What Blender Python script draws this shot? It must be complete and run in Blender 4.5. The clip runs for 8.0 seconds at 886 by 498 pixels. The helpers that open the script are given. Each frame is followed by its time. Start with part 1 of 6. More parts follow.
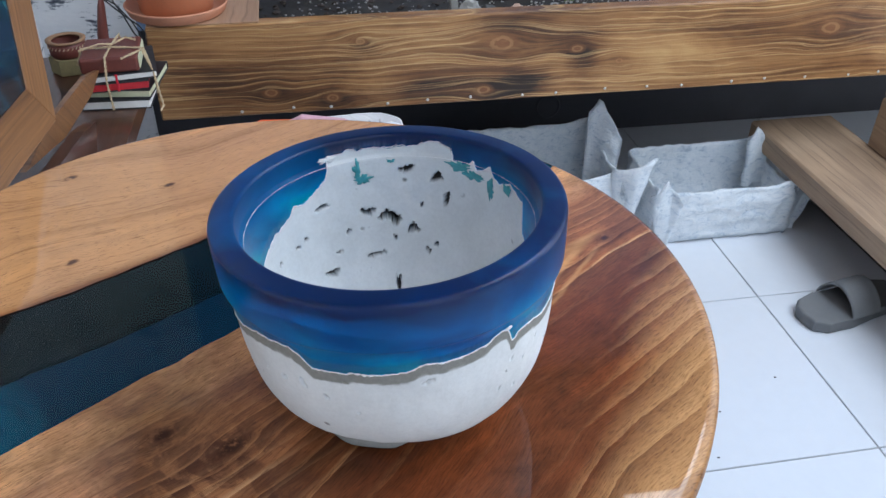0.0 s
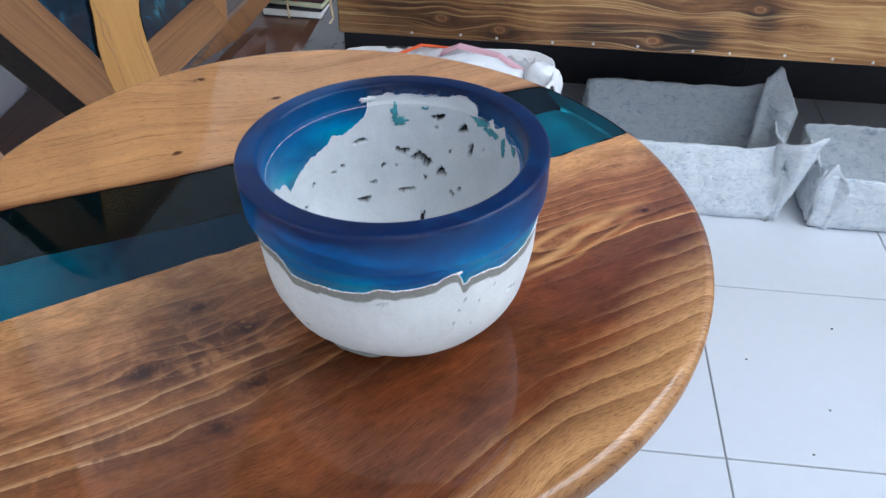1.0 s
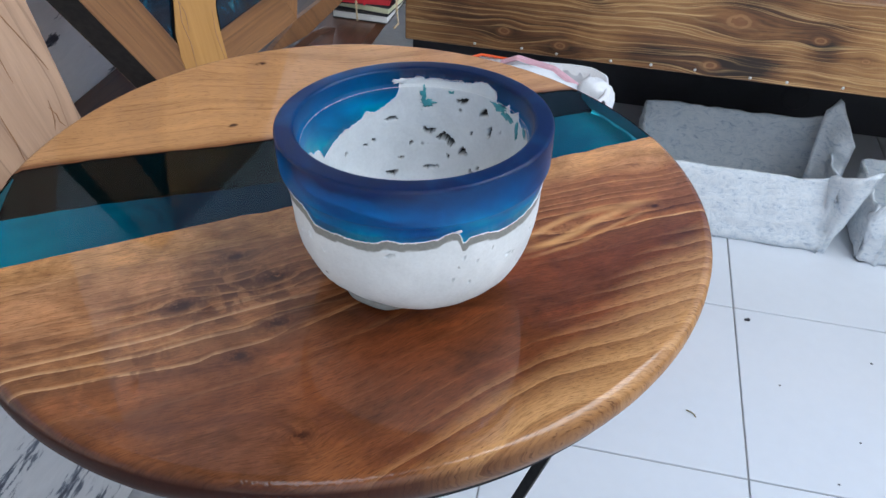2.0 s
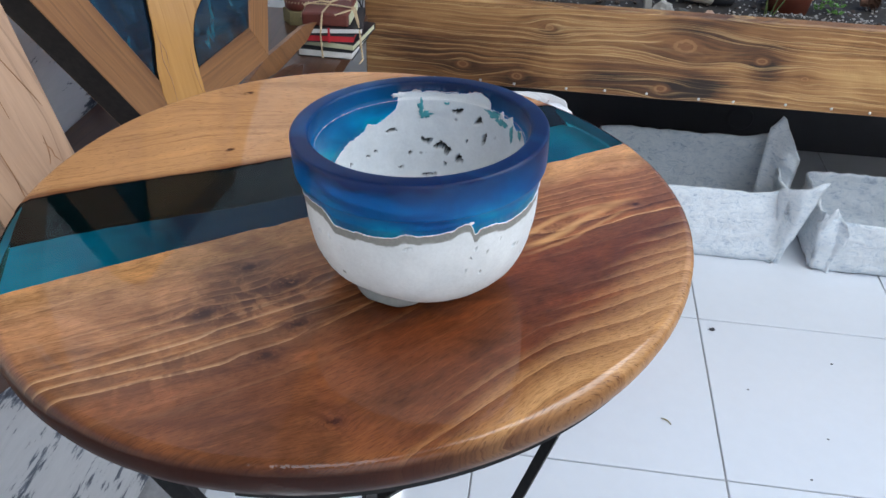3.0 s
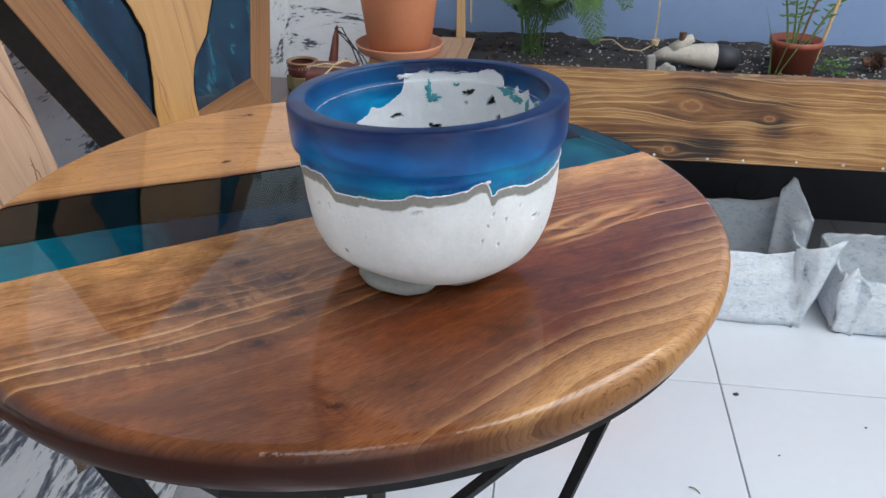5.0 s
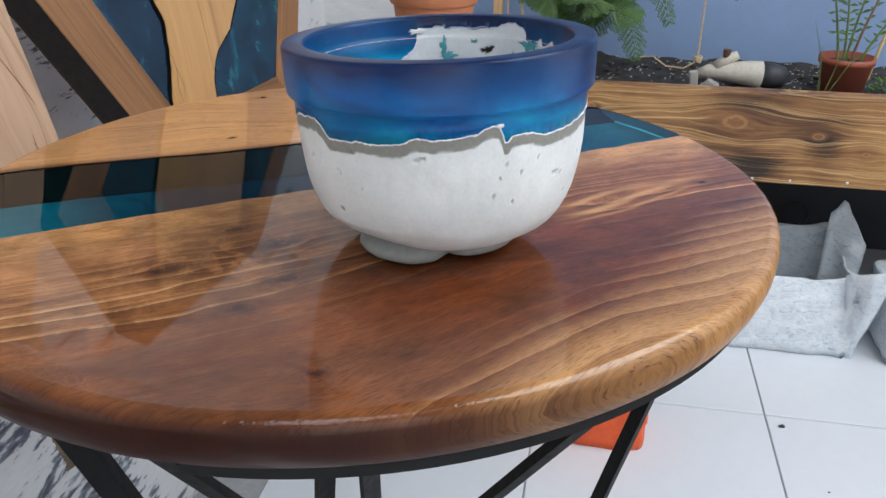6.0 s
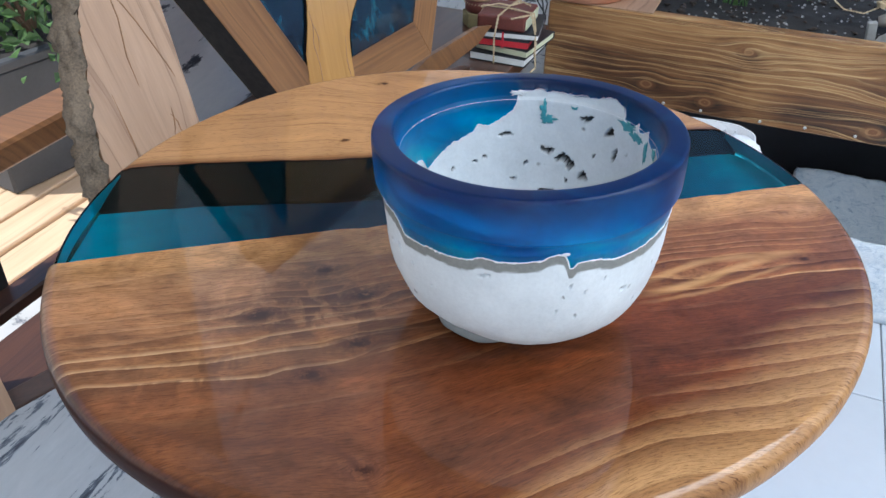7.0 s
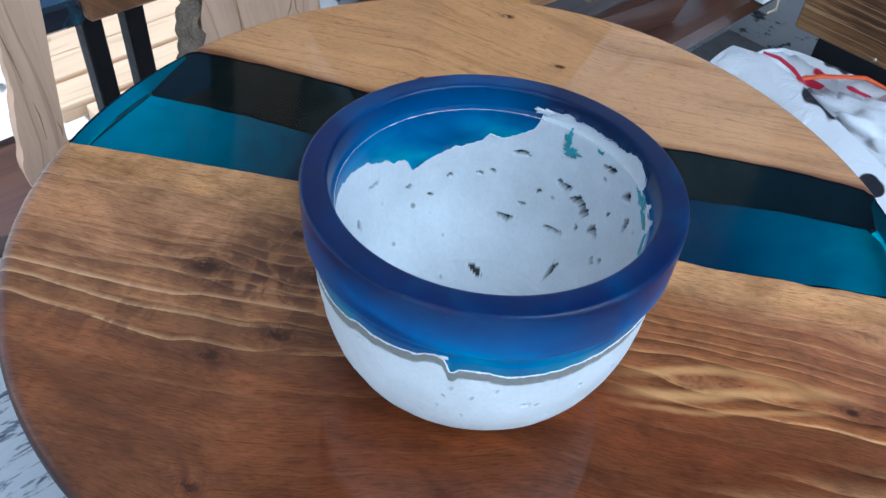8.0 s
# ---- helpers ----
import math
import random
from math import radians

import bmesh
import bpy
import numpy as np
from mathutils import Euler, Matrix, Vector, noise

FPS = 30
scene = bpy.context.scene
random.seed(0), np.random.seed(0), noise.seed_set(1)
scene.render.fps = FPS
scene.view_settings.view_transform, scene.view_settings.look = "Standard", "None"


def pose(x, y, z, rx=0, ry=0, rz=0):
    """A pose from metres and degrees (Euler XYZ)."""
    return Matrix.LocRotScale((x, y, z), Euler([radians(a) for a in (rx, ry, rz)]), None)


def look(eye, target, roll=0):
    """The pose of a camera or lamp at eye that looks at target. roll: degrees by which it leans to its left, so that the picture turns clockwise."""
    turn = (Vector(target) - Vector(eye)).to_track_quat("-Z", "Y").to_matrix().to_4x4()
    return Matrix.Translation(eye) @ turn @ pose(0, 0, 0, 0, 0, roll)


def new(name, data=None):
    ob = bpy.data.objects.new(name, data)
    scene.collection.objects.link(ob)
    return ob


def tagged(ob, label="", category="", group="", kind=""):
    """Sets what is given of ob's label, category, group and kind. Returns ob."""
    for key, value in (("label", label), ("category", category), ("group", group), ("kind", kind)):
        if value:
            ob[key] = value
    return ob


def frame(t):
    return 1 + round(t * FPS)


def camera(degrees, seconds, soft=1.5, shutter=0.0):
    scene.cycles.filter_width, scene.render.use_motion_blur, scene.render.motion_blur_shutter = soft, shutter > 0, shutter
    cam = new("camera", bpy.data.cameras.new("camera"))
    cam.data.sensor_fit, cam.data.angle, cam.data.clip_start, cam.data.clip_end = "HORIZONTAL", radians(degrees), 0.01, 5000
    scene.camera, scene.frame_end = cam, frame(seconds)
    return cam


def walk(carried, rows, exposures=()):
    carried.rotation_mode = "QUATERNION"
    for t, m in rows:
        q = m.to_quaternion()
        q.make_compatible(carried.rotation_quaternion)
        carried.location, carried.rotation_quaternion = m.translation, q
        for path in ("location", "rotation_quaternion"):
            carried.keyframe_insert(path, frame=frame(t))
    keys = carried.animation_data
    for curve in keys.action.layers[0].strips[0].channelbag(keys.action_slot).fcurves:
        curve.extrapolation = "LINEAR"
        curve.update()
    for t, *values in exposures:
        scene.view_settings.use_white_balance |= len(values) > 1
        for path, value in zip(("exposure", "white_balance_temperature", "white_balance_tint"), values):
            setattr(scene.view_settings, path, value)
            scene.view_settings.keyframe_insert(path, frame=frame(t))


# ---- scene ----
# ---------------------------------------------------------------- camera
cam = camera(56.8, 8.0, soft=1.5)
PATH = [
    (0.0, 0.0307, -0.4398, 1.1226, 55.51, -0.67, -10.03),
    (0.2, 0.0398, -0.4447, 1.1301, 54.01, -0.61, -7.86),
    (0.5, 0.0622, -0.4609, 1.1444, 52.06, -0.45, -3.12),
    (0.7, 0.0900, -0.4723, 1.1503, 51.29, -0.49, 0.87),
    (1.0, 0.1351, -0.4811, 1.1619, 50.39, -0.99, 6.20),
    (1.2, 0.1544, -0.4836, 1.1670, 50.21, -1.13, 8.68),
    (1.5, 0.1702, -0.4991, 1.1597, 50.44, -1.55, 11.58),
    (1.8, 0.1743, -0.5228, 1.1683, 50.89, -1.87, 12.52),
    (2.0, 0.1769, -0.5378, 1.1707, 51.51, -1.87, 12.37),
    (3.5, 0.1392, -0.6041, 1.1642, 55.23, -1.46, 6.40),
    (3.8, 0.1422, -0.6056, 1.1619, 55.42, -1.52, 6.21),
    (4.0, 0.1440, -0.6064, 1.1621, 55.86, -1.19, 5.97),
    (4.2, 0.1432, -0.6063, 1.1626, 56.53, -1.12, 6.04),
    (5.3, 0.1476, -0.5773, 1.0369, 63.18, -0.04, 8.74),
    (5.5, 0.1546, -0.5693, 1.0335, 63.54, 0.14, 9.32),
    (5.8, 0.1585, -0.5587, 1.0262, 63.87, -0.02, 10.01),
    (6.0, 0.1585, -0.5540, 1.0019, 64.32, -0.26, 10.74),
    (6.2, 0.1581, -0.5532, 0.9879, 64.31, -0.62, 11.65),
    (6.5, 0.1620, -0.5479, 0.9982, 62.59, -0.78, 14.13),
    (6.7, 0.1695, -0.5302, 1.0408, 59.98, -0.54, 17.34),
    (6.8, 0.1707, -0.5218, 1.0671, 58.66, -0.57, 18.74),
    (7.0, 0.1830, -0.4985, 1.1160, 55.45, -0.83, 22.56),
    (7.2, 0.1991, -0.4703, 1.1416, 52.83, -1.06, 26.80),
    (7.5, 0.2189, -0.4200, 1.1539, 48.79, -2.01, 33.83),
    (7.8, 0.2372, -0.3558, 1.1551, 45.67, -3.57, 41.15),
    (8.0, 0.2483, -0.3162, 1.1545, 44.23, -4.05, 46.35),
]
EXPOSURES = [(0.0, -0.04, 6120, 10), (2.0, -0.1, 6250, 10), (3.5, 0.0, 6500, 10), (6.5, 0.03, 6850, 10), (6.7, 0.05, 6450, 10), (7.2, 0.02, 5850, 6), (8.0, -0.10, 5250, 4)]
walk(cam, [(t, pose(*p)) for t, *p in PATH], EXPOSURES)

# ---------------------------------------------------------------- world and light
world = bpy.data.worlds.new("sky")
scene.world = world
world.use_nodes = True
_wn = world.node_tree.nodes
_sky = _wn.new("ShaderNodeTexSky")
_sky.sky_type, _sky.sun_disc = "NISHITA", False
_sky.sun_elevation, _sky.sun_rotation = radians(54), radians(239)
world.node_tree.links.new(_sky.outputs[0], _wn["Background"].inputs[0])
_wn["Background"].inputs[1].default_value = 0.12

sun = new("sun", bpy.data.lights.new("sun", "SUN"))
sun.data.energy, sun.data.angle, sun.data.color = 5.0, radians(0.6), (1.0, 0.96, 0.9)
sun.matrix_world = look((0, 0, 5), (0.5, 0.3, 4.2))


def area(name, size_x, size_y, power, m, color=(1, 1, 1)):
    lamp = new(name, bpy.data.lights.new(name, "AREA"))
    lamp.data.shape, lamp.data.size, lamp.data.size_y = "RECTANGLE", size_x, size_y
    lamp.data.energy, lamp.data.color = power, color
    lamp.matrix_world = m
    return lamp


# area lamps added for sky light through assumed, unseen roof glazing and doorway
area("skylight_roof", 1.6, 2.0, 69.0, look((1.7, 0.1, 2.52), (1.7, 0.101, 0)), (0.84, 0.925, 1.0))
area("skylight_roof_south", 0.9, 1.1, 12.0, look((0.25, -1.55, 2.52), (0.25, -1.549, 0)), (0.84, 0.925, 1.0))
area("assumed_doorlight", 1.3, 1.7, 10.0, look((1.0, -2.46, 1.35), (0.6, 0.0, 0.9)), (0.86, 0.94, 1.0))


# ---------------------------------------------------------------- materials
def material(name):
    m = bpy.data.materials.new(name)
    m.use_nodes = True
    nt = m.node_tree
    return m, nt.nodes, nt.links, nt.nodes["Principled BSDF"]


def node(nodes, kind, **values):
    n = nodes.new(kind)
    for key, value in values.items():
        n.inputs[key].default_value = value
    return n


def coords(nodes, links, scale=(1, 1, 1), rot=(0, 0, 0), loc=(0, 0, 0), island=False):
    tc = nodes.new("ShaderNodeTexCoord")
    mp = nodes.new("ShaderNodeMapping")
    mp.inputs["Scale"].default_value, mp.inputs["Rotation"].default_value, mp.inputs["Location"].default_value = scale, rot, loc
    links.new(tc.outputs["Object"], mp.inputs["Vector"])
    return mp.outputs[0]


def ramp(nodes, links, source, stops):
    r = nodes.new("ShaderNodeValToRGB")
    e = r.color_ramp.elements
    while len(e) < len(stops):
        e.new(0.5)
    for el, (p, c) in zip(e, stops):
        el.position, el.color = p, (*c, 1) if len(c) == 3 else c
    links.new(source, r.inputs[0])
    return r.outputs[0]


def noise_tex(nodes, links, vec, scale, detail=6, rough=0.6, distortion=0.0):
    n = node(nodes, "ShaderNodeTexNoise", Scale=scale, Detail=detail, Roughness=rough, Distortion=distortion)
    links.new(vec, n.inputs["Vector"])
    return n.outputs[0]


def mix(nodes, links, fac, a, b, how="MIX"):
    m = nodes.new("ShaderNodeMix")
    m.data_type, m.blend_type = "RGBA", how
    for sock, v in ((m.inputs[0], fac), (m.inputs[6], a), (m.inputs[7], b)):
        if isinstance(v, (int, float)):
            sock.default_value = v
        elif isinstance(v, tuple):
            sock.default_value = (*v, 1)
        else:
            links.new(v, sock)
    return m.outputs[2]


def calc(nodes, links, how, a, b=0.0, c=0.0, clamp=False):
    m = nodes.new("ShaderNodeMath")
    m.operation, m.use_clamp = how, clamp
    for sock, v in zip(m.inputs, (a, b, c)):
        if isinstance(v, (int, float)):
            sock.default_value = v
        else:
            links.new(v, sock)
    return m.outputs[0]


def bump(nodes, links, bsdf, height, strength=0.3, distance=0.002):
    b = node(nodes, "ShaderNodeBump", Strength=strength, Distance=distance)
    links.new(height, b.inputs["Height"])
    links.new(b.outputs[0], bsdf.inputs["Normal"])
    return b


def plain(name, color, rough=0.6, metal=0.0, vary=0.25, scale=40.0, bumpy=0.15, **more):
    """A surface of one colour with blotches at two scales and fine relief."""
    m, n, l, b = material(name)
    v = coords(n, l)
    big, fine = noise_tex(n, l, v, scale * 0.2, 4), noise_tex(n, l, v, scale * 3, 5)
    both = mix(n, l, 0.45, big, fine)
    lo, hi = tuple(c * (1 - vary) for c in color), tuple(min(1, c * (1 + vary)) for c in color)
    l.new(ramp(n, l, both, [(0.3, lo), (0.7, hi)]), b.inputs["Base Color"])
    b.inputs["Metallic"].default_value = metal
    l.new(ramp(n, l, fine, [(0.2, (rough * 0.8,) * 3), (0.8, (min(1, rough * 1.2),) * 3)]), b.inputs["Roughness"])
    if bumpy:
        bump(n, l, b, both, bumpy, 0.002)
    for key, value in more.items():
        b.inputs[key.replace("_", " ")].default_value = value
    return m


def along(n, l, a, g, ka, kg):
    """Coordinates that run with the grain: a along it, g across it."""
    c = n.new("ShaderNodeCombineXYZ")
    l.new(calc(n, l, "MULTIPLY", a, ka), c.inputs[0])
    l.new(calc(n, l, "MULTIPLY", g, kg), c.inputs[1])
    return c.outputs[0]


def wood(name, light, dark, axis="X", rough=0.5, freq=28.0, stretch=0.06, warp=0.5, knots=0.0, coat=0.0, contrast=(0.3, 0.75)):
    """Sawn timber: uneven growth bands along one axis of the object, thin dark lines, fine fibres and, if asked, knots."""
    m, n, l, b = material(name)
    k = {"X": (stretch, 1, 1), "Y": (1, stretch, 1), "Z": (1, 1, stretch)}[axis]
    tc = n.new("ShaderNodeTexCoord")
    sep = n.new("ShaderNodeSeparateXYZ")
    l.new(tc.outputs["Object"], sep.inputs[0])
    i = "XYZ".index(axis)
    a, c, d = sep.outputs[i], sep.outputs[(i + 1) % 3], sep.outputs[(i + 2) % 3]
    sway = noise_tex(n, l, coords(n, l, tuple(0.25 + 0.75 * q for q in k)), 5.5, 3, 0.5)
    g = calc(n, l, "MULTIPLY_ADD", sway, 0.12 * warp, calc(n, l, "ADD", c, calc(n, l, "MULTIPLY", d, 0.8)))
    spot = None
    if knots:
        vor = node(n, "ShaderNodeTexVoronoi", Scale=knots)
        l.new(coords(n, l, {"X": (0.45, 1, 1), "Y": (1, 0.45, 1), "Z": (1, 1, 0.45)}[axis]), vor.inputs["Vector"])
        near = vor.outputs["Distance"]
        g = calc(n, l, "MULTIPLY_ADD", ramp(n, l, near, [(0.0, (1, 1, 1)), (0.32, (0, 0, 0))]), 0.035, g)
        spot = ramp(n, l, near, [(0.03, (1, 1, 1)), (0.09, (0, 0, 0))])
    band = noise_tex(n, l, along(n, l, a, g, 1.2, freq * 2.4), 1.0, 5, 0.62)
    thread = noise_tex(n, l, along(n, l, a, g, 1.6, freq * 5.0), 1.0, 2, 0.5)
    fine = noise_tex(n, l, coords(n, l, tuple(q if q == 1 else 0.05 for q in k)), freq * 14, 4, 0.7)
    broad = noise_tex(n, l, coords(n, l, tuple(0.3 + 0.7 * q for q in k)), 5.0, 3)
    tone = calc(n, l, "MULTIPLY_ADD", fine, 0.35, calc(n, l, "MULTIPLY_ADD", band, 0.75, calc(n, l, "MULTIPLY_ADD", broad, 0.7, -0.45)))
    mid = tuple((p + q) / 2 for p, q in zip(light, dark))
    col = ramp(n, l, tone, [(contrast[0], light), (sum(contrast) / 2, mid), (contrast[1], dark)])
    line = ramp(n, l, thread, [(0.60, (0, 0, 0)), (0.64, (1, 1, 1)), (0.69, (0.2, 0.2, 0.2))])
    col = mix(n, l, calc(n, l, "MULTIPLY", line, 0.45), col, tuple(q * 0.7 for q in dark))
    if spot:
        col = mix(n, l, calc(n, l, "MULTIPLY", spot, 0.85), col, tuple(q * 0.4 for q in dark))
    l.new(col, b.inputs["Base Color"])
    b.inputs["Roughness"].default_value = rough
    b.inputs["Coat Weight"].default_value, b.inputs["Coat Roughness"].default_value = coat, 0.08
    bump(n, l, b, tone, 0.25, 0.0015)
    return m


def glass(name, color=(1, 1, 1), rough=0.0, ior=1.45):
    m, n, l, b = material(name)
    b.inputs["Base Color"].default_value = (*color, 1)
    b.inputs["Transmission Weight"].default_value, b.inputs["Roughness"].default_value, b.inputs["IOR"].default_value = 1.0, rough, ior
    return m


RIVER = radians(33)


def knotted(n, l, x, y, knots, pull):
    """Grain that swerves round knots at (x, y, size): the shift of the grain, the knots' cores and their surroundings."""
    shift = core = halo = nearest = None
    for kx, ky, size in knots:
        dx, dy = calc(n, l, "SUBTRACT", x, kx), calc(n, l, "SUBTRACT", y, ky)
        d2 = calc(n, l, "ADD", calc(n, l, "POWER", calc(n, l, "DIVIDE", dx, size * 1.7), 2.0), calc(n, l, "POWER", calc(n, l, "DIVIDE", dy, size), 2.0))
        g = calc(n, l, "EXPONENT", calc(n, l, "MULTIPLY", d2, -0.45))
        s = calc(n, l, "MULTIPLY", calc(n, l, "MULTIPLY", dy, g), -pull)
        c = ramp(n, l, d2, [(0.06, (1, 1, 1)), (0.45, (0, 0, 0))])
        shift = s if shift is None else calc(n, l, "ADD", shift, s)
        core = c if core is None else calc(n, l, "MAXIMUM", core, c)
        halo = g if halo is None else calc(n, l, "MAXIMUM", halo, g)
        nearest = d2 if nearest is None else calc(n, l, "MINIMUM", nearest, d2)
    grit = noise_tex(n, l, coords(n, l), 60.0, 3)
    rings = calc(n, l, "SINE", calc(n, l, "MULTIPLY_ADD", grit, 4.5, calc(n, l, "MULTIPLY", calc(n, l, "SQRT", nearest), 17.0)))
    return shift, core, halo, rings


def curve(n, l, x, points):
    """A smooth value over x, which runs from -0.3 to 0.3, through (x, value) with values from -0.5 to 0.5."""
    r = n.new("ShaderNodeValToRGB")
    r.color_ramp.interpolation = "B_SPLINE"
    e = r.color_ramp.elements
    while len(e) < len(points):
        e.new(0.5)
    for el, (p, v) in zip(e, points):
        el.position, el.color = (p + 0.3) / 0.6, (v + 0.5, v + 0.5, v + 0.5, 1)
    l.new(calc(n, l, "MULTIPLY_ADD", x, 1 / 0.6, 0.5), r.inputs[0])
    return calc(n, l, "SUBTRACT", r.outputs[0], 0.5)


FAR_LINE = [(-0.3, 0.116), (-0.2, 0.113), (-0.1, 0.101), (0.0, 0.098), (0.1, 0.108), (0.2, 0.111), (0.3, 0.104)]


# main growth lines of the knotty wood: points along the river and across it, pale crest, dark behind it, how far that fades
GROWTH_LINES = (
    ([(-0.296, -0.0535), (-0.255, -0.0513), (-0.222, -0.0450), (-0.187, -0.0450), (-0.160, -0.0485), (-0.128, -0.0454), (-0.05, -0.0452)], 0.15, 0.55, 0.013),
    ([(-0.282, -0.0924), (-0.232, -0.0904), (-0.183, -0.0865), (-0.05, -0.087)], 0.20, 0.35, 0.008),
    ([(-0.279, -0.1040), (-0.239, -0.1022), (-0.197, -0.1030), (-0.170, -0.0965), (-0.05, -0.098)], 0.25, 0.45, 0.009),
    ([(-0.273, -0.1151), (-0.246, -0.1160), (-0.209, -0.1140), (-0.177, -0.1090), (-0.150, -0.1080), (-0.134, -0.1122), (-0.114, -0.1095), (-0.05, -0.105)], 0.45, 0.50, 0.009),
    ([(-0.271, -0.1270), (-0.232, -0.1273), (-0.190, -0.1282), (-0.164, -0.1268), (-0.148, -0.1215), (-0.108, -0.1190), (-0.05, -0.1150)], 0.95, 0.60, 0.009),
    ([(-0.265, -0.1366), (-0.229, -0.1376), (-0.187, -0.1415), (-0.167, -0.1400), (-0.137, -0.1355), (-0.116, -0.1390), (-0.097, -0.1305), (-0.05, -0.1290)], 0.90, 0.75, 0.013),
    ([(-0.252, -0.1498), (-0.229, -0.1530), (-0.204, -0.1522), (-0.175, -0.1578), (-0.151, -0.1590), (-0.140, -0.1525), (-0.104, -0.1535), (-0.085, -0.1430), (-0.04, -0.140)], 0.75, 0.60, 0.013),
    ([(-0.240, -0.1780), (-0.214, -0.1856), (-0.176, -0.1866), (-0.101, -0.1812), (-0.03, -0.175)], 0.10, 0.60, 0.010),
)


def table_wood():
    """Lacquered walnut slab: pale sapwood beside the river, then brown wood with sharp pale growth lines, red-brown heart."""
    m, n, l, b = material("table_wood")
    v = coords(n, l, rot=(0, 0, -RIVER))
    sep = n.new("ShaderNodeSeparateXYZ")
    l.new(v, sep.inputs[0])
    u, w = sep.outputs[0], sep.outputs[1]

    def stretched(k):
        mp = n.new("ShaderNodeMapping")
        mp.inputs["Scale"].default_value = k
        l.new(v, mp.inputs["Vector"])
        return mp.outputs[0]

    def grey(source, *stops):
        return ramp(n, l, source, [(p, (c, c, c)) for p, c in stops])

    def times(x, y):
        return calc(n, l, "MULTIPLY", x, y)

    def spot(fu, fw, ru, rw):
        p, q = calc(n, l, "DIVIDE", calc(n, l, "SUBTRACT", u, fu), ru), calc(n, l, "DIVIDE", calc(n, l, "SUBTRACT", w, fw), rw)
        return calc(n, l, "EXPONENT", times(calc(n, l, "MULTIPLY_ADD", p, p, times(q, q)), -1.0))

    vg, vx = stretched((0.16, 1, 0.4)), stretched((1, 0.5, 0.5))
    knots = ((-0.126, -0.160, 0.006), (-0.095, -0.137, 0.007), (-0.155, -0.100, 0.009), (-0.111, -0.058, 0.006), (-0.087, -0.090, 0.009), (-0.103, -0.236, 0.006), (0.224, -0.099, 0.004), (-0.081, 0.134, 0.005), (0.022, 0.188, 0.005), (-0.033, 0.252, 0.006))
    shift, core, halo, _ = knotted(n, l, u, w, knots, 0.85)
    lens, _, _, _ = knotted(n, l, u, w, ((0.140, -0.101, 0.0105), (0.185, -0.098, 0.008), (0.245, -0.040, 0.009)), 0.9)
    sway = noise_tex(n, l, v, 7.0, 2, 0.4)
    wob = noise_tex(n, l, stretched((0.6, 1, 1)), 30.0, 4, 0.55)
    mottle = noise_tex(n, l, v, 13.0, 5, 0.65, 0.4)
    near = grey(w, (0.0, 1.0), (0.02, 0.0))

    # distance from the river, with the growth drawn together on one side
    side = grey(calc(n, l, "ADD", u, 0.5), (0.40, 0.0), (0.48, 0.5), (0.56, 1.0))
    g = calc(n, l, "MULTIPLY", calc(n, l, "ADD", calc(n, l, "ADD", w, shift), lens), -1.0)
    g = calc(n, l, "MULTIPLY_ADD", times(calc(n, l, "MINIMUM", g, 0.15), side), 0.30, g)
    g = calc(n, l, "MULTIPLY_ADD", sway, 0.016, calc(n, l, "SUBTRACT", g, 0.008))
    g = calc(n, l, "MULTIPLY_ADD", wob, 0.008, calc(n, l, "SUBTRACT", g, 0.004))

    # broad colour zones: sapwood, brown wood, red-brown heart
    depth = calc(n, l, "MULTIPLY_ADD", g, 2.4, times(w, -0.8))
    base = ramp(n, l, depth, [(0.0, (0.485, 0.285, 0.148)), (0.11, (0.475, 0.275, 0.135)), (0.15, (0.445, 0.255, 0.135)), (0.20, (0.40, 0.222, 0.121)), (0.36, (0.385, 0.203, 0.108)), (0.45, (0.325, 0.165, 0.080)), (0.51, (0.24, 0.108, 0.052)), (0.60, (0.205, 0.086, 0.038)), (0.80, (0.205, 0.089, 0.041)), (0.95, (0.24, 0.110, 0.050))])
    # paler among the knots, redder past them
    knotty = times(grey(calc(n, l, "ADD", u, 0.5), (0.40, 1.0), (0.47, 0.0)), near)
    ruddy = times(calc(n, l, "SUBTRACT", near, knotty), grey(depth, (0.12, 0.0), (0.20, 1.0)))
    base = mix(n, l, ruddy, base, (0.76, 0.66, 0.58), "MULTIPLY")
    # each year sets in dark behind a sharp pale line and grows paler; the years are of unequal width
    marks = (0.0, 0.040, 0.053, 0.066, 0.078, 0.086, 0.097, 0.105, 0.120, 0.134, 0.151, 0.179, 0.197, 0.215, 0.226, 0.241, 0.253, 0.270, 0.286, 0.310)
    years = grey(times(g, 3.0), *((q * 3.0, i / 20) for i, q in enumerate(marks)))
    saw = calc(n, l, "FRACT", times(years, 20.0))
    which = calc(n, l, "FLOOR", times(years, 20.0))
    c = n.new("ShaderNodeCombineXYZ")
    l.new(times(u, 7.0), c.inputs[0])
    l.new(times(which, 3.7), c.inputs[1])
    unlike = noise_tex(n, l, c.outputs[0], 1.0, 2, 0.5)
    zone = grey(times(g, 3.0), (0.13, 0.12), (0.19, 0.35), (0.27, 0.75), (0.34, 1.0), (0.455, 1.0), (0.52, 0.28), (0.58, 0.05), (0.74, 0.07), (0.8, 0.16))
    zone = times(times(zone, near), grey(unlike, (0.34, 0.10), (0.56, 1.0)))
    # among the knots the main lines are drawn one by one
    zone = times(zone, calc(n, l, "MULTIPLY_ADD", knotty, -0.72, 1.0))
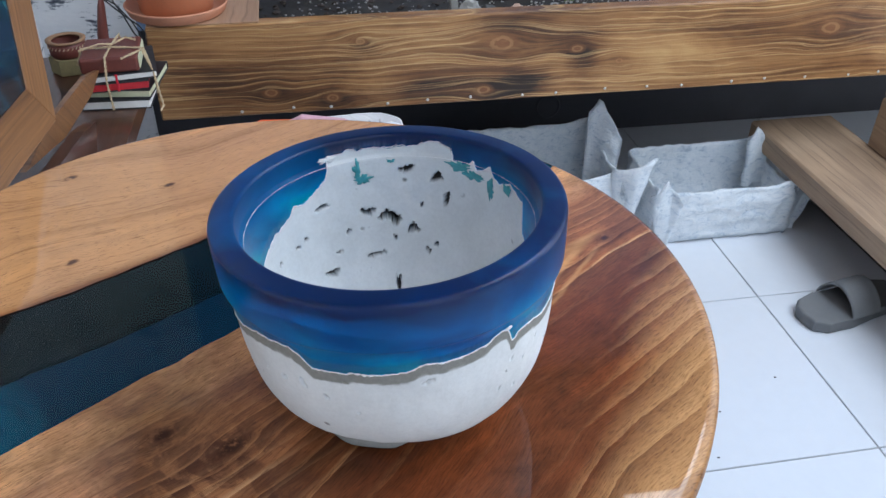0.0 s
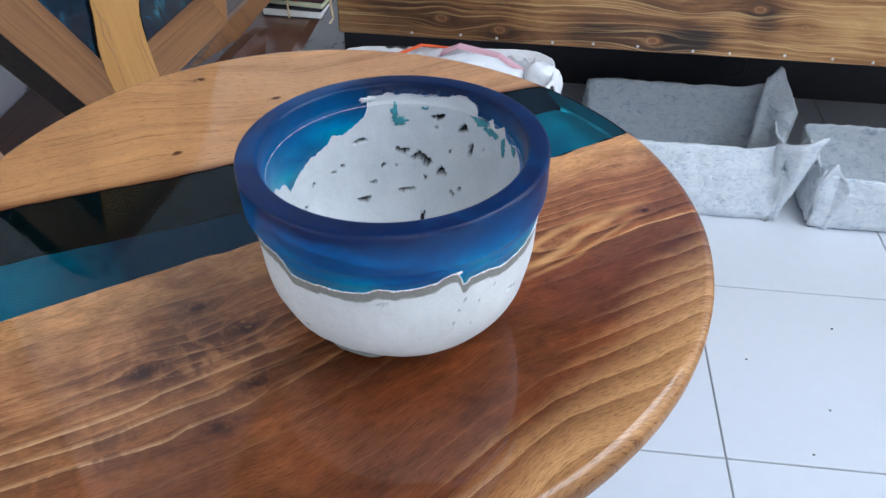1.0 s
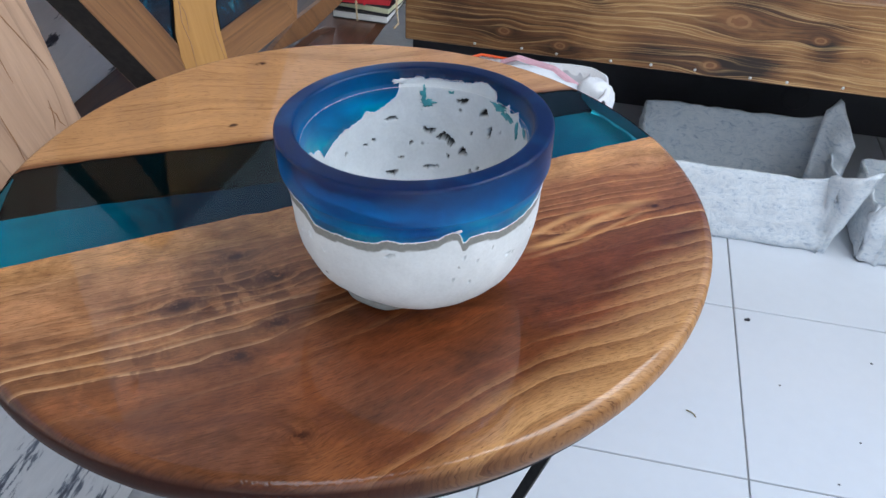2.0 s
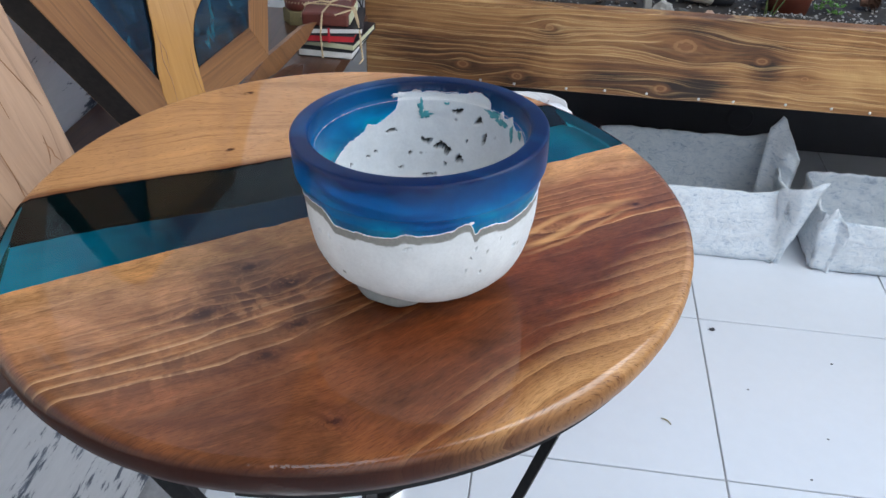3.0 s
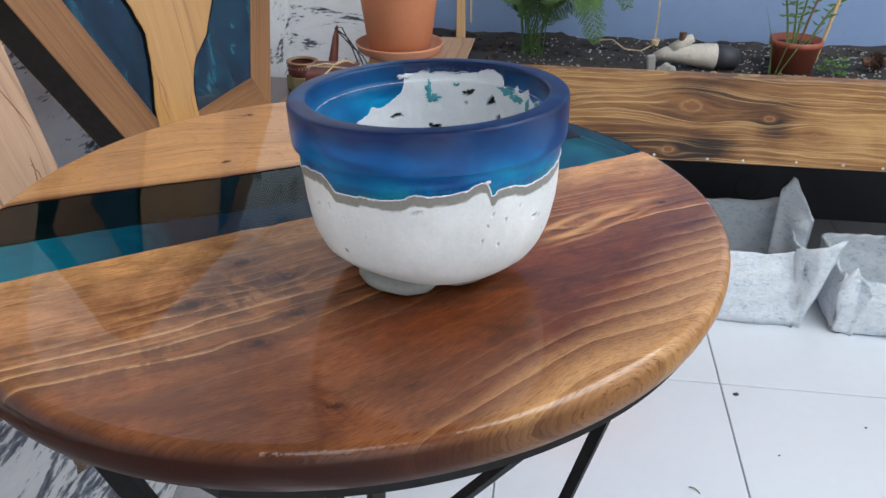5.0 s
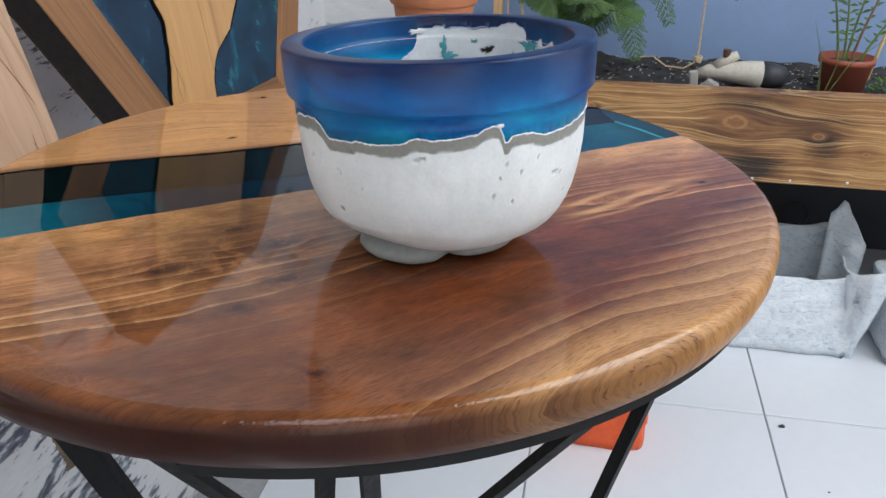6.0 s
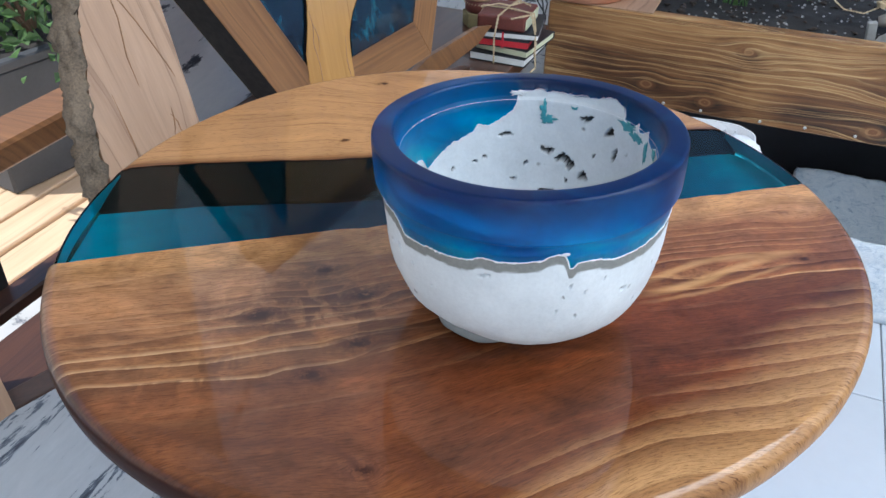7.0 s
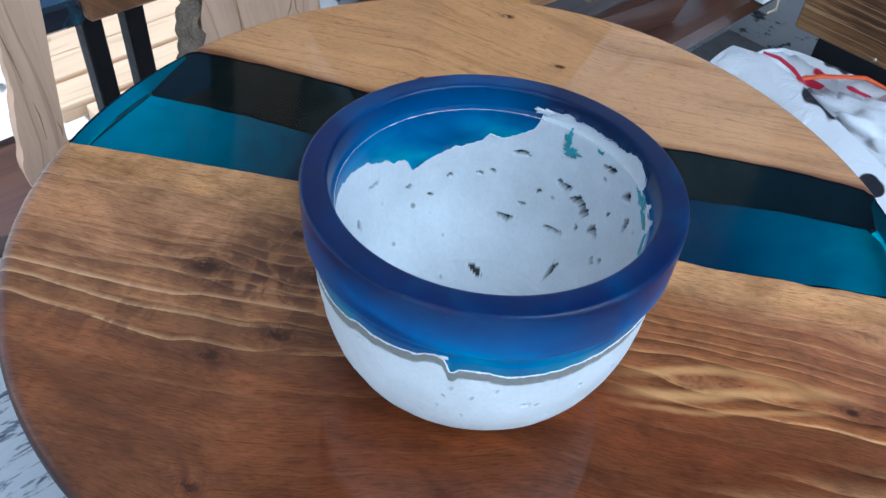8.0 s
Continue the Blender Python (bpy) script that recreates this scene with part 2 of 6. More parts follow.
    dusk = ramp(n, l, saw, [(0.0, (0.46, 0.40, 0.36)), (0.14, (0.58, 0.53, 0.50)), (0.40, (0.92, 0.90, 0.89)), (0.80, (1.22, 1.20, 1.17)), (0.98, (1.25, 1.23, 1.2)), (1.0, (0.6, 0.55, 0.5))])
    col = mix(n, l, times(zone, 0.95), base, dusk, "MULTIPLY")
    pale = grey(saw, (0.78, 0.0), (0.88, 0.75), (0.965, 1.0), (1.0, 0.0))
    col = mix(n, l, times(times(pale, zone), grey(unlike, (0.40, 0.15), (0.60, 0.9))), col, (0.54, 0.345, 0.18))
    # broad streaks, mottling and red patches
    streak = noise_tex(n, l, along(n, l, u, g, 4.0, 40.0), 1.0, 4, 0.55, 0.3)
    lively = grey(times(g, 3.0), (0.45, 1.0), (0.56, 0.5))
    calm = times(grey(w, (0.0, 0.5), (0.03, 0.36)), lively)
    col = mix(n, l, calm, col, ramp(n, l, streak, [(0.32, (0.55, 0.49, 0.45)), (0.46, (0.93, 0.92, 0.91)), (0.56, (1.04, 1.04, 1.03)), (0.7, (1.3, 1.27, 1.2))]), "MULTIPLY")
    col = mix(n, l, calc(n, l, "MULTIPLY_ADD", near, 0.42, 0.12), col, ramp(n, l, mottle, [(0.36, (0.46, 0.40, 0.37)), (0.52, (1.0, 1.0, 1.0)), (0.68, (1.32, 1.27, 1.2))]), "MULTIPLY")
    red = times(spot(0.05, -0.165, 0.10, 0.05), grey(noise_tex(n, l, vg, 30.0, 3), (0.45, 0.0), (0.62, 1.0)))
    col = mix(n, l, times(red, 0.55), col, (0.36, 0.115, 0.04))
    smoke = noise_tex(n, l, stretched((0.45, 1, 0.5)), 34.0, 5, 0.65, 0.6)
    col = mix(n, l, calc(n, l, "MULTIPLY_ADD", near, 0.34, 0.06), col, ramp(n, l, smoke, [(0.36, (0.48, 0.42, 0.39)), (0.5, (1.0, 0.99, 0.98)), (0.66, (1.25, 1.22, 1.16))]), "MULTIPLY")
    # the outer sapwood comes back at one side of the rim, in bands
    sap = calc(n, l, "MULTIPLY_ADD", u, 0.40, calc(n, l, "MULTIPLY_ADD", w, -0.90, calc(n, l, "MULTIPLY_ADD", saw, 0.018, calc(n, l, "MULTIPLY_ADD", sway, 0.05, -0.034))))
    col = mix(n, l, grey(sap, (0.214, 0.0), (0.236, 0.5), (0.260, 0.92)), col, mix(n, l, saw, (0.365, 0.21, 0.104), (0.455, 0.275, 0.14)))
    # thin dark threads, fibres and short pores
    threads = ramp(n, l, noise_tex(n, l, along(n, l, u, g, 6.0, 230.0), 1.0, 2, 0.5), [(0.60, (1, 1, 1)), (0.63, (0.55, 0.48, 0.42)), (0.67, (0.95, 0.94, 0.93))])
    col = mix(n, l, times(lively, 0.5), col, threads, "MULTIPLY")
    fibre = noise_tex(n, l, along(n, l, u, g, 95.0, 1000.0), 1.0, 3, 0.7)
    col = mix(n, l, calc(n, l, "MULTIPLY_ADD", near, 0.36, 0.16), col, ramp(n, l, fibre, [(0.34, (0.50, 0.45, 0.42)), (0.48, (1, 1, 1)), (0.66, (1.30, 1.28, 1.24))]), "MULTIPLY")
    pores = grey(noise_tex(n, l, along(n, l, u, g, 110.0, 1300.0), 1.0, 2, 0.6), (0.35, 1.0), (0.39, 0.0))
    col = mix(n, l, times(pores, 0.5), col, (0.10, 0.042, 0.02))
    # dark wood begins sharply behind each main line, some with a pale crest before them
    for points, crest, shade, fade in GROWTH_LINES:
        off = calc(n, l, "SUBTRACT", calc(n, l, "MULTIPLY_ADD", wob, 0.005, calc(n, l, "SUBTRACT", w, 0.0025)), curve(n, l, u, points))
        off = calc(n, l, "MULTIPLY_ADD", fibre, 0.0010, calc(n, l, "SUBTRACT", off, 0.0005))
        behind = times(grey(calc(n, l, "MULTIPLY_ADD", off, 1 / fade, 1.0), (0.0, 0.0), (0.55, 0.45), (0.98, 1.0), (1.0, 0.0)), grey(smoke, (0.36, 1.0), (0.62, 0.45)))
        col = mix(n, l, times(times(behind, knotty), shade), col, ramp(n, l, mottle, [(0.35, (0.125, 0.055, 0.030)), (0.65, (0.225, 0.112, 0.058))]))
        before = times(grey(calc(n, l, "MULTIPLY", off, 80.0), (0.0, 0.0), (0.015, 1.0), (0.09, 0.75), (0.30, 0.0)), grey(streak, (0.34, 0.35), (0.56, 1.0)))
        col = mix(n, l, times(times(before, knotty), crest), col, (0.56, 0.365, 0.215))
    # two pale flames round an eye in the grain
    for points, wide, k in (([(0.06, -0.110), (0.105, -0.106), (0.128, -0.097), (0.15, -0.089), (0.2, -0.088), (0.25, -0.098)], 0.0024, 0.75), ([(0.08, -0.121), (0.12, -0.117), (0.15, -0.110), (0.175, -0.098), (0.21, -0.093), (0.25, -0.090)], 0.0026, 0.7), ([(0.09, -0.130), (0.15, -0.121), (0.19, -0.107), (0.225, -0.100), (0.26, -0.102)], 0.0013, 0.45)):
        off = calc(n, l, "ABSOLUTE", calc(n, l, "SUBTRACT", calc(n, l, "MULTIPLY_ADD", wob, 0.008, calc(n, l, "SUBTRACT", w, 0.004)), curve(n, l, u, points)))
        mask = times(grey(calc(n, l, "DIVIDE", off, wide * 2), (0.25, 1.0), (1.0, 0.0)), grey(calc(n, l, "ADD", u, 0.5), (0.585, 0.0), (0.62, 1.0), (0.70, 0.9), (0.735, 0.0)))
        col = mix(n, l, times(times(mask, k), grey(streak, (0.36, 0.35), (0.55, 1.0))), col, (0.58, 0.35, 0.165))
    # the dark arc that hooks round at a small knot
    off = calc(n, l, "ABSOLUTE", calc(n, l, "SUBTRACT", calc(n, l, "MULTIPLY_ADD", wob, 0.006, calc(n, l, "SUBTRACT", w, 0.003)), curve(n, l, u, [(-0.26, -0.165), (-0.2, -0.196), (-0.165, -0.209), (-0.135, -0.210), (-0.118, -0.214), (-0.104, -0.232), (-0.096, -0.260)])))
    arc = times(grey(calc(n, l, "DIVIDE", off, 0.006), (0.2, 1.0), (1.0, 0.0)), grey(calc(n, l, "ADD", u, 0.5), (0.26, 0.2), (0.33, 1.0), (0.398, 1.0), (0.405, 0.0)))
    col = mix(n, l, times(arc, 0.5), col, (0.12, 0.048, 0.026))
    # dark figure across the grain among the knots, deepest behind each pale line
    figure = grey(noise_tex(n, l, vx, 58.0, 4, 0.6, 0.4), (0.46, 0.0), (0.54, 1.0))
    where = calc(n, l, "MAXIMUM", spot(-0.115, -0.098, 0.055, 0.036), calc(n, l, "MAXIMUM", times(spot(-0.19, -0.15, 0.05, 0.025), 0.6), times(spot(-0.20, -0.235, 0.06, 0.03), 0.4)))
    col = mix(n, l, times(times(figure, where), grey(saw, (0.0, 0.85), (0.75, 0.55), (0.9, 0.1))), col, (0.10, 0.042, 0.026))
    ragged = grey(noise_tex(n, l, v, 110.0, 4, 0.7), (0.43, 0.25), (0.51, 1.0))
    only = calc(n, l, "MULTIPLY_ADD", near, 0.65, 0.15)
    col = mix(n, l, times(times(times(halo, ragged), only), grey(saw, (0.0, 0.9), (0.8, 0.65), (0.95, 0.3))), col, (0.085, 0.033, 0.022))
    col = mix(n, l, times(times(core, ragged), 0.9), col, (0.07, 0.026, 0.016))
    # burnt along the live edge of the far half
    off = calc(n, l, "SUBTRACT", calc(n, l, "MULTIPLY_ADD", wob, -0.008, calc(n, l, "ADD", w, 0.004)), curve(n, l, u, FAR_LINE))
    burnt = times(grey(calc(n, l, "MULTIPLY", off, 50.0), (0.0, 0.75), (0.16, 0.35), (0.5, 0.0)), calc(n, l, "SUBTRACT", 1.0, near))
    col = mix(n, l, burnt, col, (0.13, 0.045, 0.018))
    # the rim turns darker below the top's edge, but for the sapwood
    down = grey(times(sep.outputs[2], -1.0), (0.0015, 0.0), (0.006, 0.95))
    rim_part = grey(calc(n, l, "ADD", u, 0.5), (0.40, 1.0), (0.56, 0.35), (0.64, 0.12))
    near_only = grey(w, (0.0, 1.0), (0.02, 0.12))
    col = mix(n, l, times(times(down, rim_part), near_only), col, (0.045, 0.014, 0.008))
    deep = node(n, "ShaderNodeGamma", Gamma=1.36)
    l.new(col, deep.inputs["Color"])
    col = mix(n, l, 1.0, deep.outputs[0], (1.52, 1.60, 1.64), "MULTIPLY")
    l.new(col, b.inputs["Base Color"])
    b.inputs["Roughness"].default_value, b.inputs["Specular IOR Level"].default_value = 0.5, 0.05
    b.inputs["Coat Roughness"].default_value = 0.03
    # orange peel in the lacquer on the rim
    rim = grey(calc(n, l, "SQRT", calc(n, l, "MULTIPLY_ADD", u, u, times(w, w))), (0.2775, 0.0), (0.282, 1.0))
    peel = times(noise_tex(n, l, v, 330.0, 2, 0.5), rim)
    l.new(calc(n, l, "MULTIPLY_ADD", down, -0.75, 0.95), b.inputs["Coat Weight"])
    ripples = node(n, "ShaderNodeBump", Strength=0.12, Distance=0.002)
    l.new(calc(n, l, "MULTIPLY_ADD", peel, 1.5, times(noise_tex(n, l, v, 9.0, 2), 0.4)), ripples.inputs["Height"])
    l.new(ripples.outputs[0], b.inputs["Coat Normal"])
    return m


M_TABLE = table_wood()
M_CHAR = plain("charred_edge", (0.006, 0.0055, 0.0055), 0.9, vary=0.12, bumpy=0, Specular_IOR_Level=0.0)
M_RIVER = glass("river_resin", (0.02, 0.60, 0.74), 0.04, 1.3)
_rb = M_RIVER.node_tree.nodes["Principled BSDF"]
_rb.inputs["Specular IOR Level"].default_value = 0.28


def river_glow_material():
    """Sheet under the resin with the light at the river's ends put into its colour: turquoise at the ends, deep blue in
    the middle.
    """
    m, n, l, b = material("river_glow_sheet")
    v = coords(n, l, rot=(0, 0, -RIVER))
    sep = n.new("ShaderNodeSeparateXYZ")
    l.new(v, sep.inputs[0])
    swirl = noise_tex(n, l, coords(n, l, (1, 1, 1)), 16.0, 5, 0.6, 1.5)
    far = calc(n, l, "MULTIPLY_ADD", swirl, 0.10, calc(n, l, "SUBTRACT", sep.outputs[0], 0.05))
    end = calc(n, l, "MULTIPLY_ADD", far, 1.6, 0.5)
    l.new(ramp(n, l, end, [(0.06, (0.0, 0.40, 0.48)), (0.15, (0.0, 0.23, 0.31)), (0.27, (0.0, 0.035, 0.075)), (0.62, (0.0, 0.016, 0.045)), (0.74, (0.0, 0.045, 0.10)), (0.86, (0.0, 0.16, 0.23)), (0.94, (0.0, 0.34, 0.39))]), b.inputs["Base Color"])
    b.inputs["Roughness"].default_value, b.inputs["Metallic"].default_value = 0.45, 0.75
    bump(n, l, b, swirl, 0.3, 0.004)
    return m


M_RIVER_GLOW = river_glow_material()
M_BLACK = plain("black_steel", (0.008, 0.008, 0.009), 0.7, bumpy=0.05, Specular_IOR_Level=0.25)
M_TILE = plain("white_tile", (0.66, 0.69, 0.74), 0.22, vary=0.03, scale=12, bumpy=0.01)
M_GROUT = plain("grey_grout", (0.33, 0.33, 0.34), 0.9)
M_BLUEWALL = plain("blue_grey_paint", (0.22, 0.32, 0.52), 0.8, vary=0.08, scale=14)
M_CEIL = wood("ceiling_boards", (0.52, 0.42, 0.33), (0.38, 0.29, 0.21), "Y", 0.7, 10)
M_WHITEWALL = plain("white_plaster", (0.75, 0.75, 0.74), 0.85, vary=0.05, scale=14)
M_BLUE_BLACK = plain("blue_black", (0.034, 0.035, 0.043), 0.6, vary=0.3)
M_BENCH = wood("dark_bench_wood", (0.10, 0.040, 0.020), (0.03, 0.013, 0.009), "Y", 0.35, coat=0.4)
M_PALE = wood("pale_ash", (0.47, 0.295, 0.185), (0.20, 0.10, 0.055), "Y", 0.55, 30, 0.09, 0.8, knots=4.0, contrast=(0.35, 0.95))
M_OAK = wood("oiled_oak", (0.29, 0.135, 0.052), (0.085, 0.034, 0.014), "X", 0.4, 30, 0.07, knots=6.0)
M_STEP = wood("worn_step_wood", (0.43, 0.30, 0.195), (0.19, 0.125, 0.085), "Y", 0.65, 18)
M_TERRA = plain("terracotta", (0.52, 0.19, 0.09), 0.75, vary=0.12)
M_SOIL = plain("black_soil", (0.03, 0.026, 0.024), 0.95, vary=0.7, scale=120, bumpy=0.8)


def felt_material():
    """Whitish, stiffened felt: pale crust with creases that show blue-grey cloth."""
    m, n, l, b = material("grey_felt")
    v = coords(n, l)
    crease = noise_tex(n, l, coords(n, l, (1, 1, 1.8)), 32.0, 7, 0.7, 1.6)
    fine = noise_tex(n, l, v, 260.0, 4, 0.7)
    tone = calc(n, l, "MULTIPLY_ADD", fine, 0.16, calc(n, l, "MULTIPLY_ADD", crease, 0.8, 0.07))
    l.new(ramp(n, l, tone, [(0.38, (0.30, 0.37, 0.47)), (0.45, (0.53, 0.60, 0.68)), (0.53, (0.68, 0.73, 0.78)), (0.7, (0.78, 0.81, 0.84))]), b.inputs["Base Color"])
    b.inputs["Roughness"].default_value = 0.95
    bump(n, l, b, tone, 0.8, 0.006)
    return m


M_FELT = felt_material()
M_LEAF = plain("fern_green", (0.065, 0.135, 0.035), 0.5, vary=0.5, scale=30)


# ---------------------------------------------------------------- building helpers
def link_mesh(name, bm, mat, smooth=False):
    me = bpy.data.meshes.new(name)
    bm.normal_update()
    bm.to_mesh(me)
    bm.free()
    for m in (mat if isinstance(mat, (list, tuple)) else [mat]):
        me.materials.append(m)
    if smooth:
        me.polygons.foreach_set("use_smooth", [True] * len(me.polygons))
    return new(name, me)


def part(name, bm, mat, parent, label="", smooth=False):
    ob = link_mesh(name, bm, mat, smooth)
    ob.parent = parent
    return tagged(ob, label)


def thing(name, label, category, m=None, group=""):
    ob = new(name)
    ob.empty_display_size = 0.02
    ob.matrix_world = m if m is not None else Matrix()
    return tagged(ob, label, category, group)


def single(name, bm, mat, label, category, group="", kind="", smooth=False):
    return tagged(link_mesh(name, bm, mat, smooth), label, category, group, kind)


def box(lo, hi, bevel=0.002, bm=None, m=None, segments=1):
    out = bm or bmesh.new()
    made = bmesh.ops.create_cube(out, size=1.0)["verts"]
    size, mid = Vector(hi) - Vector(lo), (Vector(hi) + Vector(lo)) / 2
    for v in made:
        v.co = Vector((v.co.x * size.x, v.co.y * size.y, v.co.z * size.z)) + mid
    if bevel:
        edges = list({e for v in made for e in v.link_edges})
        made = list({v for f in bmesh.ops.bevel(out, geom=edges, offset=bevel, segments=segments, affect="EDGES", profile=0.5)["faces"] for v in f.verts} | {v for v in made if v.is_valid})
    if m is not None:
        for v in {v for v in made if v.is_valid}:
            v.co = m @ v.co
    return out


def lathe(profile, steps=96, bm=None, wobble=None):
    """Turns (radius, height) points round z; a first or last radius of 0 closes the end."""
    out = bm or bmesh.new()
    rings = []
    for r, z in profile:
        if r <= 1e-6:
            rings.append([out.verts.new((0, 0, z))])
            continue
        ring = []
        for i in range(steps):
            a = 2 * math.pi * i / steps
            rr, zz = wobble(a, r, z) if wobble else (r, z)
            ring.append(out.verts.new((rr * math.cos(a), rr * math.sin(a), zz)))
        rings.append(ring)
    for p, q in zip(rings, rings[1:]):
        for i in range(steps):
            j = (i + 1) % steps
            quad = [p[i % len(p)], p[j % len(p)], q[j % len(q)], q[i % len(q)]]
            quad = [v for k, v in enumerate(quad) if v not in quad[:k]]
            if len(quad) > 2:
                out.faces.new(quad)
    return out


def tube(points, radius, sides=8, bm=None, flat=1.0):
    """A rod along points; radius is one number or one for each point."""
    out = bm or bmesh.new()
    pts = [Vector(p) for p in points]
    rad = radius if isinstance(radius, (list, tuple)) else [radius] * len(pts)
    rings, up = [], None
    for i, p in enumerate(pts):
        d = (pts[min(i + 1, len(pts) - 1)] - pts[max(i - 1, 0)]).normalized()
        if up is None:
            up = Vector((0, 0, 1)) if abs(d.z) < 0.9 else Vector((1, 0, 0))
        side = d.cross(up).normalized()
        up = side.cross(d).normalized()
        rings.append([out.verts.new(p + rad[i] * (math.cos(a) * side + flat * math.sin(a) * up)) for a in (2 * math.pi * k / sides for k in range(sides))])
    for p, q in zip(rings, rings[1:]):
        for i in range(sides):
            j = (i + 1) % sides
            out.faces.new((p[i], p[j], q[j], q[i]))
    for ring, flip in ((rings[0], True), (rings[-1], False)):
        out.faces.new(ring[::-1] if flip else ring)
    return out


def prism(outline, depth, bm=None, m=None, bevel=0.0):
    """A flat outline in x and y, from z = -depth to 0."""
    out = bm or bmesh.new()
    top = [out.verts.new((x, y, 0)) for x, y in outline]
    low = [out.verts.new((x, y, -depth)) for x, y in outline]
    faces = [out.faces.new(top), out.faces.new(low[::-1])]
    for i in range(len(top)):
        j = (i + 1) % len(top)
        out.faces.new((top[i], low[i], low[j], top[j]))
    if bevel:
        bmesh.ops.bevel(out, geom=list({e for f in faces for e in f.edges}), offset=bevel, segments=2, affect="EDGES", profile=0.5)
    if m is not None:
        bmesh.ops.transform(out, matrix=m, verts=out.verts)
    return out


def leaning(p0, turn, lean):
    """A frame on a leaning face: x along the wall, y up the slope, z out of it to the room."""
    a, b = radians(turn), radians(lean)
    u = Vector((math.sin(a), math.cos(a), 0))
    w = Vector((-math.cos(a), math.sin(a), 0)) * math.sin(b) + Vector((0, 0, math.cos(b)))
    m = Matrix((u, w, u.cross(w))).transposed().to_4x4()
    return Matrix.Translation(p0) @ m


def rough_ball(radius, squash, seed, subdiv=3, strength=0.35, freq=1.5):
    bm = bmesh.new()
    bmesh.ops.create_icosphere(bm, subdivisions=subdiv, radius=1.0)
    off = Vector((seed * 7.3, seed * 3.1, seed * 1.7))
    for v in bm.verts:
        k = 1 + strength * noise.fractal(v.co * freq + off, 0.8, 2.1, 4)
        v.co = Vector((v.co.x * squash[0], v.co.y * squash[1], v.co.z * squash[2])) * radius * k
    return bm


def lerp(stops, x):
    for (a, p), (b, q) in zip(stops, stops[1:]):
        if x <= b:
            k = (x - a) / (b - a)
            return p + (q - p) * max(0, k)
    return stops[-1][1]


# ---------------------------------------------------------------- the room
TOP = 0.785          # height of the table's top
BACK = 1.74          # back wall
LEFT = -0.62         # left wall
BENCH = 0.53         # top of the bench
RIGHT, FRONT, HIGH = 2.7, -2.5, 2.55

floor = tagged(link_mesh("floor", box((LEFT - 0.02, FRONT - 0.1, -0.1), (RIGHT + 0.1, BACK + 0.1, -0.004), 0), M_GROUT), "glossy white square floor tiles with thin grey joints", "floor", kind="structure")
TILE = 0.45
tile_mesh = None
for i in range(-2, 6):
    for j in range(-8, 2):
        x, y = 0.545 + TILE * i, 0.871 + TILE * j
        if tile_mesh is None:
            t_ob = link_mesh("tile", box((0.0015, 0.0015, -0.008), (TILE - 0.0015, TILE - 0.0015, 0), 0.0012), M_TILE)
            tile_mesh = t_ob.data
        else:
            t_ob = new("tile", tile_mesh)
        t_ob.location, t_ob.parent = (x, y, 0), floor

tagged(link_mesh("wall_north", box((-0.38, BACK, -0.1), (RIGHT, BACK + 0.15, HIGH), 0), M_BLUEWALL), "matt blue-grey painted wall behind the planter", "wall", kind="structure")


def painted_wall(name, white, cover):
    """White paint dragged over dark blue-black, in rough strokes that leave ridges."""
    m, n, l, b = material(name)
    v = coords(n, l, (0.6, 0.6, 1.5), rot=(radians(24), 0, 0))
    strokes = noise_tex(n, l, v, 8.0, 8, 0.66, 1.6)
    ridge = noise_tex(n, l, coords(n, l, (0.5, 0.5, 2.2), rot=(radians(24), 0, 0)), 60.0, 4)
    tone = calc(n, l, "MULTIPLY_ADD", ridge, 0.35, calc(n, l, "MULTIPLY", strokes, 0.8))
    l.new(ramp(n, l, tone, [(cover - 0.09, (0.045, 0.052, 0.075)), (cover - 0.035, (0.15, 0.165, 0.20)), (cover, (white * 0.86, white * 0.87, white * 0.89)), (0.85, (white, white, white * 1.01))]), b.inputs["Base Color"])
    b.inputs["Roughness"].default_value = 0.6
    bump(n, l, b, tone, 0.5, 0.004)
    return m


M_PAINTED = painted_wall("brushed_white_paint", 0.88, 0.512)
# darker copy for the bench front: the lower light there is in its colour
M_PAINTED_DIM = painted_wall("dimmed_white_paint", 0.62, 0.555)
M_SIDE = M_WHITEWALL
wall_west = link_mesh("wall_west", box((LEFT - 0.15, 0.36, -0.1), (LEFT, BACK + 0.15, HIGH), 0), M_PAINTED)
tagged(wall_west, "wall with rough white paint dragged over dark blue", "wall", kind="structure")
# unseen boarding, added to cut bright reflections off the table
bm = box((LEFT - 0.15, FRONT, 1.2), (LEFT, 0.36, HIGH), 0)
tagged(link_mesh("wall_west_blocker", bm, M_CEIL), "unseen boarding added above the window to cut reflections", "wall", kind="structure")
bm = box((LEFT - 0.03, FRONT, -0.1), (LEFT, 0.36, 0.44), 0)
box((LEFT - 0.15, FRONT, 0.44), (LEFT, -1.5, 1.2), 0, bm)
tagged(link_mesh("wall_west_window", bm, M_PAINTED), "white painted wall with a wide open window", "wall", kind="structure")
tagged(link_mesh("wall_north_corner", box((LEFT, BACK - 0.002, -0.1), (-0.38, BACK + 0.15, HIGH), 0), M_PAINTED), "corner wall with rough white brush strokes", "wall", kind="structure")
# walls and ceiling out of view, added to close the room round the lamps
tagged(link_mesh("wall_east", box((RIGHT, FRONT, -0.1), (RIGHT + 0.15, BACK + 0.15, HIGH), 0), M_SIDE), "plain pale plastered wall", "wall", kind="structure")
bm = box((LEFT - 0.15, FRONT - 0.15, -0.1), (-0.5, FRONT, HIGH), 0)
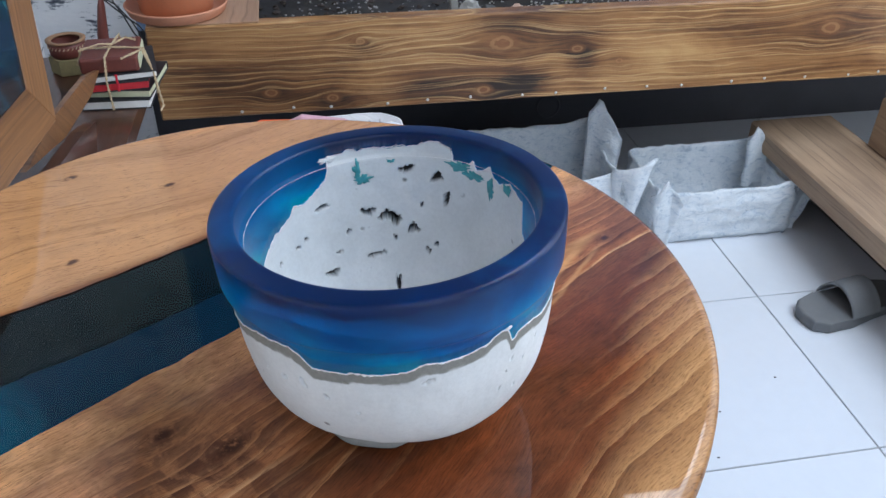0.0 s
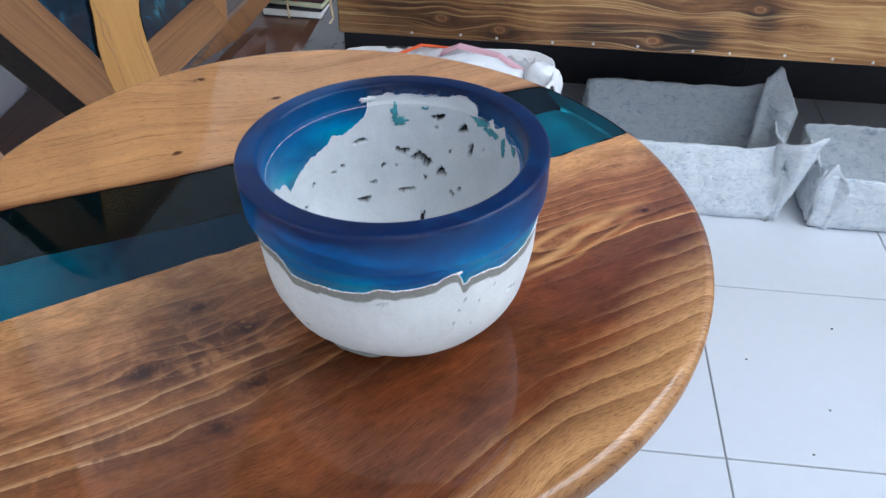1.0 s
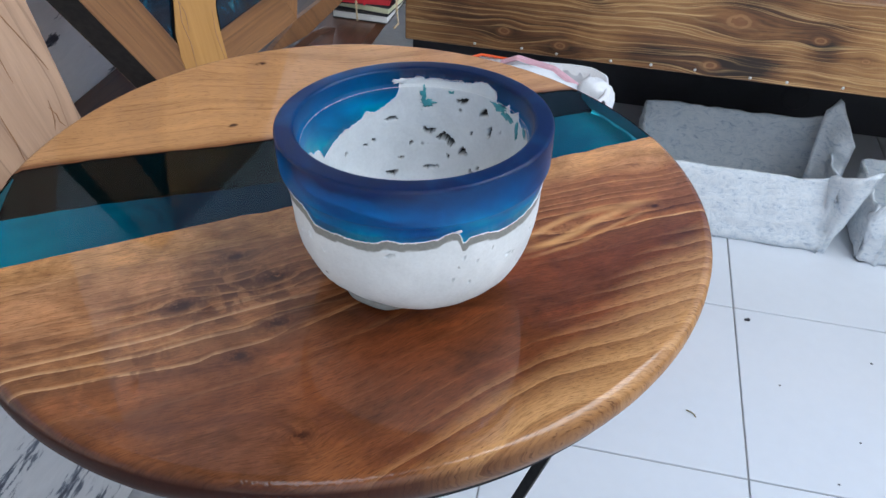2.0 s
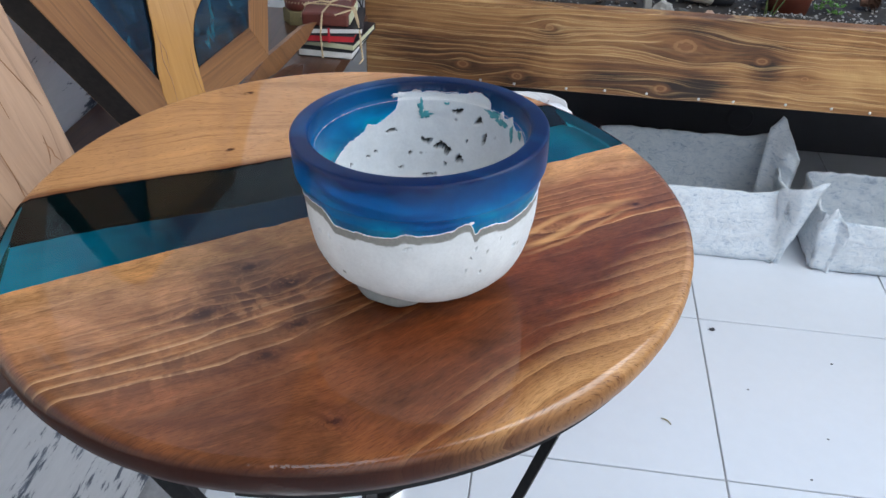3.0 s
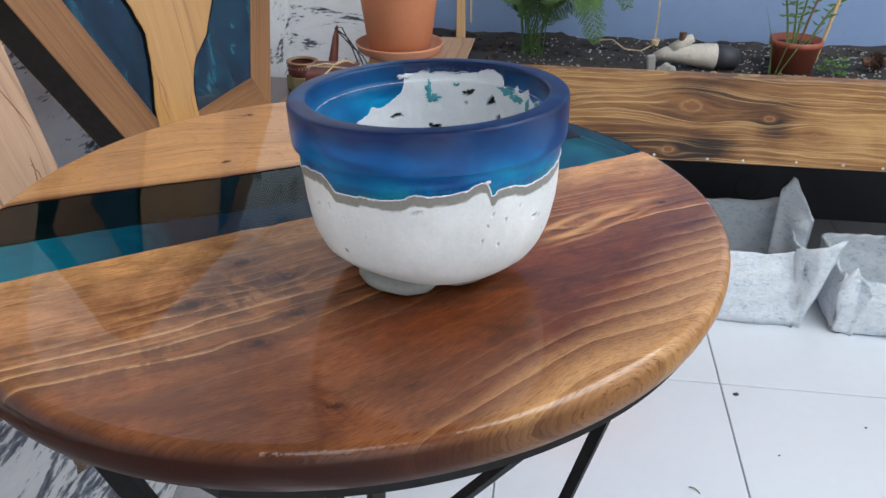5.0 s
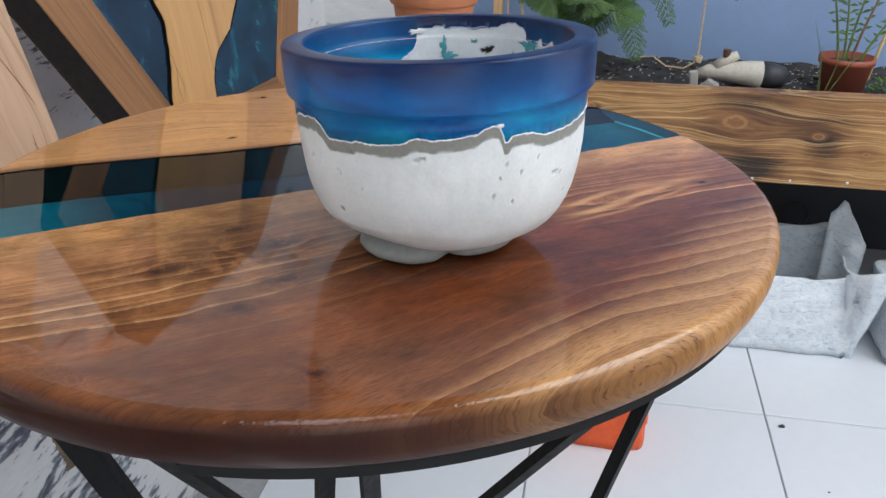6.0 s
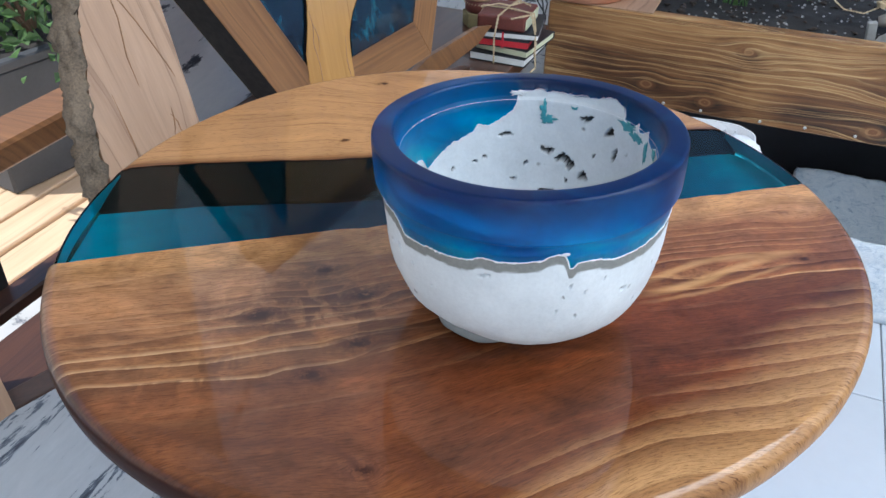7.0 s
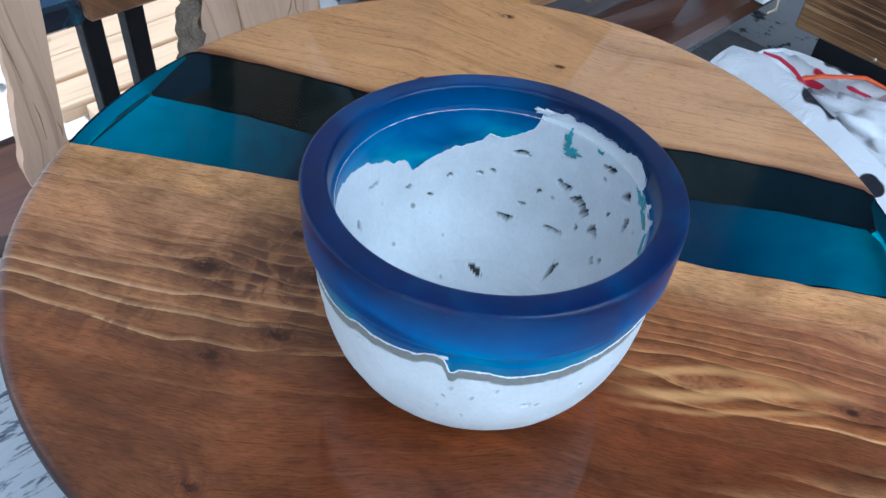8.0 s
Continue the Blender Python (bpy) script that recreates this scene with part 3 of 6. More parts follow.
box((1.7, FRONT - 0.15, -0.1), (RIGHT + 0.15, FRONT, HIGH), 0, bm)
box((-0.5, FRONT - 0.15, 2.25), (1.7, FRONT, HIGH), 0, bm)
tagged(link_mesh("wall_south", bm, M_SIDE), "unseen plain pale wall, its doorway added for a lamp", "wall", kind="structure")
bm = box((LEFT - 0.15, -0.95, HIGH), (0.9, BACK + 0.15, HIGH + 0.1), 0)
box((LEFT - 0.15, FRONT - 0.15, HIGH), (0.9, -2.15, HIGH + 0.1), 0, bm)
box((LEFT - 0.15, -2.15, HIGH), (-0.25, -0.95, HIGH + 0.1), 0, bm)
box((0.75, -2.15, HIGH), (0.9, -0.95, HIGH + 0.1), 0, bm)
box((2.5, FRONT - 0.15, HIGH), (RIGHT + 0.15, BACK + 0.15, HIGH + 0.1), 0, bm)
box((0.9, 1.1, HIGH), (2.5, BACK + 0.15, HIGH + 0.1), 0, bm)
box((0.9, FRONT - 0.15, HIGH), (2.5, -0.9, HIGH + 0.1), 0, bm)
tagged(link_mesh("ceiling", bm, M_CEIL), "unseen boarded ceiling, added with two openings for the lamps", "ceiling", kind="structure")
M_PAVING = plain("sunlit_paving", (0.74, 0.73, 0.71), 0.85, vary=0.15, scale=8)
tagged(link_mesh("ground", box((-60, -60, -0.3), (60, 60, -0.104), 0), M_PAVING), "pale paved ground outside the window", "ground", kind="structure")

# ---------------------------------------------------------------- the round river table
RAD, THICK = 0.2903, 0.032
table = thing("river_table", "round walnut table with a blue resin river, glossy lacquer", "table", pose(0, 0, TOP))
UX, VX = Vector((math.cos(RIVER), math.sin(RIVER))), Vector((-math.sin(RIVER), math.cos(RIVER)))


def far_edge(u):
    return lerp(FAR_LINE, u) + 0.0022 * noise.noise(Vector((u * 40, 0, 3)))


def near_edge(u):
    return lerp([(-0.3, -0.019), (-0.2, -0.014), (-0.1, -0.009), (0.0, -0.007), (0.15, -0.009), (0.3, 0.002)], u) + 0.0018 * noise.noise(Vector((u * 45, 5, 3)))


def under_far(u):
    """How far the far live edge leans out under the resin."""
    return -lerp([(-0.3, 0.050), (0.0, 0.047), (0.1, 0.039), (0.2, 0.030), (0.29, 0.022)], u)


def under_near(u):
    return lerp([(-0.3, 0.013), (-0.05, 0.014), (0.1, 0.021), (0.29, 0.022)], u)


def fit_outline(bm):
    """Bends the outline to fit the camera's views: not quite a circle, its middle shifted off the stand's."""
    for v in bm.verts:
        r, a = math.hypot(v.co.x, v.co.y), math.atan2(v.co.y, v.co.x)
        k = min(1.0, r / RAD) ** 4
        out = -0.0008 * math.cos(2 * a) + 0.0039 * math.sin(2 * a) + 0.0033 * math.cos(3 * a) + 0.0008 * math.sin(3 * a)
        v.co.x += k * (out * math.cos(a) - 0.004)
        v.co.y += k * (out * math.sin(a) - 0.0055)
    return bm


def slab_half(sign, edge, under):
    """One half of the top: a round rim eased over, and a live edge that slopes out under the resin."""
    bm = bmesh.new()
    r = RAD
    k = 150
    v0 = edge(-r), edge(r)
    u_lo, u_hi = -math.sqrt(r * r - v0[0] ** 2), math.sqrt(r * r - v0[1] ** 2)
    rim_prof = [(-0.0085, 0.0), (-0.0060, -0.0006), (-0.0036, -0.0020), (-0.0016, -0.0045), (-0.0004, -0.0085), (0.0, -0.015), (-0.0005, -THICK + 0.012), (-0.003, -THICK + 0.005), (-0.009, -THICK)]

    def ring(rr, z, share):
        pts = []
        a0, a1 = math.atan2(edge(u_hi) + share * under(u_hi), u_hi), math.atan2(edge(u_lo) + share * under(u_lo), u_lo)
        if sign > 0:
            a1 = a1 if a1 > a0 else a1 + 2 * math.pi
        else:
            a1 = a1 if a1 < a0 else a1 - 2 * math.pi
        for i in range(k + 1):
            a = a0 + (a1 - a0) * i / k
            pts.append((rr * math.cos(a), rr * math.sin(a), z))
        lo, hi = pts[-1][0], pts[0][0]
        for i in range(1, k):
            u = lo + (hi - lo) * i / k
            pts.append((u, edge(u) + share * under(u), z))
        return [bm.verts.new((*(UX * p[0] + VX * p[1]), p[2])) for p in pts]

    rings = [ring(r + d, z, z / -THICK) for d, z in rim_prof]
    n = len(rings[0])
    bm.faces.new(rings[0] if sign > 0 else rings[0][::-1])
    bm.faces.new(rings[-1][::-1] if sign > 0 else rings[-1])
    for p, q in zip(rings, rings[1:]):
        for i in range(n):
            j = (i + 1) % n
            f = bm.faces.new((p[j], p[i], q[i], q[j]) if sign > 0 else (p[i], p[j], q[j], q[i]))
            f.material_index = 1 if i >= k else 0
    for f in bm.faces:
        f.smooth = len(f.verts) == 4
    return fit_outline(bm)


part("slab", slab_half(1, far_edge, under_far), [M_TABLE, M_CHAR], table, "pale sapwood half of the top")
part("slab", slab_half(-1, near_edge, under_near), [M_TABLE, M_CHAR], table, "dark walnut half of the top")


def river_block():
    bm = bmesh.new()
    k = 150
    rows = []
    gap = -0.0014
    for z, share, dr in ((-0.0008, 0.0, -0.006), (-0.0065, 0.2, -0.003), (-0.016, 0.5, -0.001), (-THICK + 0.006, 0.81, -0.002), (-THICK + 0.0005, 0.985, -0.005)):
        loop = []
        for side, edge, under, slip in ((0, near_edge, under_near, gap), (1, far_edge, under_far, -gap)):
            ends = []
            for sg in (-1, 1):
                u = sg * 0.28
                for _ in range(12):
                    u = sg * math.sqrt((RAD + dr) ** 2 - (edge(u) + share * under(u) + slip) ** 2)
                ends.append(u)
            line = [(ends[0] + (ends[1] - ends[0]) * i / k, 0) for i in range(k + 1)]
            line = [(u, edge(u) + share * under(u) + slip) for u, _ in line]
            loop += line if side == 0 else line[::-1]
        # round ends
        full = []
        for i, p in enumerate(loop):
            full.append(p)
            q = loop[(i + 1) % len(loop)]
            if i in (k, 2 * k + 1):
                a, b = math.atan2(p[1], p[0]), math.atan2(q[1], q[0])
                if b < a - math.pi:
                    b += 2 * math.pi
                if b > a + math.pi:
                    b -= 2 * math.pi
                for s in range(1, 12):
                    c = a + (b - a) * s / 12
                    full.append(((RAD + dr) * math.cos(c), (RAD + dr) * math.sin(c)))
        rows.append([bm.verts.new((*(UX * p[0] + VX * p[1]), z)) for p in full])
    n = len(rows[0])
    bm.faces.new(rows[0])
    bm.faces.new(rows[-1][::-1])
    for p, q in zip(rows, rows[1:]):
        for i in range(n):
            j = (i + 1) % n
            bm.faces.new((p[j], p[i], q[i], q[j]))
    return fit_outline(bm)


river_ob = part("resin_river", river_block(), M_RIVER, table, "clear turquoise resin river")
river_ob.visible_shadow = False
# sheet added under the resin to carry the light at the river's ends
bm = bmesh.new()
rows = []
for i in range(61):
    u = -0.284 + 0.568 * i / 60
    lim = math.sqrt(max(0.0, 0.284 ** 2 - u * u))
    lo, hi = max(-lim, near_edge(u) + 0.9 * under_near(u)), min(lim, far_edge(u) + 0.93 * under_far(u))
    rows.append([bm.verts.new((*(UX * u + VX * v), z)) for v, z in ((lo, -THICK + 0.0022), (max(lo, hi), -THICK + 0.0022), (max(lo, hi), -THICK + 0.0012), (lo, -THICK + 0.0012))])
for p, q in zip(rows, rows[1:]):
    for i in range(4):
        bm.faces.new((p[i], q[i], q[(i + 1) % 4], p[(i + 1) % 4]))
part("glow_sheet", fit_outline(bm), M_RIVER_GLOW, table, "turquoise sheet added under the resin, light at the ends in its colour")
# strip added at each end: entering light and dark border put into its colour
for sg in (-1, 1):
    bm = bmesh.new()
    lo, hi = (math.atan2(edge(sg * 0.28), sg * 0.285) for edge in (near_edge, far_edge))
    if sg < 0:
        lo, hi = lo % (2 * math.pi), hi % (2 * math.pi)
    rows = []
    for i in range(41):
        a = lo + (hi - lo) * i / 40
        rows.append([bm.verts.new((*(UX * r * math.cos(a) + VX * r * math.sin(a)), z)) for r, z in ((RAD - 0.0074, -0.0016), (RAD - 0.0052, -0.0022), (RAD - 0.0042, -THICK + 0.006), (RAD - 0.0060, -THICK + 0.006))])
    for p, q in zip(rows, rows[1:]):
        for i in range(4):
            bm.faces.new((p[i], q[i], q[(i + 1) % 4], p[(i + 1) % 4]))
    bm.faces.new(rows[0][::-1])
    bm.faces.new(rows[-1])
    end = part("river_end", fit_outline(bm), [M_RIVER_GLOW, M_CHAR], table, "strip added inside the river's end, its glow and dark border in the colour")
    for f in end.data.polygons:
        f.material_index = 1 if f.center.z > -0.003 else 0
part("mounting_plate", lathe([(0, -THICK - 0.006), (0.085, -THICK - 0.006), (0.085, -THICK - 0.0014), (0, -THICK - 0.0014)], 64), M_BLACK, table, "black steel plate under the top")
for a0, a1 in ((268, 374), (66, 186)):
    bm = bmesh.new()
    rows = []
    for k in range(49):
        a = radians(a0 + (a1 - a0) * k / 48)
        rows.append([bm.verts.new((r * math.cos(a), r * math.sin(a), z)) for r, z in ((0.262, -THICK - 0.007), (0.281, -THICK - 0.007), (0.281, -THICK - 0.0005), (0.262, -THICK - 0.0005))])
    for p, q in zip(rows, rows[1:]):
        for i in range(4):
            bm.faces.new((p[i], p[(i + 1) % 4], q[(i + 1) % 4], q[i]))
    bm.faces.new(rows[0][::-1])
    bm.faces.new(rows[-1])
    part("rim_band", fit_outline(bm), M_BLACK, table, "black steel band under the rim")
# flat steel bars that lean in to a waist and out again to the floor
for top_p, waist, foot_p in (((-0.153, -0.214), (-0.086, -0.119), (-0.16, -0.20)), ((-0.112, -0.236), (-0.012, -0.025), (0.15, 0.20)), ((0.038, -0.232), (-0.030, -0.098), (-0.07, -0.23)), ((0.060, -0.236), (0.016, -0.075), (0.05, -0.25)), ((0.232, -0.110), (0.010, -0.005), (-0.22, 0.10)), ((0.238, -0.05), (0.150, -0.031), (0.24, -0.08))):
    part("leg_bar", tube([(*top_p, -THICK - 0.0075), (*waist, -0.40), (*foot_p, -TOP + 0.001)], 0.0125, 4, flat=0.5), M_BLACK, table)

# ---------------------------------------------------------------- the planter bowl on it
BOWL_M = Matrix.Translation((0.0731, -0.0907, TOP + 0.0004)) @ Euler((radians(-1.92), radians(-2.47), 0)).to_matrix().to_4x4()
bowl = thing("bowl_planter", "hand-cast bowl of white concrete with a blue resin rim", "planter", BOWL_M)


def seam_out(a):
    d = math.degrees(a) % 360
    h = lerp([(0, 0.0855), (40, 0.083), (90, 0.08), (140, 0.08), (185, 0.078), (205, 0.084), (213, 0.0885), (229, 0.0905), (233, 0.087), (237, 0.0812), (249, 0.0825), (263, 0.0822), (273, 0.0858), (284, 0.0848), (292, 0.0865), (296, 0.0892), (299, 0.0908), (301, 0.0898), (302.3, 0.0862), (303.2, 0.0815), (304.6, 0.0812), (306, 0.0838), (309, 0.0850), (322, 0.0815), (335, 0.0815), (348, 0.083), (360, 0.0855)], d)
    return h + 0.0010 * noise.fractal(Vector((math.cos(a) * 11, math.sin(a) * 11, 1)), 0.7, 2.2, 4)


def seam_in(a):
    d = math.degrees(a) % 360
    h = lerp([(0, 0.083), (7, 0.088), (9, 0.1055), (14, 0.107), (20, 0.1095), (26, 0.1065), (31, 0.1075), (34.5, 0.113), (38, 0.109), (41, 0.1085), (44, 0.1128), (46.5, 0.108), (51, 0.109), (54, 0.1112), (55.5, 0.1185), (58, 0.1195), (63, 0.1205), (72, 0.1175), (82, 0.1165), (93, 0.1172), (98, 0.116), (101, 0.1178), (105, 0.1165), (110.5, 0.1162), (112.2, 0.1145), (112.9, 0.1085), (114.5, 0.1040), (119, 0.0995), (127.6, 0.0938), (132.8, 0.0955), (139.7, 0.0898), (149, 0.0875), (157, 0.0835), (164, 0.079), (168, 0.0768), (171, 0.0845), (180, 0.0885), (193, 0.0955), (204, 0.0995), (226, 0.103), (260, 0.099), (300, 0.09), (345, 0.083), (360, 0.083)], d)
    return h + 0.0013 * noise.fractal(Vector((math.cos(a) * 14, math.sin(a) * 14, 7)), 0.6, 2.2, 5)


OUT = [(0.0, 0.009), (0.034, 0.0092), (0.051, 0.0112), (0.0628, 0.0157), (0.0714, 0.0235), (0.0771, 0.035), (0.0810, 0.048), (0.0830, 0.061), (0.0840, 0.073), (0.0848, 0.084), (0.0856, 0.0972)]
INN = [(0.0, 0.017), (0.030, 0.0185), (0.046, 0.026), (0.058, 0.038), (0.066, 0.053), (0.0705, 0.070), (0.0725, 0.085), (0.0735, 0.1), (0.0740, 0.1105), (0.0755, 0.1125), (0.0765, 0.1235)]


def rounded(points, times=2):
    """Corners cut until the line of points runs smoothly."""
    for _ in range(times):
        cut = [points[0]]
        for (r0, z0), (r1, z1) in zip(points, points[1:]):
            cut += [(0.75 * r0 + 0.25 * r1, 0.75 * z0 + 0.25 * z1), (0.25 * r0 + 0.75 * r1, 0.25 * z0 + 0.75 * z1)]
        points = cut + [points[-1]]
    return points


OUT = rounded(OUT)
INN = rounded(INN[:9]) + INN[9:]
# air holes left by the casting: angle, height, half width, half height, depth
HOLES_IN = [(86, 0.0722, 0.0068, 0.0026, 0.0065), (96, 0.0775, 0.0046, 0.0020, 0.0062), (74, 0.064, 0.0034, 0.0026, 0.006), (82, 0.069, 0.003, 0.0020, 0.0062), (118, 0.0871, 0.0045, 0.0013, 0.003), (121, 0.0478, 0.0045, 0.0016, 0.004), (94, 0.0503, 0.0058, 0.0012, 0.004), (107, 0.0677, 0.0016, 0.0011, 0.003), (83, 0.0345, 0.0015, 0.0040, 0.003), (135, 0.0235, 0.004, 0.0012, 0.002), (190, 0.080, 0.004, 0.0013, 0.003), (205, 0.066, 0.002, 0.003, 0.003), (150, 0.070, 0.0018, 0.0012, 0.002), (66, 0.052, 0.002, 0.0013, 0.003), (76, 0.103, 0.0045, 0.0022, 0.0022), (62, 0.098, 0.0035, 0.003, 0.0025), (57, 0.086, 0.002, 0.004, 0.002), (160, 0.060, 0.002, 0.001, 0.002), (130, 0.073, 0.0015, 0.0011, 0.002)]
_hr = random.Random(12)
for _ in range(6):
    HOLES_IN.append((_hr.uniform(60, 220), _hr.uniform(0.035, 0.09), _hr.uniform(0.0008, 0.0028), _hr.uniform(0.0006, 0.0014), 0.002))
HOLES_OUT = [(328, 0.058, 0.0022, 0.0011, 0.003), (346, 0.063, 0.0012, 0.0009, 0.003), (232, 0.0695, 0.0015, 0.0020, 0.003), (224, 0.0682, 0.0020, 0.0012, 0.003), (215, 0.067, 0.0012, 0.0009, 0.002), (273, 0.0752, 0.0030, 0.0010, 0.0018), (240, 0.064, 0.001, 0.0012, 0.002), (304, 0.069, 0.0009, 0.0008, 0.002), (311, 0.064, 0.0009, 0.0008, 0.002), (318, 0.070, 0.0008, 0.0008, 0.002), (300, 0.052, 0.0008, 0.0008, 0.002), (308, 0.047, 0.0009, 0.0008, 0.002), (250, 0.056, 0.0009, 0.0008, 0.002), (205, 0.060, 0.0012, 0.001, 0.002), (190, 0.055, 0.001, 0.001, 0.002), (338, 0.043, 0.001, 0.0008, 0.002)]


def radius_at(table_, z):
    lo, hi = 0, len(table_) - 1
    while hi - lo > 1:
        mid = (lo + hi) // 2
        if table_[mid][1] <= z:
            lo = mid
        else:
            hi = mid
    (r0, z0), (r1, z1) = table_[lo], table_[hi]
    return r0 + (r1 - r0) * max(0.0, min(1.0, (z - z0) / max(1e-9, z1 - z0)))


def hollow(holes, a, z, r):
    """How deep the wall is eaten away here, with ragged outlines."""
    deep = 0.0
    for d, h, hw, hh, dep in holes:
        da = (a - radians(d) + math.pi) % (2 * math.pi) - math.pi
        x, y = da * r / hw, (z - h) / hh
        if abs(x) > 2.2 or abs(y) > 2.2:
            continue
        q = math.hypot(x, y + 0.5 * math.sin(x * 2.2 + d)) + 0.45 * noise.noise(Vector((x * 1.4 + d, y * 1.4, 2))) + 0.4 * noise.noise(Vector((x * 3.3 + d, y * 3.3, 5)))
        deep = max(deep, 1.6 * dep * max(0.0, min(1.0, (1.0 - q) / 0.12)))
    return deep


STEPS = 800


def concrete_body():
    bm = bmesh.new()

    def row(tbl, f, holes, sign):
        ring = []
        for i in range(STEPS):
            a = 2 * math.pi * i / STEPS
            z = f(a)
            r = radius_at(tbl, z)
            d = 0.0007 * noise.fractal(Vector((math.cos(a) * 3, math.sin(a) * 3, z * 40)), 1, 2, 3)
            d -= sign * hollow(holes, a, z, r)
            if tbl is OUT:
                d -= 0.0085 * max(0.0, min(1.0, (0.030 - z) / 0.018)) * math.exp(-(((math.degrees(a) % 360) - 238) / 30) ** 2)
            ring.append(bm.verts.new(((r + d) * math.cos(a), (r + d) * math.sin(a), z)))
        return ring

    rings = []
    for k in range(14):
        rings.append(row(OUT, lambda a, z=0.0086 + 0.0149 * k / 14: z, [], 1))
    for k in range(1, 61):
        rings.append(row(OUT, lambda a, k=k: 0.0235 + (seam_out(a) - 0.0235) * k / 60, HOLES_OUT, 1))
    for k in range(110, 0, -1):
        rings.append(row(INN, lambda a, k=k: 0.026 + (seam_in(a) - 0.026) * k / 110, HOLES_IN, -1))
    # the floor of the bowl, smeared round with a spatula
    for k in range(24):
        r = 0.046 * (1 - (k + 0.5) / 24)
        ring = []
        for i in range(STEPS):
            a = 2 * math.pi * i / STEPS
            turn = a + 14 * r / 0.046
            z = lerp([(0.0, 0.017), (0.030, 0.0185), (0.046, 0.026)], r) + 0.0030 * noise.fractal(Vector((math.cos(turn) * 0.9, math.sin(turn) * 0.9, r * 95)), 0.9, 2.1, 4) * math.sin(math.pi * min(1.0, 0.1 + k / 12))
            ring.append(bm.verts.new((r * math.cos(a), r * math.sin(a), z)))
        rings.append(ring)
    lo, hi = bm.verts.new((0, 0, OUT[0][1])), bm.verts.new((0, 0, INN[0][1]))
    for p, q in zip(rings, rings[1:]):
        for i in range(STEPS):
            j = (i + 1) % STEPS
            bm.faces.new((p[i], p[j], q[j], q[i]))
    for i in range(STEPS):
        j = (i + 1) % STEPS
        bm.faces.new((rings[0][j], rings[0][i], lo))
        bm.faces.new((rings[-1][i], rings[-1][j], hi))
    return bm


def resin_rim():
    bm = bmesh.new()
    rows = [(OUT, lambda a: seam_out(a) + 0.0003, 0.0001), (OUT, lambda a: (seam_out(a) + 0.0965) / 2, 0.0001), (OUT, lambda a: 0.0965, 0.0002)]
    rings = []
    angles = [2 * math.pi * i / STEPS for i in range(STEPS)]
    for tbl, f, d in rows:
        rings.append([bm.verts.new(((radius_at(tbl, f(a)) + d) * math.cos(a), (radius_at(tbl, f(a)) + d) * math.sin(a), f(a))) for a in angles])
    for r, z in ((0.0862, 0.0968), (0.0880, 0.0971), (0.0888, 0.0977), (0.0891, 0.0988), (0.0892, 0.1000), (0.0896, 0.1095), (0.0898, 0.1215), (0.0897, 0.1226), (0.0893, 0.1235), (0.0886, 0.1240), (0.0876, 0.1242), (0.0796, 0.1243), (0.0784, 0.1242), (0.0775, 0.1238), (0.0770, 0.1230), (0.0768, 0.1218), (0.0760, 0.1140), (0.0758, 0.1126), (0.0752, 0.1118)):
        rings.append([bm.verts.new((r * math.cos(a), r * math.sin(a), max(z, seam_in(a) + 0.0006) if r < 0.0762 else z)) for a in angles])
    for k in range(1, 5):
        ring = []
        for a in angles:
            top = max(0.1105, seam_in(a) + 0.0005)
            z = top + (seam_in(a) + 0.0003 - top) * k / 4
            r = radius_at(INN, z) - 0.0001
            ring.append(bm.verts.new((r * math.cos(a), r * math.sin(a), z)))
        rings.append(ring)
    for p, q in zip(rings, rings[1:] + rings[:1]):
        for i in range(STEPS):
            j = (i + 1) % STEPS
            bm.faces.new((p[i], p[j], q[j], q[i]))
    return bm


def seam_bead(tbl, f, off, rad):
    """The chalky white skin where concrete and resin meet."""
    pts = []
    for i in range(STEPS + 1):
        a = 2 * math.pi * i / STEPS
        z = f(a) + 0.0001
        r = radius_at(tbl, z) + off
        pts.append((r * math.cos(a), r * math.sin(a), z))
    k = [rad * (0.55 + 1.1 * abs(noise.noise(Vector((i * 0.21, 0, 5))))) for i in range(STEPS + 1)]
    return tube(pts, k, 5)


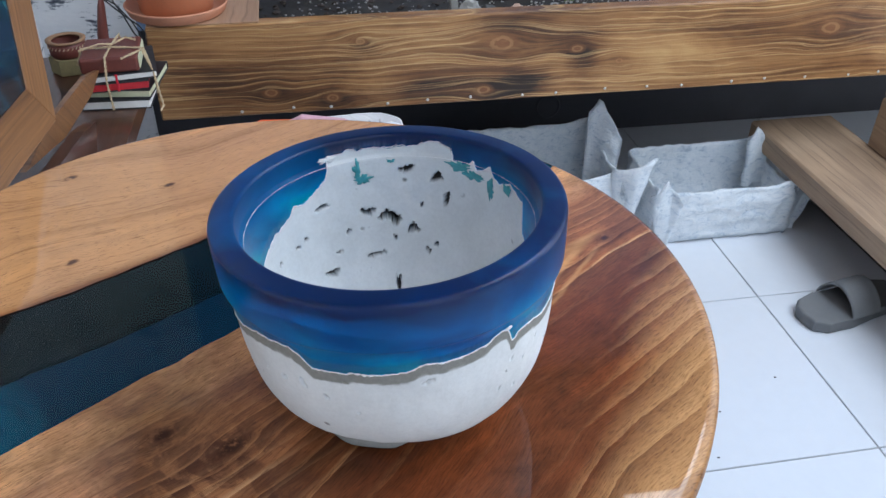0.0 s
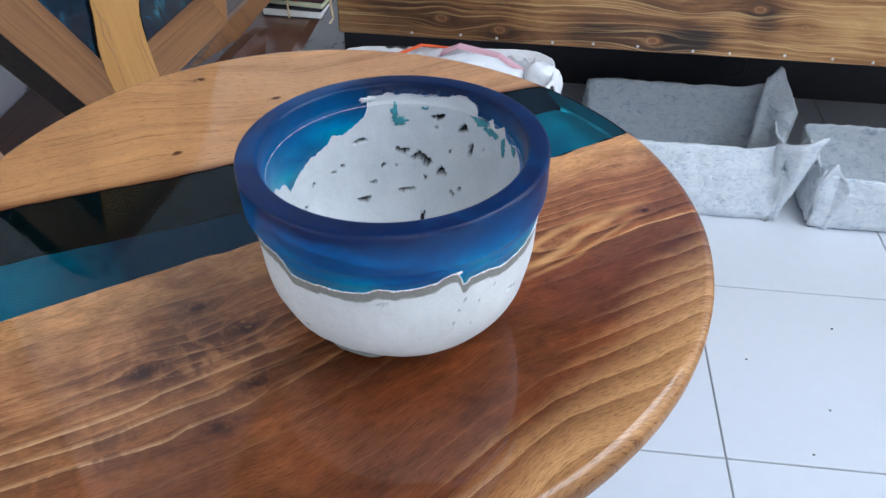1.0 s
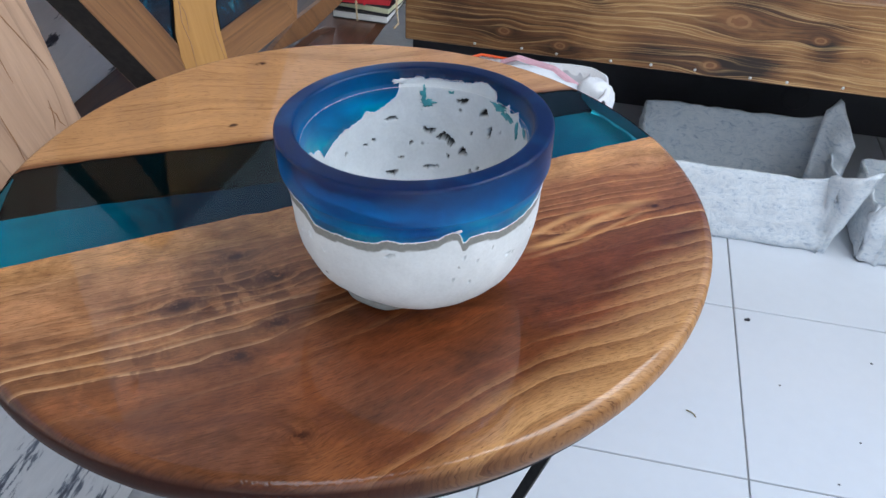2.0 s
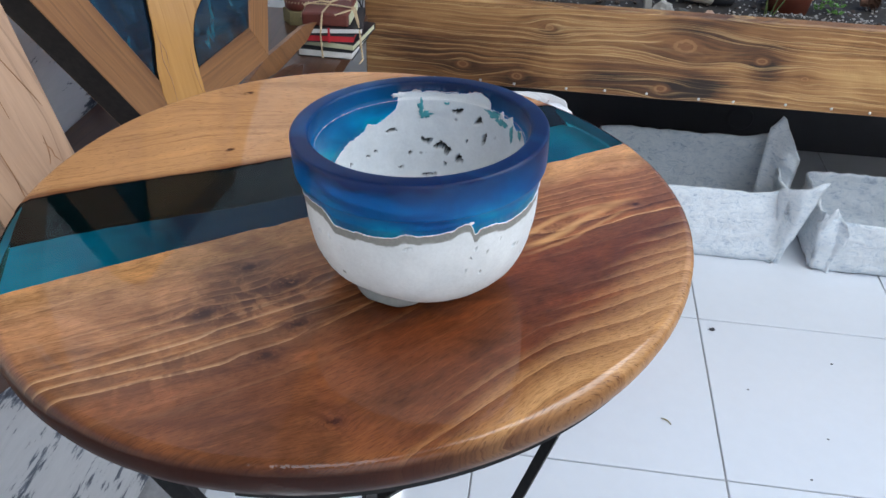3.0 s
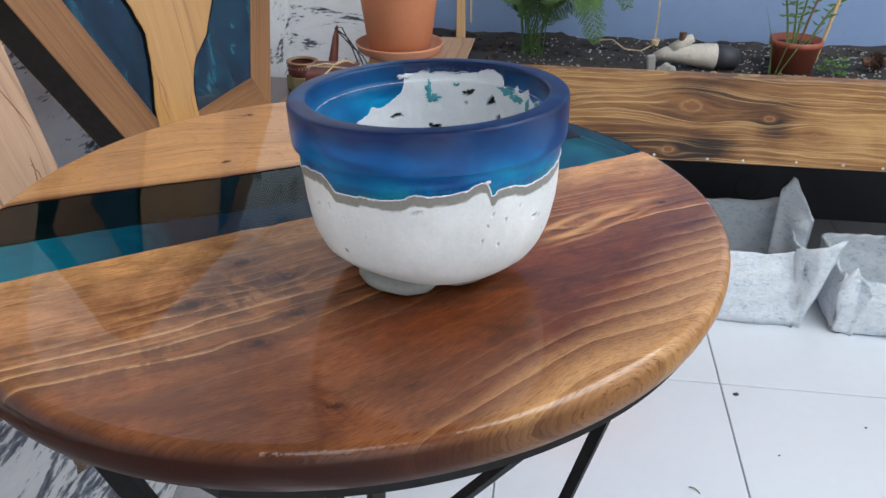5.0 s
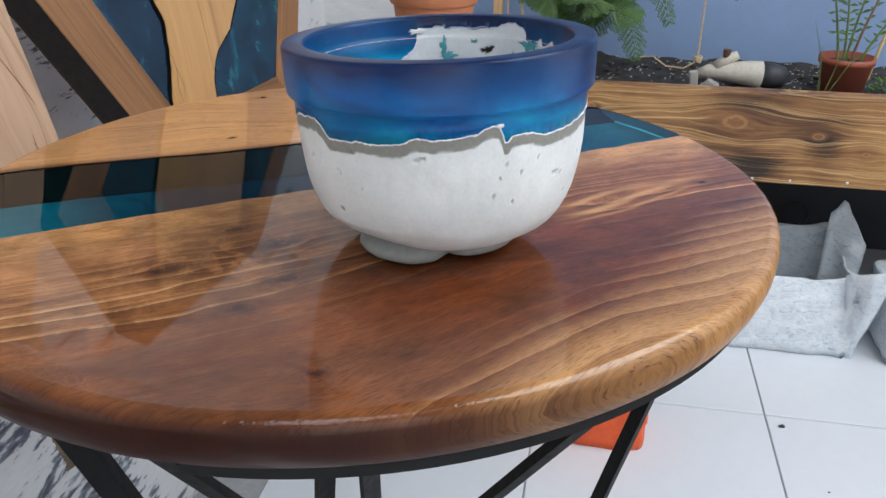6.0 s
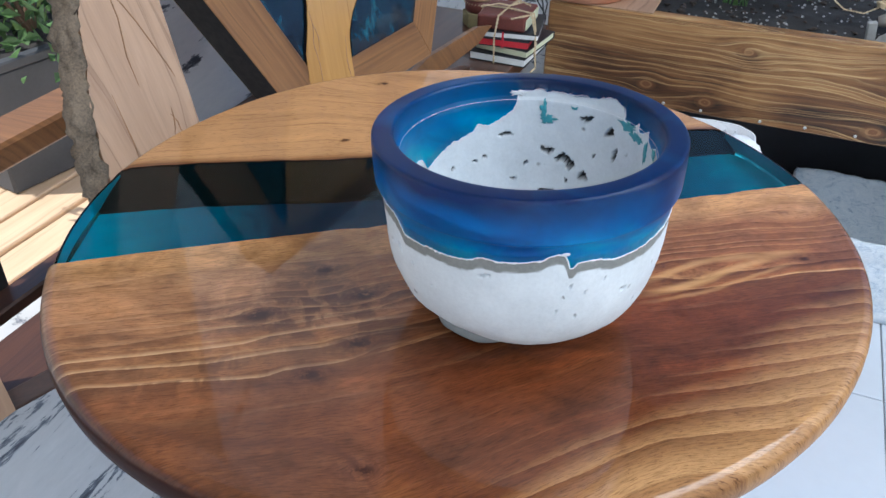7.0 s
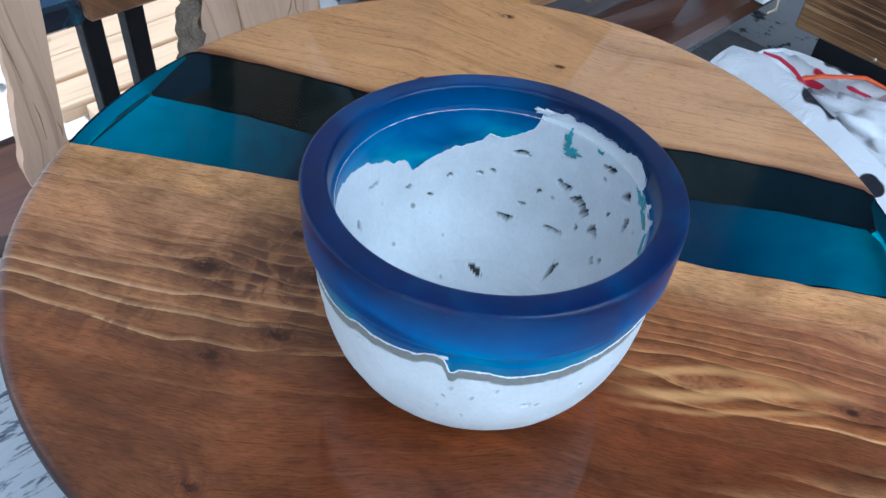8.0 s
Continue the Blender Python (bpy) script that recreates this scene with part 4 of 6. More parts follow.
def concrete_material():
    """White cast concrete, chalky and smooth below, with pores, a damp grey band under the resin and air holes."""
    m, n, l, b = material("white_concrete")
    v = coords(n, l)
    cloud = noise_tex(n, l, v, 28.0, 6, 0.6)
    fine = noise_tex(n, l, v, 420.0, 4, 0.7)
    col = mix(n, l, 0.25, ramp(n, l, cloud, [(0.3, (0.54, 0.565, 0.58)), (0.7, (0.70, 0.725, 0.74))]), ramp(n, l, fine, [(0.3, (0.52, 0.54, 0.55)), (0.6, (0.71, 0.735, 0.75))]))
    pores = node(n, "ShaderNodeTexVoronoi", Scale=95.0)
    l.new(v, pores.inputs["Vector"])
    sparse = noise_tex(n, l, v, 55.0, 2)
    pit = calc(n, l, "MULTIPLY", ramp(n, l, pores.outputs["Distance"], [(0.10, (1, 1, 1)), (0.20, (0, 0, 0))]), ramp(n, l, sparse, [(0.56, (0, 0, 0)), (0.62, (1, 1, 1))]))
    col = mix(n, l, calc(n, l, "MULTIPLY", pit, 0.75), col, (0.17, 0.17, 0.17))
    at = n.new("ShaderNodeAttribute")
    at.attribute_name = "damp"
    col = mix(n, l, at.outputs["Fac"], col, mix(n, l, fine, (0.15, 0.15, 0.14), (0.27, 0.27, 0.25)))
    # shade inside the deep air holes, put into the colour
    hole_shade = n.new("ShaderNodeAttribute")
    hole_shade.attribute_name = "cavity"
    col = mix(n, l, hole_shade.outputs["Fac"], col, (0.018, 0.017, 0.016))
    l.new(col, b.inputs["Base Color"])
    b.inputs["Roughness"].default_value = 0.75
    h = calc(n, l, "MULTIPLY_ADD", pit, -1.2, calc(n, l, "MULTIPLY_ADD", cloud, 0.5, calc(n, l, "MULTIPLY", fine, 0.25)))
    bump(n, l, b, h, 0.5, 0.0012)
    return m


def resin_material():
    """Sanded blue resin, cloudy with uneven dye, light passes through it; a glow low down is put into its colour."""
    m, n, l, b = material("blue_resin")
    v = coords(n, l)
    cloud = noise_tex(n, l, coords(n, l, (1, 1, 2.0)), 26.0, 3, 0.5, 0.6)
    broad = noise_tex(n, l, coords(n, l, (1, 1, 0.6), loc=(0.4, 0, 0)), 10.0, 2)
    sep = n.new("ShaderNodeSeparateXYZ")
    l.new(v, sep.inputs[0])
    # light through the thin wall put into the colour: palest and cloudiest beside the concrete
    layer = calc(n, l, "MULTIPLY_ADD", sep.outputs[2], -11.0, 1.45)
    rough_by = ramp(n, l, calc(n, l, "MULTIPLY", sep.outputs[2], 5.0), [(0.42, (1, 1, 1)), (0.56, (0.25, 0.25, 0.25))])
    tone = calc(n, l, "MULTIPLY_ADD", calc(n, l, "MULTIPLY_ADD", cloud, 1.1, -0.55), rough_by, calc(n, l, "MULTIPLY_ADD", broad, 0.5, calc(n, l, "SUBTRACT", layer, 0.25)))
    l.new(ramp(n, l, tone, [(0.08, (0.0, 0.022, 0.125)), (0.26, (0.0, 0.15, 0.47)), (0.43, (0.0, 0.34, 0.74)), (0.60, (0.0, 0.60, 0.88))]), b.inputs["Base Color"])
    b.inputs["Roughness"].default_value, b.inputs["IOR"].default_value = 0.30, 1.4
    b.inputs["Transmission Weight"].default_value = 0.70
    b.inputs["Specular IOR Level"].default_value = 0.2
    bump(n, l, b, noise_tex(n, l, v, 300.0, 3), 0.05, 0.0005)
    return m


M_CONCRETE, M_RESIN = concrete_material(), resin_material()
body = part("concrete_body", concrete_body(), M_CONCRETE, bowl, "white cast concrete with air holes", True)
damp = body.data.attributes.new("damp", "FLOAT", "POINT")
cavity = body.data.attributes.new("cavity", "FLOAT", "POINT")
for i, v in enumerate(body.data.vertices):
    a = math.atan2(v.co.y, v.co.x)
    outside = i < 74 * STEPS
    below = seam_out(a) - v.co.z
    # mask of the deep holes, for their painted shade
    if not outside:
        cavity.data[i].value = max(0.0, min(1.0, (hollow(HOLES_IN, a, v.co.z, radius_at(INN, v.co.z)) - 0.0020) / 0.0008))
    damp.data[i].value = max(0.0, min(1.0, (0.0068 + 0.0016 * noise.noise(Vector((math.cos(a) * 6, math.sin(a) * 6, 4))) - below) / 0.0008)) if outside else 0.0
M_CHALK = plain("chalk_white", (0.72, 0.74, 0.76), 0.8, vary=0.1)
part("seam_line", seam_bead(OUT, seam_out, 0.0001, 0.00058), M_CHALK, bowl, "chalk-white line between concrete and resin", True)
part("seam_line", seam_bead(INN, seam_in, -0.0001, 0.0005), M_CHALK, bowl, "chalk-white line between concrete and resin", True)
# thin ridge; the ledge's dashed highlight is put into its pale colour
ledge = [((0.07405 + 0.0002 * noise.noise(Vector((i * 0.3, 1, 1)))) * math.cos(2 * math.pi * i / 200), (0.07405 + 0.0002 * noise.noise(Vector((i * 0.3, 1, 1)))) * math.sin(2 * math.pi * i / 200), 0.1112) for i in range(201)]
part("ledge_line", tube(ledge, [0.0001 + 0.0004 * max(0, noise.noise(Vector((i * 0.4, 3, 2)))) for i in range(201)], 5), M_CHALK, bowl, "thin ridge inside the rim, its highlight in the pale colour", True)
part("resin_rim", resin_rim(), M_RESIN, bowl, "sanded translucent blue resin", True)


def foot_wobble(a, r, z):
    """Three soft lobes pressed out under the bowl, of unequal reach."""
    d = math.degrees(a) % 360
    k = lerp([(0, 1.03), (60, 0.98), (120, 0.98), (165, 0.92), (185, 1.10), (211, 1.25), (235, 1.28), (258, 1.22), (272, 1.07), (281, 0.80), (285, 0.76), (290, 0.84), (300, 0.93), (320, 1.0), (340, 1.03), (360, 1.03)], d)
    return r * (k + 0.02 * noise.noise(Vector((math.cos(a) * 3, math.sin(a) * 3, 0)))), z


def foot():
    return lathe([(0, 0.0), (0.036, 0.0), (0.0415, 0.0012), (0.0445, 0.0045), (0.0440, 0.0085), (0.0405, 0.0120), (0.036, 0.0140)], 120, wobble=foot_wobble)


# greyer concrete, with part of the shade under the bowl in its colour
M_FOOT = plain("shaded_grey_concrete", (0.30, 0.305, 0.295), 0.7, vary=0.25, scale=60, bumpy=0.3)
part("foot", foot(), M_FOOT, bowl, "lobed foot of greyer concrete", True)


def wall_patch(d0, z0, hw, hh, seed, tbl=INN, out=-1.0):
    """A thin film of resin or concrete left on the wall, with a ragged outline."""
    bm = bmesh.new()
    rings = []
    for k in range(1, 6):
        ring = []
        for i in range(40):
            t = 2 * math.pi * i / 40
            rag = (1 + 0.8 * noise.fractal(Vector((math.cos(t) * 1.9, math.sin(t) * 1.6, seed)), 0.8, 2.2, 3)) * k / 5
            z = z0 + hh * rag * math.sin(t)
            r = radius_at(tbl, z) + out * (0.0007 * (1 - (k / 5) ** 4) + 0.0003)
            a = radians(d0) + hw * rag * math.cos(t) / r
            ring.append(bm.verts.new((r * math.cos(a), r * math.sin(a), z)))
        rings.append(ring)
    bm.faces.new(rings[0])
    for p, q in zip(rings, rings[1:]):
        for i in range(40):
            j = (i + 1) % 40
            bm.faces.new((p[j], p[i], q[i], q[j]))
    return bm


M_TEAL = plain("teal_resin_film", (0.05, 0.29, 0.33), 0.4, vary=0.5, scale=60, bumpy=0.1)
for spec in ((97, 0.0985, 0.0050, 0.0030, 1), (99, 0.1045, 0.0020, 0.0055, 2), (50, 0.1085, 0.0075, 0.0026, 3), (42, 0.1045, 0.0070, 0.0032, 4), (33, 0.100, 0.0026, 0.0060, 5), (22, 0.1055, 0.0045, 0.0028, 8), (83, 0.1085, 0.002, 0.0012, 7)):
    part("resin_film", wall_patch(*spec), M_TEAL, body, "thin teal resin film on the concrete", True)
# thin tongues of concrete that run over the resin
part("concrete_tongue", wall_patch(111.5, 0.1150, 0.0050, 0.0019, 9), M_CONCRETE, body, "thin tongue of concrete over the resin", True)
part("concrete_tongue", wall_patch(301.2, 0.0906, 0.0024, 0.0011, 12, OUT, 1.0), M_CONCRETE, body, "thin tongue of concrete over the resin", True)


# ---------------------------------------------------------------- raised planter along the back wall
def scorched_pine():
    """Brushed and scorched softwood board; the grain swerves round its knots."""
    m, n, l, b = material("scorched_pine")
    v = coords(n, l)
    sep = n.new("ShaderNodeSeparateXYZ")
    l.new(v, sep.inputs[0])
    x, z = sep.outputs[0], sep.outputs[2]
    shift, core, halo, eyes = knotted(n, l, x, z, ((0.451, 0.505, 0.038), (1.209, 0.50, 0.032), (0.153, 0.524, 0.015), (0.618, 0.484, 0.018), (0.415, 0.402, 0.022), (-0.036, 0.424, 0.02), (0.09, 0.405, 0.02), (0.717, 0.451, 0.012)), 0.92)
    wav = noise_tex(n, l, coords(n, l, (0.3, 1, 1)), 6.0, 3, 0.5)
    fine = noise_tex(n, l, coords(n, l, (0.03, 1, 1)), 420.0, 4, 0.7)
    patch = noise_tex(n, l, coords(n, l, (0.45, 1, 1.3), loc=(0.3, 0, 0.2)), 7.0, 4, 0.6, 0.5)
    g = calc(n, l, "ADD", calc(n, l, "ADD", z, shift), calc(n, l, "MULTIPLY", wav, 0.06))
    # uneven yearly bands: some broad, some thread-thin and bright
    band = noise_tex(n, l, along(n, l, x, g, 0.9, 105.0), 1.0, 6, 0.68)
    thread = noise_tex(n, l, along(n, l, x, g, 0.7, 120.0), 1.0, 1, 0.5)
    line = ramp(n, l, thread, [(0.59, (0, 0, 0)), (0.607, (1, 1, 1)), (0.63, (0.9,) * 3), (0.655, (0.1,) * 3)])
    # sharp pale late wood that runs round the knots
    turn = calc(n, l, "FRACT", calc(n, l, "MULTIPLY_ADD", noise_tex(n, l, coords(n, l, (0.4, 1, 1)), 22.0, 3, 0.5), 1.6, calc(n, l, "MULTIPLY", g, 78.0)))
    late = calc(n, l, "MULTIPLY", ramp(n, l, turn, [(0.62, (0, 0, 0)), (0.80, (0.5,) * 3), (0.90, (1, 1, 1)), (0.97, (0, 0, 0))]), ramp(n, l, noise_tex(n, l, along(n, l, x, g, 3.0, 26.0), 1.0, 2), [(0.40, (0.05,) * 3), (0.58, (1, 1, 1))]))
    rings = calc(n, l, "ADD", band, late)
    tone = calc(n, l, "MULTIPLY_ADD", band, 0.75, calc(n, l, "MULTIPLY_ADD", fine, 0.22, calc(n, l, "MULTIPLY_ADD", patch, 0.8, -0.42)))
    tone = calc(n, l, "MULTIPLY_ADD", halo, -0.12, tone)
    # the flame of pale wood and the scorched places beside the knots
    def spot(cx, cz, rx, rz):
        p, q = calc(n, l, "DIVIDE", calc(n, l, "SUBTRACT", x, cx), rx), calc(n, l, "DIVIDE", calc(n, l, "SUBTRACT", z, cz), rz)
        return calc(n, l, "EXPONENT", calc(n, l, "MULTIPLY_ADD", p, calc(n, l, "MULTIPLY", p, -1.0), calc(n, l, "MULTIPLY", calc(n, l, "MULTIPLY", q, q), -1.0)))
    for cx, cz, rx, rz, k in ((0.84, 0.465, 0.14, 0.05, 0.22), (0.50, 0.41, 0.05, 0.03, -0.34), (0.30, 0.415, 0.09, 0.03, -0.28), (0.09, 0.40, 0.12, 0.03, -0.25), (0.64, 0.46, 0.035, 0.03, -0.25), (-0.15, 0.44, 0.1, 0.05, -0.15), (0.25, 0.53, 0.16, 0.025, 0.10)):
        tone = calc(n, l, "MULTIPLY_ADD", spot(cx, cz, rx, rz), k, tone)
    base = ramp(n, l, tone, [(0.20, (0.022, 0.010, 0.005)), (0.34, (0.115, 0.046, 0.016)), (0.48, (0.27, 0.125, 0.044)), (0.62, (0.42, 0.22, 0.082)), (0.78, (0.56, 0.34, 0.14))])
    col = mix(n, l, calc(n, l, "MULTIPLY", line, calc(n, l, "MULTIPLY_ADD", tone, 1.6, 0.0, True)), base, (0.62, 0.40, 0.18))
    col = mix(n, l, calc(n, l, "MULTIPLY", late, calc(n, l, "MULTIPLY_ADD", tone, 1.5, 0.05, True)), col, (0.60, 0.38, 0.165))
    col = mix(n, l, calc(n, l, "MULTIPLY", core, 0.7), col, mix(n, l, ramp(n, l, eyes, [(0.1, (0, 0, 0)), (0.5, (1, 1, 1))]), (0.24, 0.10, 0.038), (0.40, 0.20, 0.08)))
    l.new(col, b.inputs["Base Color"])
    b.inputs["Roughness"].default_value = 0.48
    bump(n, l, b, calc(n, l, "MULTIPLY_ADD", rings, 1.2, fine), 0.3, 0.002)
    return m


M_PINE = scorched_pine()
P0, P1, PZ0, PZ1 = -0.262, 2.45, 0.376, 0.571
planter = thing("planter_box", "long raised planter of scorched pine boards filled with soil", "planter")
front_board = part("front_board", box((P0, 1.178, PZ0), (P1, 1.212, PZ1), 0.003), M_PINE, planter, "scorched knotty pine board")
part("end_board", box((P0, 1.214, PZ0), (P0 + 0.03, BACK - 0.01, PZ1 - 0.012), 0.002), M_PINE, planter)
part("bottom_board", box((P0 + 0.032, 1.214, PZ0 + 0.004), (P1, BACK - 0.01, PZ0 + 0.03), 0.002), M_BLUE_BLACK, planter, "black bottom")
for k in range(21):
    x = -0.1 + 0.0985 * k + 0.012 * math.sin(k * 2.4)
    part("screw", lathe([(0, 0.0016), (0.0022, 0.0014), (0.0034, 0.0), (0.0034, -0.002)], 10), plain("zinc_screw", (0.6, 0.6, 0.58), 0.4, 0.6) if k == 0 else bpy.data.materials["zinc_screw"], front_board).matrix_basis = pose(x, 1.1778, 0.386 + 0.002 * math.sin(k * 1.7), 90)
tagged(link_mesh("recess_sheet", box((-0.379, BACK - 0.008, 0.0), (RIGHT, BACK - 0.001, PZ0), 0), M_BLUE_BLACK), "near-black sheet over the wall under the planter", "wall", kind="structure")

bm = bmesh.new()
nx, ny = 150, 30
grid = [[bm.verts.new((P0 + 0.035 + (P1 - P0 - 0.04) * i / nx, 1.214 + (BACK - 1.228) * j / ny, 0.515 + 0.012 * noise.fractal(Vector((i * 0.21, j * 0.24, 0)), 0.9, 2.1, 5))) for j in range(ny + 1)] for i in range(nx + 1)]
for i in range(nx):
    for j in range(ny):
        bm.faces.new((grid[i][j], grid[i + 1][j], grid[i + 1][j + 1], grid[i][j + 1]))
single("soil", bm, M_SOIL, "dark crumbly potting soil in the planter", "soil", kind="stuff", smooth=True)

# ---------------------------------------------------------------- left bench and what leans on it
bench_pts = [(-0.53, -1.6), (-0.485, -0.25), (-0.40, 0.0), (-0.33, 0.25), (-0.25, 0.68), (-0.245, 1.0), (-0.25, 1.15), (-0.32, 1.165), (LEFT + 0.002, 1.165), (LEFT + 0.002, 0.32), (-0.50, 0.30), (-0.50, -0.085), (LEFT + 0.002, -0.10), (LEFT + 0.002, -1.6)]
bench = thing("bench", "low dark-stained wooden bench along the painted wall", "bench")
part("bench_top", prism(bench_pts, 0.028, m=pose(0, 0, BENCH), bevel=0.003), M_BENCH, bench, "dark brown board with a black front edge")
part("bench_front", box((-0.56, -1.6, 0.0), (-0.46, 1.1, BENCH - 0.029), 0.003), M_PAINTED_DIM, bench, "front with rough white paint over dark grey")

M_CRACK = plain("crack_brown", (0.27, 0.14, 0.07), 0.9, vary=0.7)
HEX_M = leaning((-0.345, 0.33, 0.765), 6, 10)
hexagon = thing("hexagonal_panel", "hexagonal tabletop of oak frame, yellow wood and blue resin, leaning", "tabletop", HEX_M)
HC, HR = Vector((0.136, 0.15)), 0.314


def hex_ring(r_out, r_in, i):
    a, b = radians(60 * i), radians(60 * (i + 1))
    return [HC + r_out * Vector((math.cos(a), math.sin(a))), HC + r_out * Vector((math.cos(b), math.sin(b))), HC + r_in * Vector((math.cos(b), math.sin(b))), HC + r_in * Vector((math.cos(a), math.sin(a)))]


for i in range(6):
    turn_i = Matrix.Translation((HC.x, HC.y, 0)) @ Matrix.Rotation(radians(60 * i + 120), 4, "Z")
    quad = [turn_i.inverted() @ Vector((p.x, p.y, 0)) for p in hex_ring(HR, HR - 0.070, i)]
    bm = prism([(p.x, p.y) for p in quad], 0.046, bevel=0.0015)
    for f in bm.faces:
        f.material_index = 1 if abs(f.calc_center_median().z + 0.023) < 0.02 else 0
    part("frame_board", bm, [M_OAK, M_BLACK], hexagon, "oiled oak board with a black edge").matrix_basis = turn_i


def deep_resin():
    """Deep blue resin with drifting teal clouds."""
    m, n, l, b = material("deep_blue_resin")
    cloud = noise_tex(n, l, coords(n, l, (1, 0.6, 1)), 17.0, 6, 0.65, 1.2)
    l.new(ramp(n, l, cloud, [(0.38, (0.001, 0.006, 0.014)), (0.52, (0.002, 0.018, 0.038)), (0.60, (0.004, 0.048, 0.078)), (0.68, (0.02, 0.11, 0.14)), (0.74, (0.16, 0.24, 0.25))]), b.inputs["Base Color"])
    b.inputs["Roughness"].default_value, b.inputs["Coat Weight"].default_value = 0.25, 0.5
    return m


M_DEEP = deep_resin()
M_YELLOW = wood("yellow_wood", (0.55, 0.29, 0.092), (0.29, 0.125, 0.036), "Y", 0.25, 14, 0.1, coat=0.8, contrast=(0.3, 1.0))
part("resin_field", prism([(HC.x + (HR - 0.0705) * math.cos(radians(60 * i)), HC.y + (HR - 0.0705) * math.sin(radians(60 * i))) for i in range(6)], 0.024, m=pose(0, 0, -0.002)), M_DEEP, hexagon, "deep blue glossy resin")
left_in = [(-0.13, 0.0), (-0.06, 0.0), (-0.03, 0.004), (0.0, 0.018), (0.03, 0.026), (0.06, 0.033), (0.11, 0.012), (0.2, -0.005), (0.36, 0.01)]
right_in = [(-0.13, 0.090), (-0.075, 0.092), (-0.05, 0.094), (-0.03, 0.098), (0.0, 0.116), (0.025, 0.165), (0.07, 0.21), (0.15, 0.23), (0.36, 0.22)]
ys = [-0.122 + 0.486 * k / 46 for k in range(47)]
edge = [(lerp(left_in, y) + 0.002 * noise.noise(Vector((0, y * 60, 0))), y) for y in ys] + [(lerp(right_in, y) + 0.002 * noise.noise(Vector((9, y * 60, 0))), y) for y in reversed(ys)]
dark_edge = [(x - 0.004 - 0.003 * abs(noise.noise(Vector((3, y * 35, 0)))), y) for x, y in edge[:47]] + [(x + 0.004 + 0.006 * abs(noise.noise(Vector((5, y * 30, 0)))), y) for x, y in edge[47:]]
part("live_edge", prism(dark_edge, 0.018, m=pose(0, 0, -0.0006)), M_CHAR, hexagon, "dark live edge of the inlay")
inlay = part("wood_inlay", prism(edge, 0.02, m=pose(0, 0, 0.0005)), M_YELLOW, hexagon, "yellow live-edge wood inlay")
for line in (((0.022, -0.09), (0.026, -0.05), (0.022, -0.02), (0.028, 0.0), (0.026, 0.02)), ((0.030, -0.035), (0.034, -0.015), (0.029, 0.002)), ((0.085, -0.10), (0.082, -0.06), (0.088, -0.03)), ((0.05, 0.13), (0.058, 0.16), (0.052, 0.20)), ((0.11, 0.10), (0.10, 0.14), (0.12, 0.19), (0.115, 0.24)), ((0.09, 0.17), (0.08, 0.20), (0.085, 0.23))):
    part("crack", tube([(x, y, 0.0007) for x, y in line], [0.0003] + [0.0007] * (len(line) - 2) + [0.0003], 5, flat=0.4), M_CRACK, inlay, "dark crack")


def live_slab(name, label, m, left, right, y0, y1, thick, bark=True, cracks=()):
    """A sawn slab with one live edge, with bark on it."""
    ob = thing(name, label, "wood slab", m)
    ys_ = [y0 + (y1 - y0) * k / 160 for k in range(161)]
    lpts = [(lerp(left, y) + 0.004 * noise.fractal(Vector((0, y * 30, 1)), 1, 2, 3), y) for y in ys_]
    rpts = [(lerp(right, y) + 0.001 * noise.noise(Vector((4, y * 25, 1))), y) for y in ys_]
    bm_ = prism(lpts + rpts[::-1], thick, bevel=0.0012)
    for f in bm_.faces:
        mid = f.calc_center_median()
        f.material_index = 1 if abs(mid.z + thick / 2) < thick * 0.4 and mid.x > lerp(right, mid.y) - 0.004 else 0
    board = part("board", bm_, [M_PALE, M_BLACK], ob, "pale sawn wood, one edge black")
    for line in cracks:
        part("crack", tube([(x, y, 0.0002) for x, y in line], [0.0003] + [0.0008] * (len(line) - 2) + [0.0003], 5, flat=0.4), M_CRACK, board, "dark crack")
    if bark:
        bm_ = bmesh.new()
        rows = []
        for k, (x, y) in enumerate(lpts):
            w = 0.016 + 0.006 * noise.noise(Vector((y * 40, 2, 0)))
            row = []
            for s in range(13):
                f = s / 12
                jag = 0.0075 * noise.fractal(Vector((f * 6, y * 70, 3)), 0.7, 2.3, 5)
                row.append(bm_.verts.new((x - 0.001 - w * math.sin(math.pi * f) - jag, y, 0.0015 - (thick + 0.003) * f)))
            rows.append(row)
        for p, q in zip(rows, rows[1:]):
            for s in range(12):
                bm_.faces.new((p[s], q[s], q[s + 1], p[s + 1]))
            bm_.faces.new((p[12], q[12], q[0], p[0]))
        part("bark", bm_, M_BARK, ob, "rough grey-brown bark", True)
    return ob


M_BARK = plain("bark", (0.15, 0.11, 0.075), 0.95, vary=0.85, scale=150, bumpy=1.0)
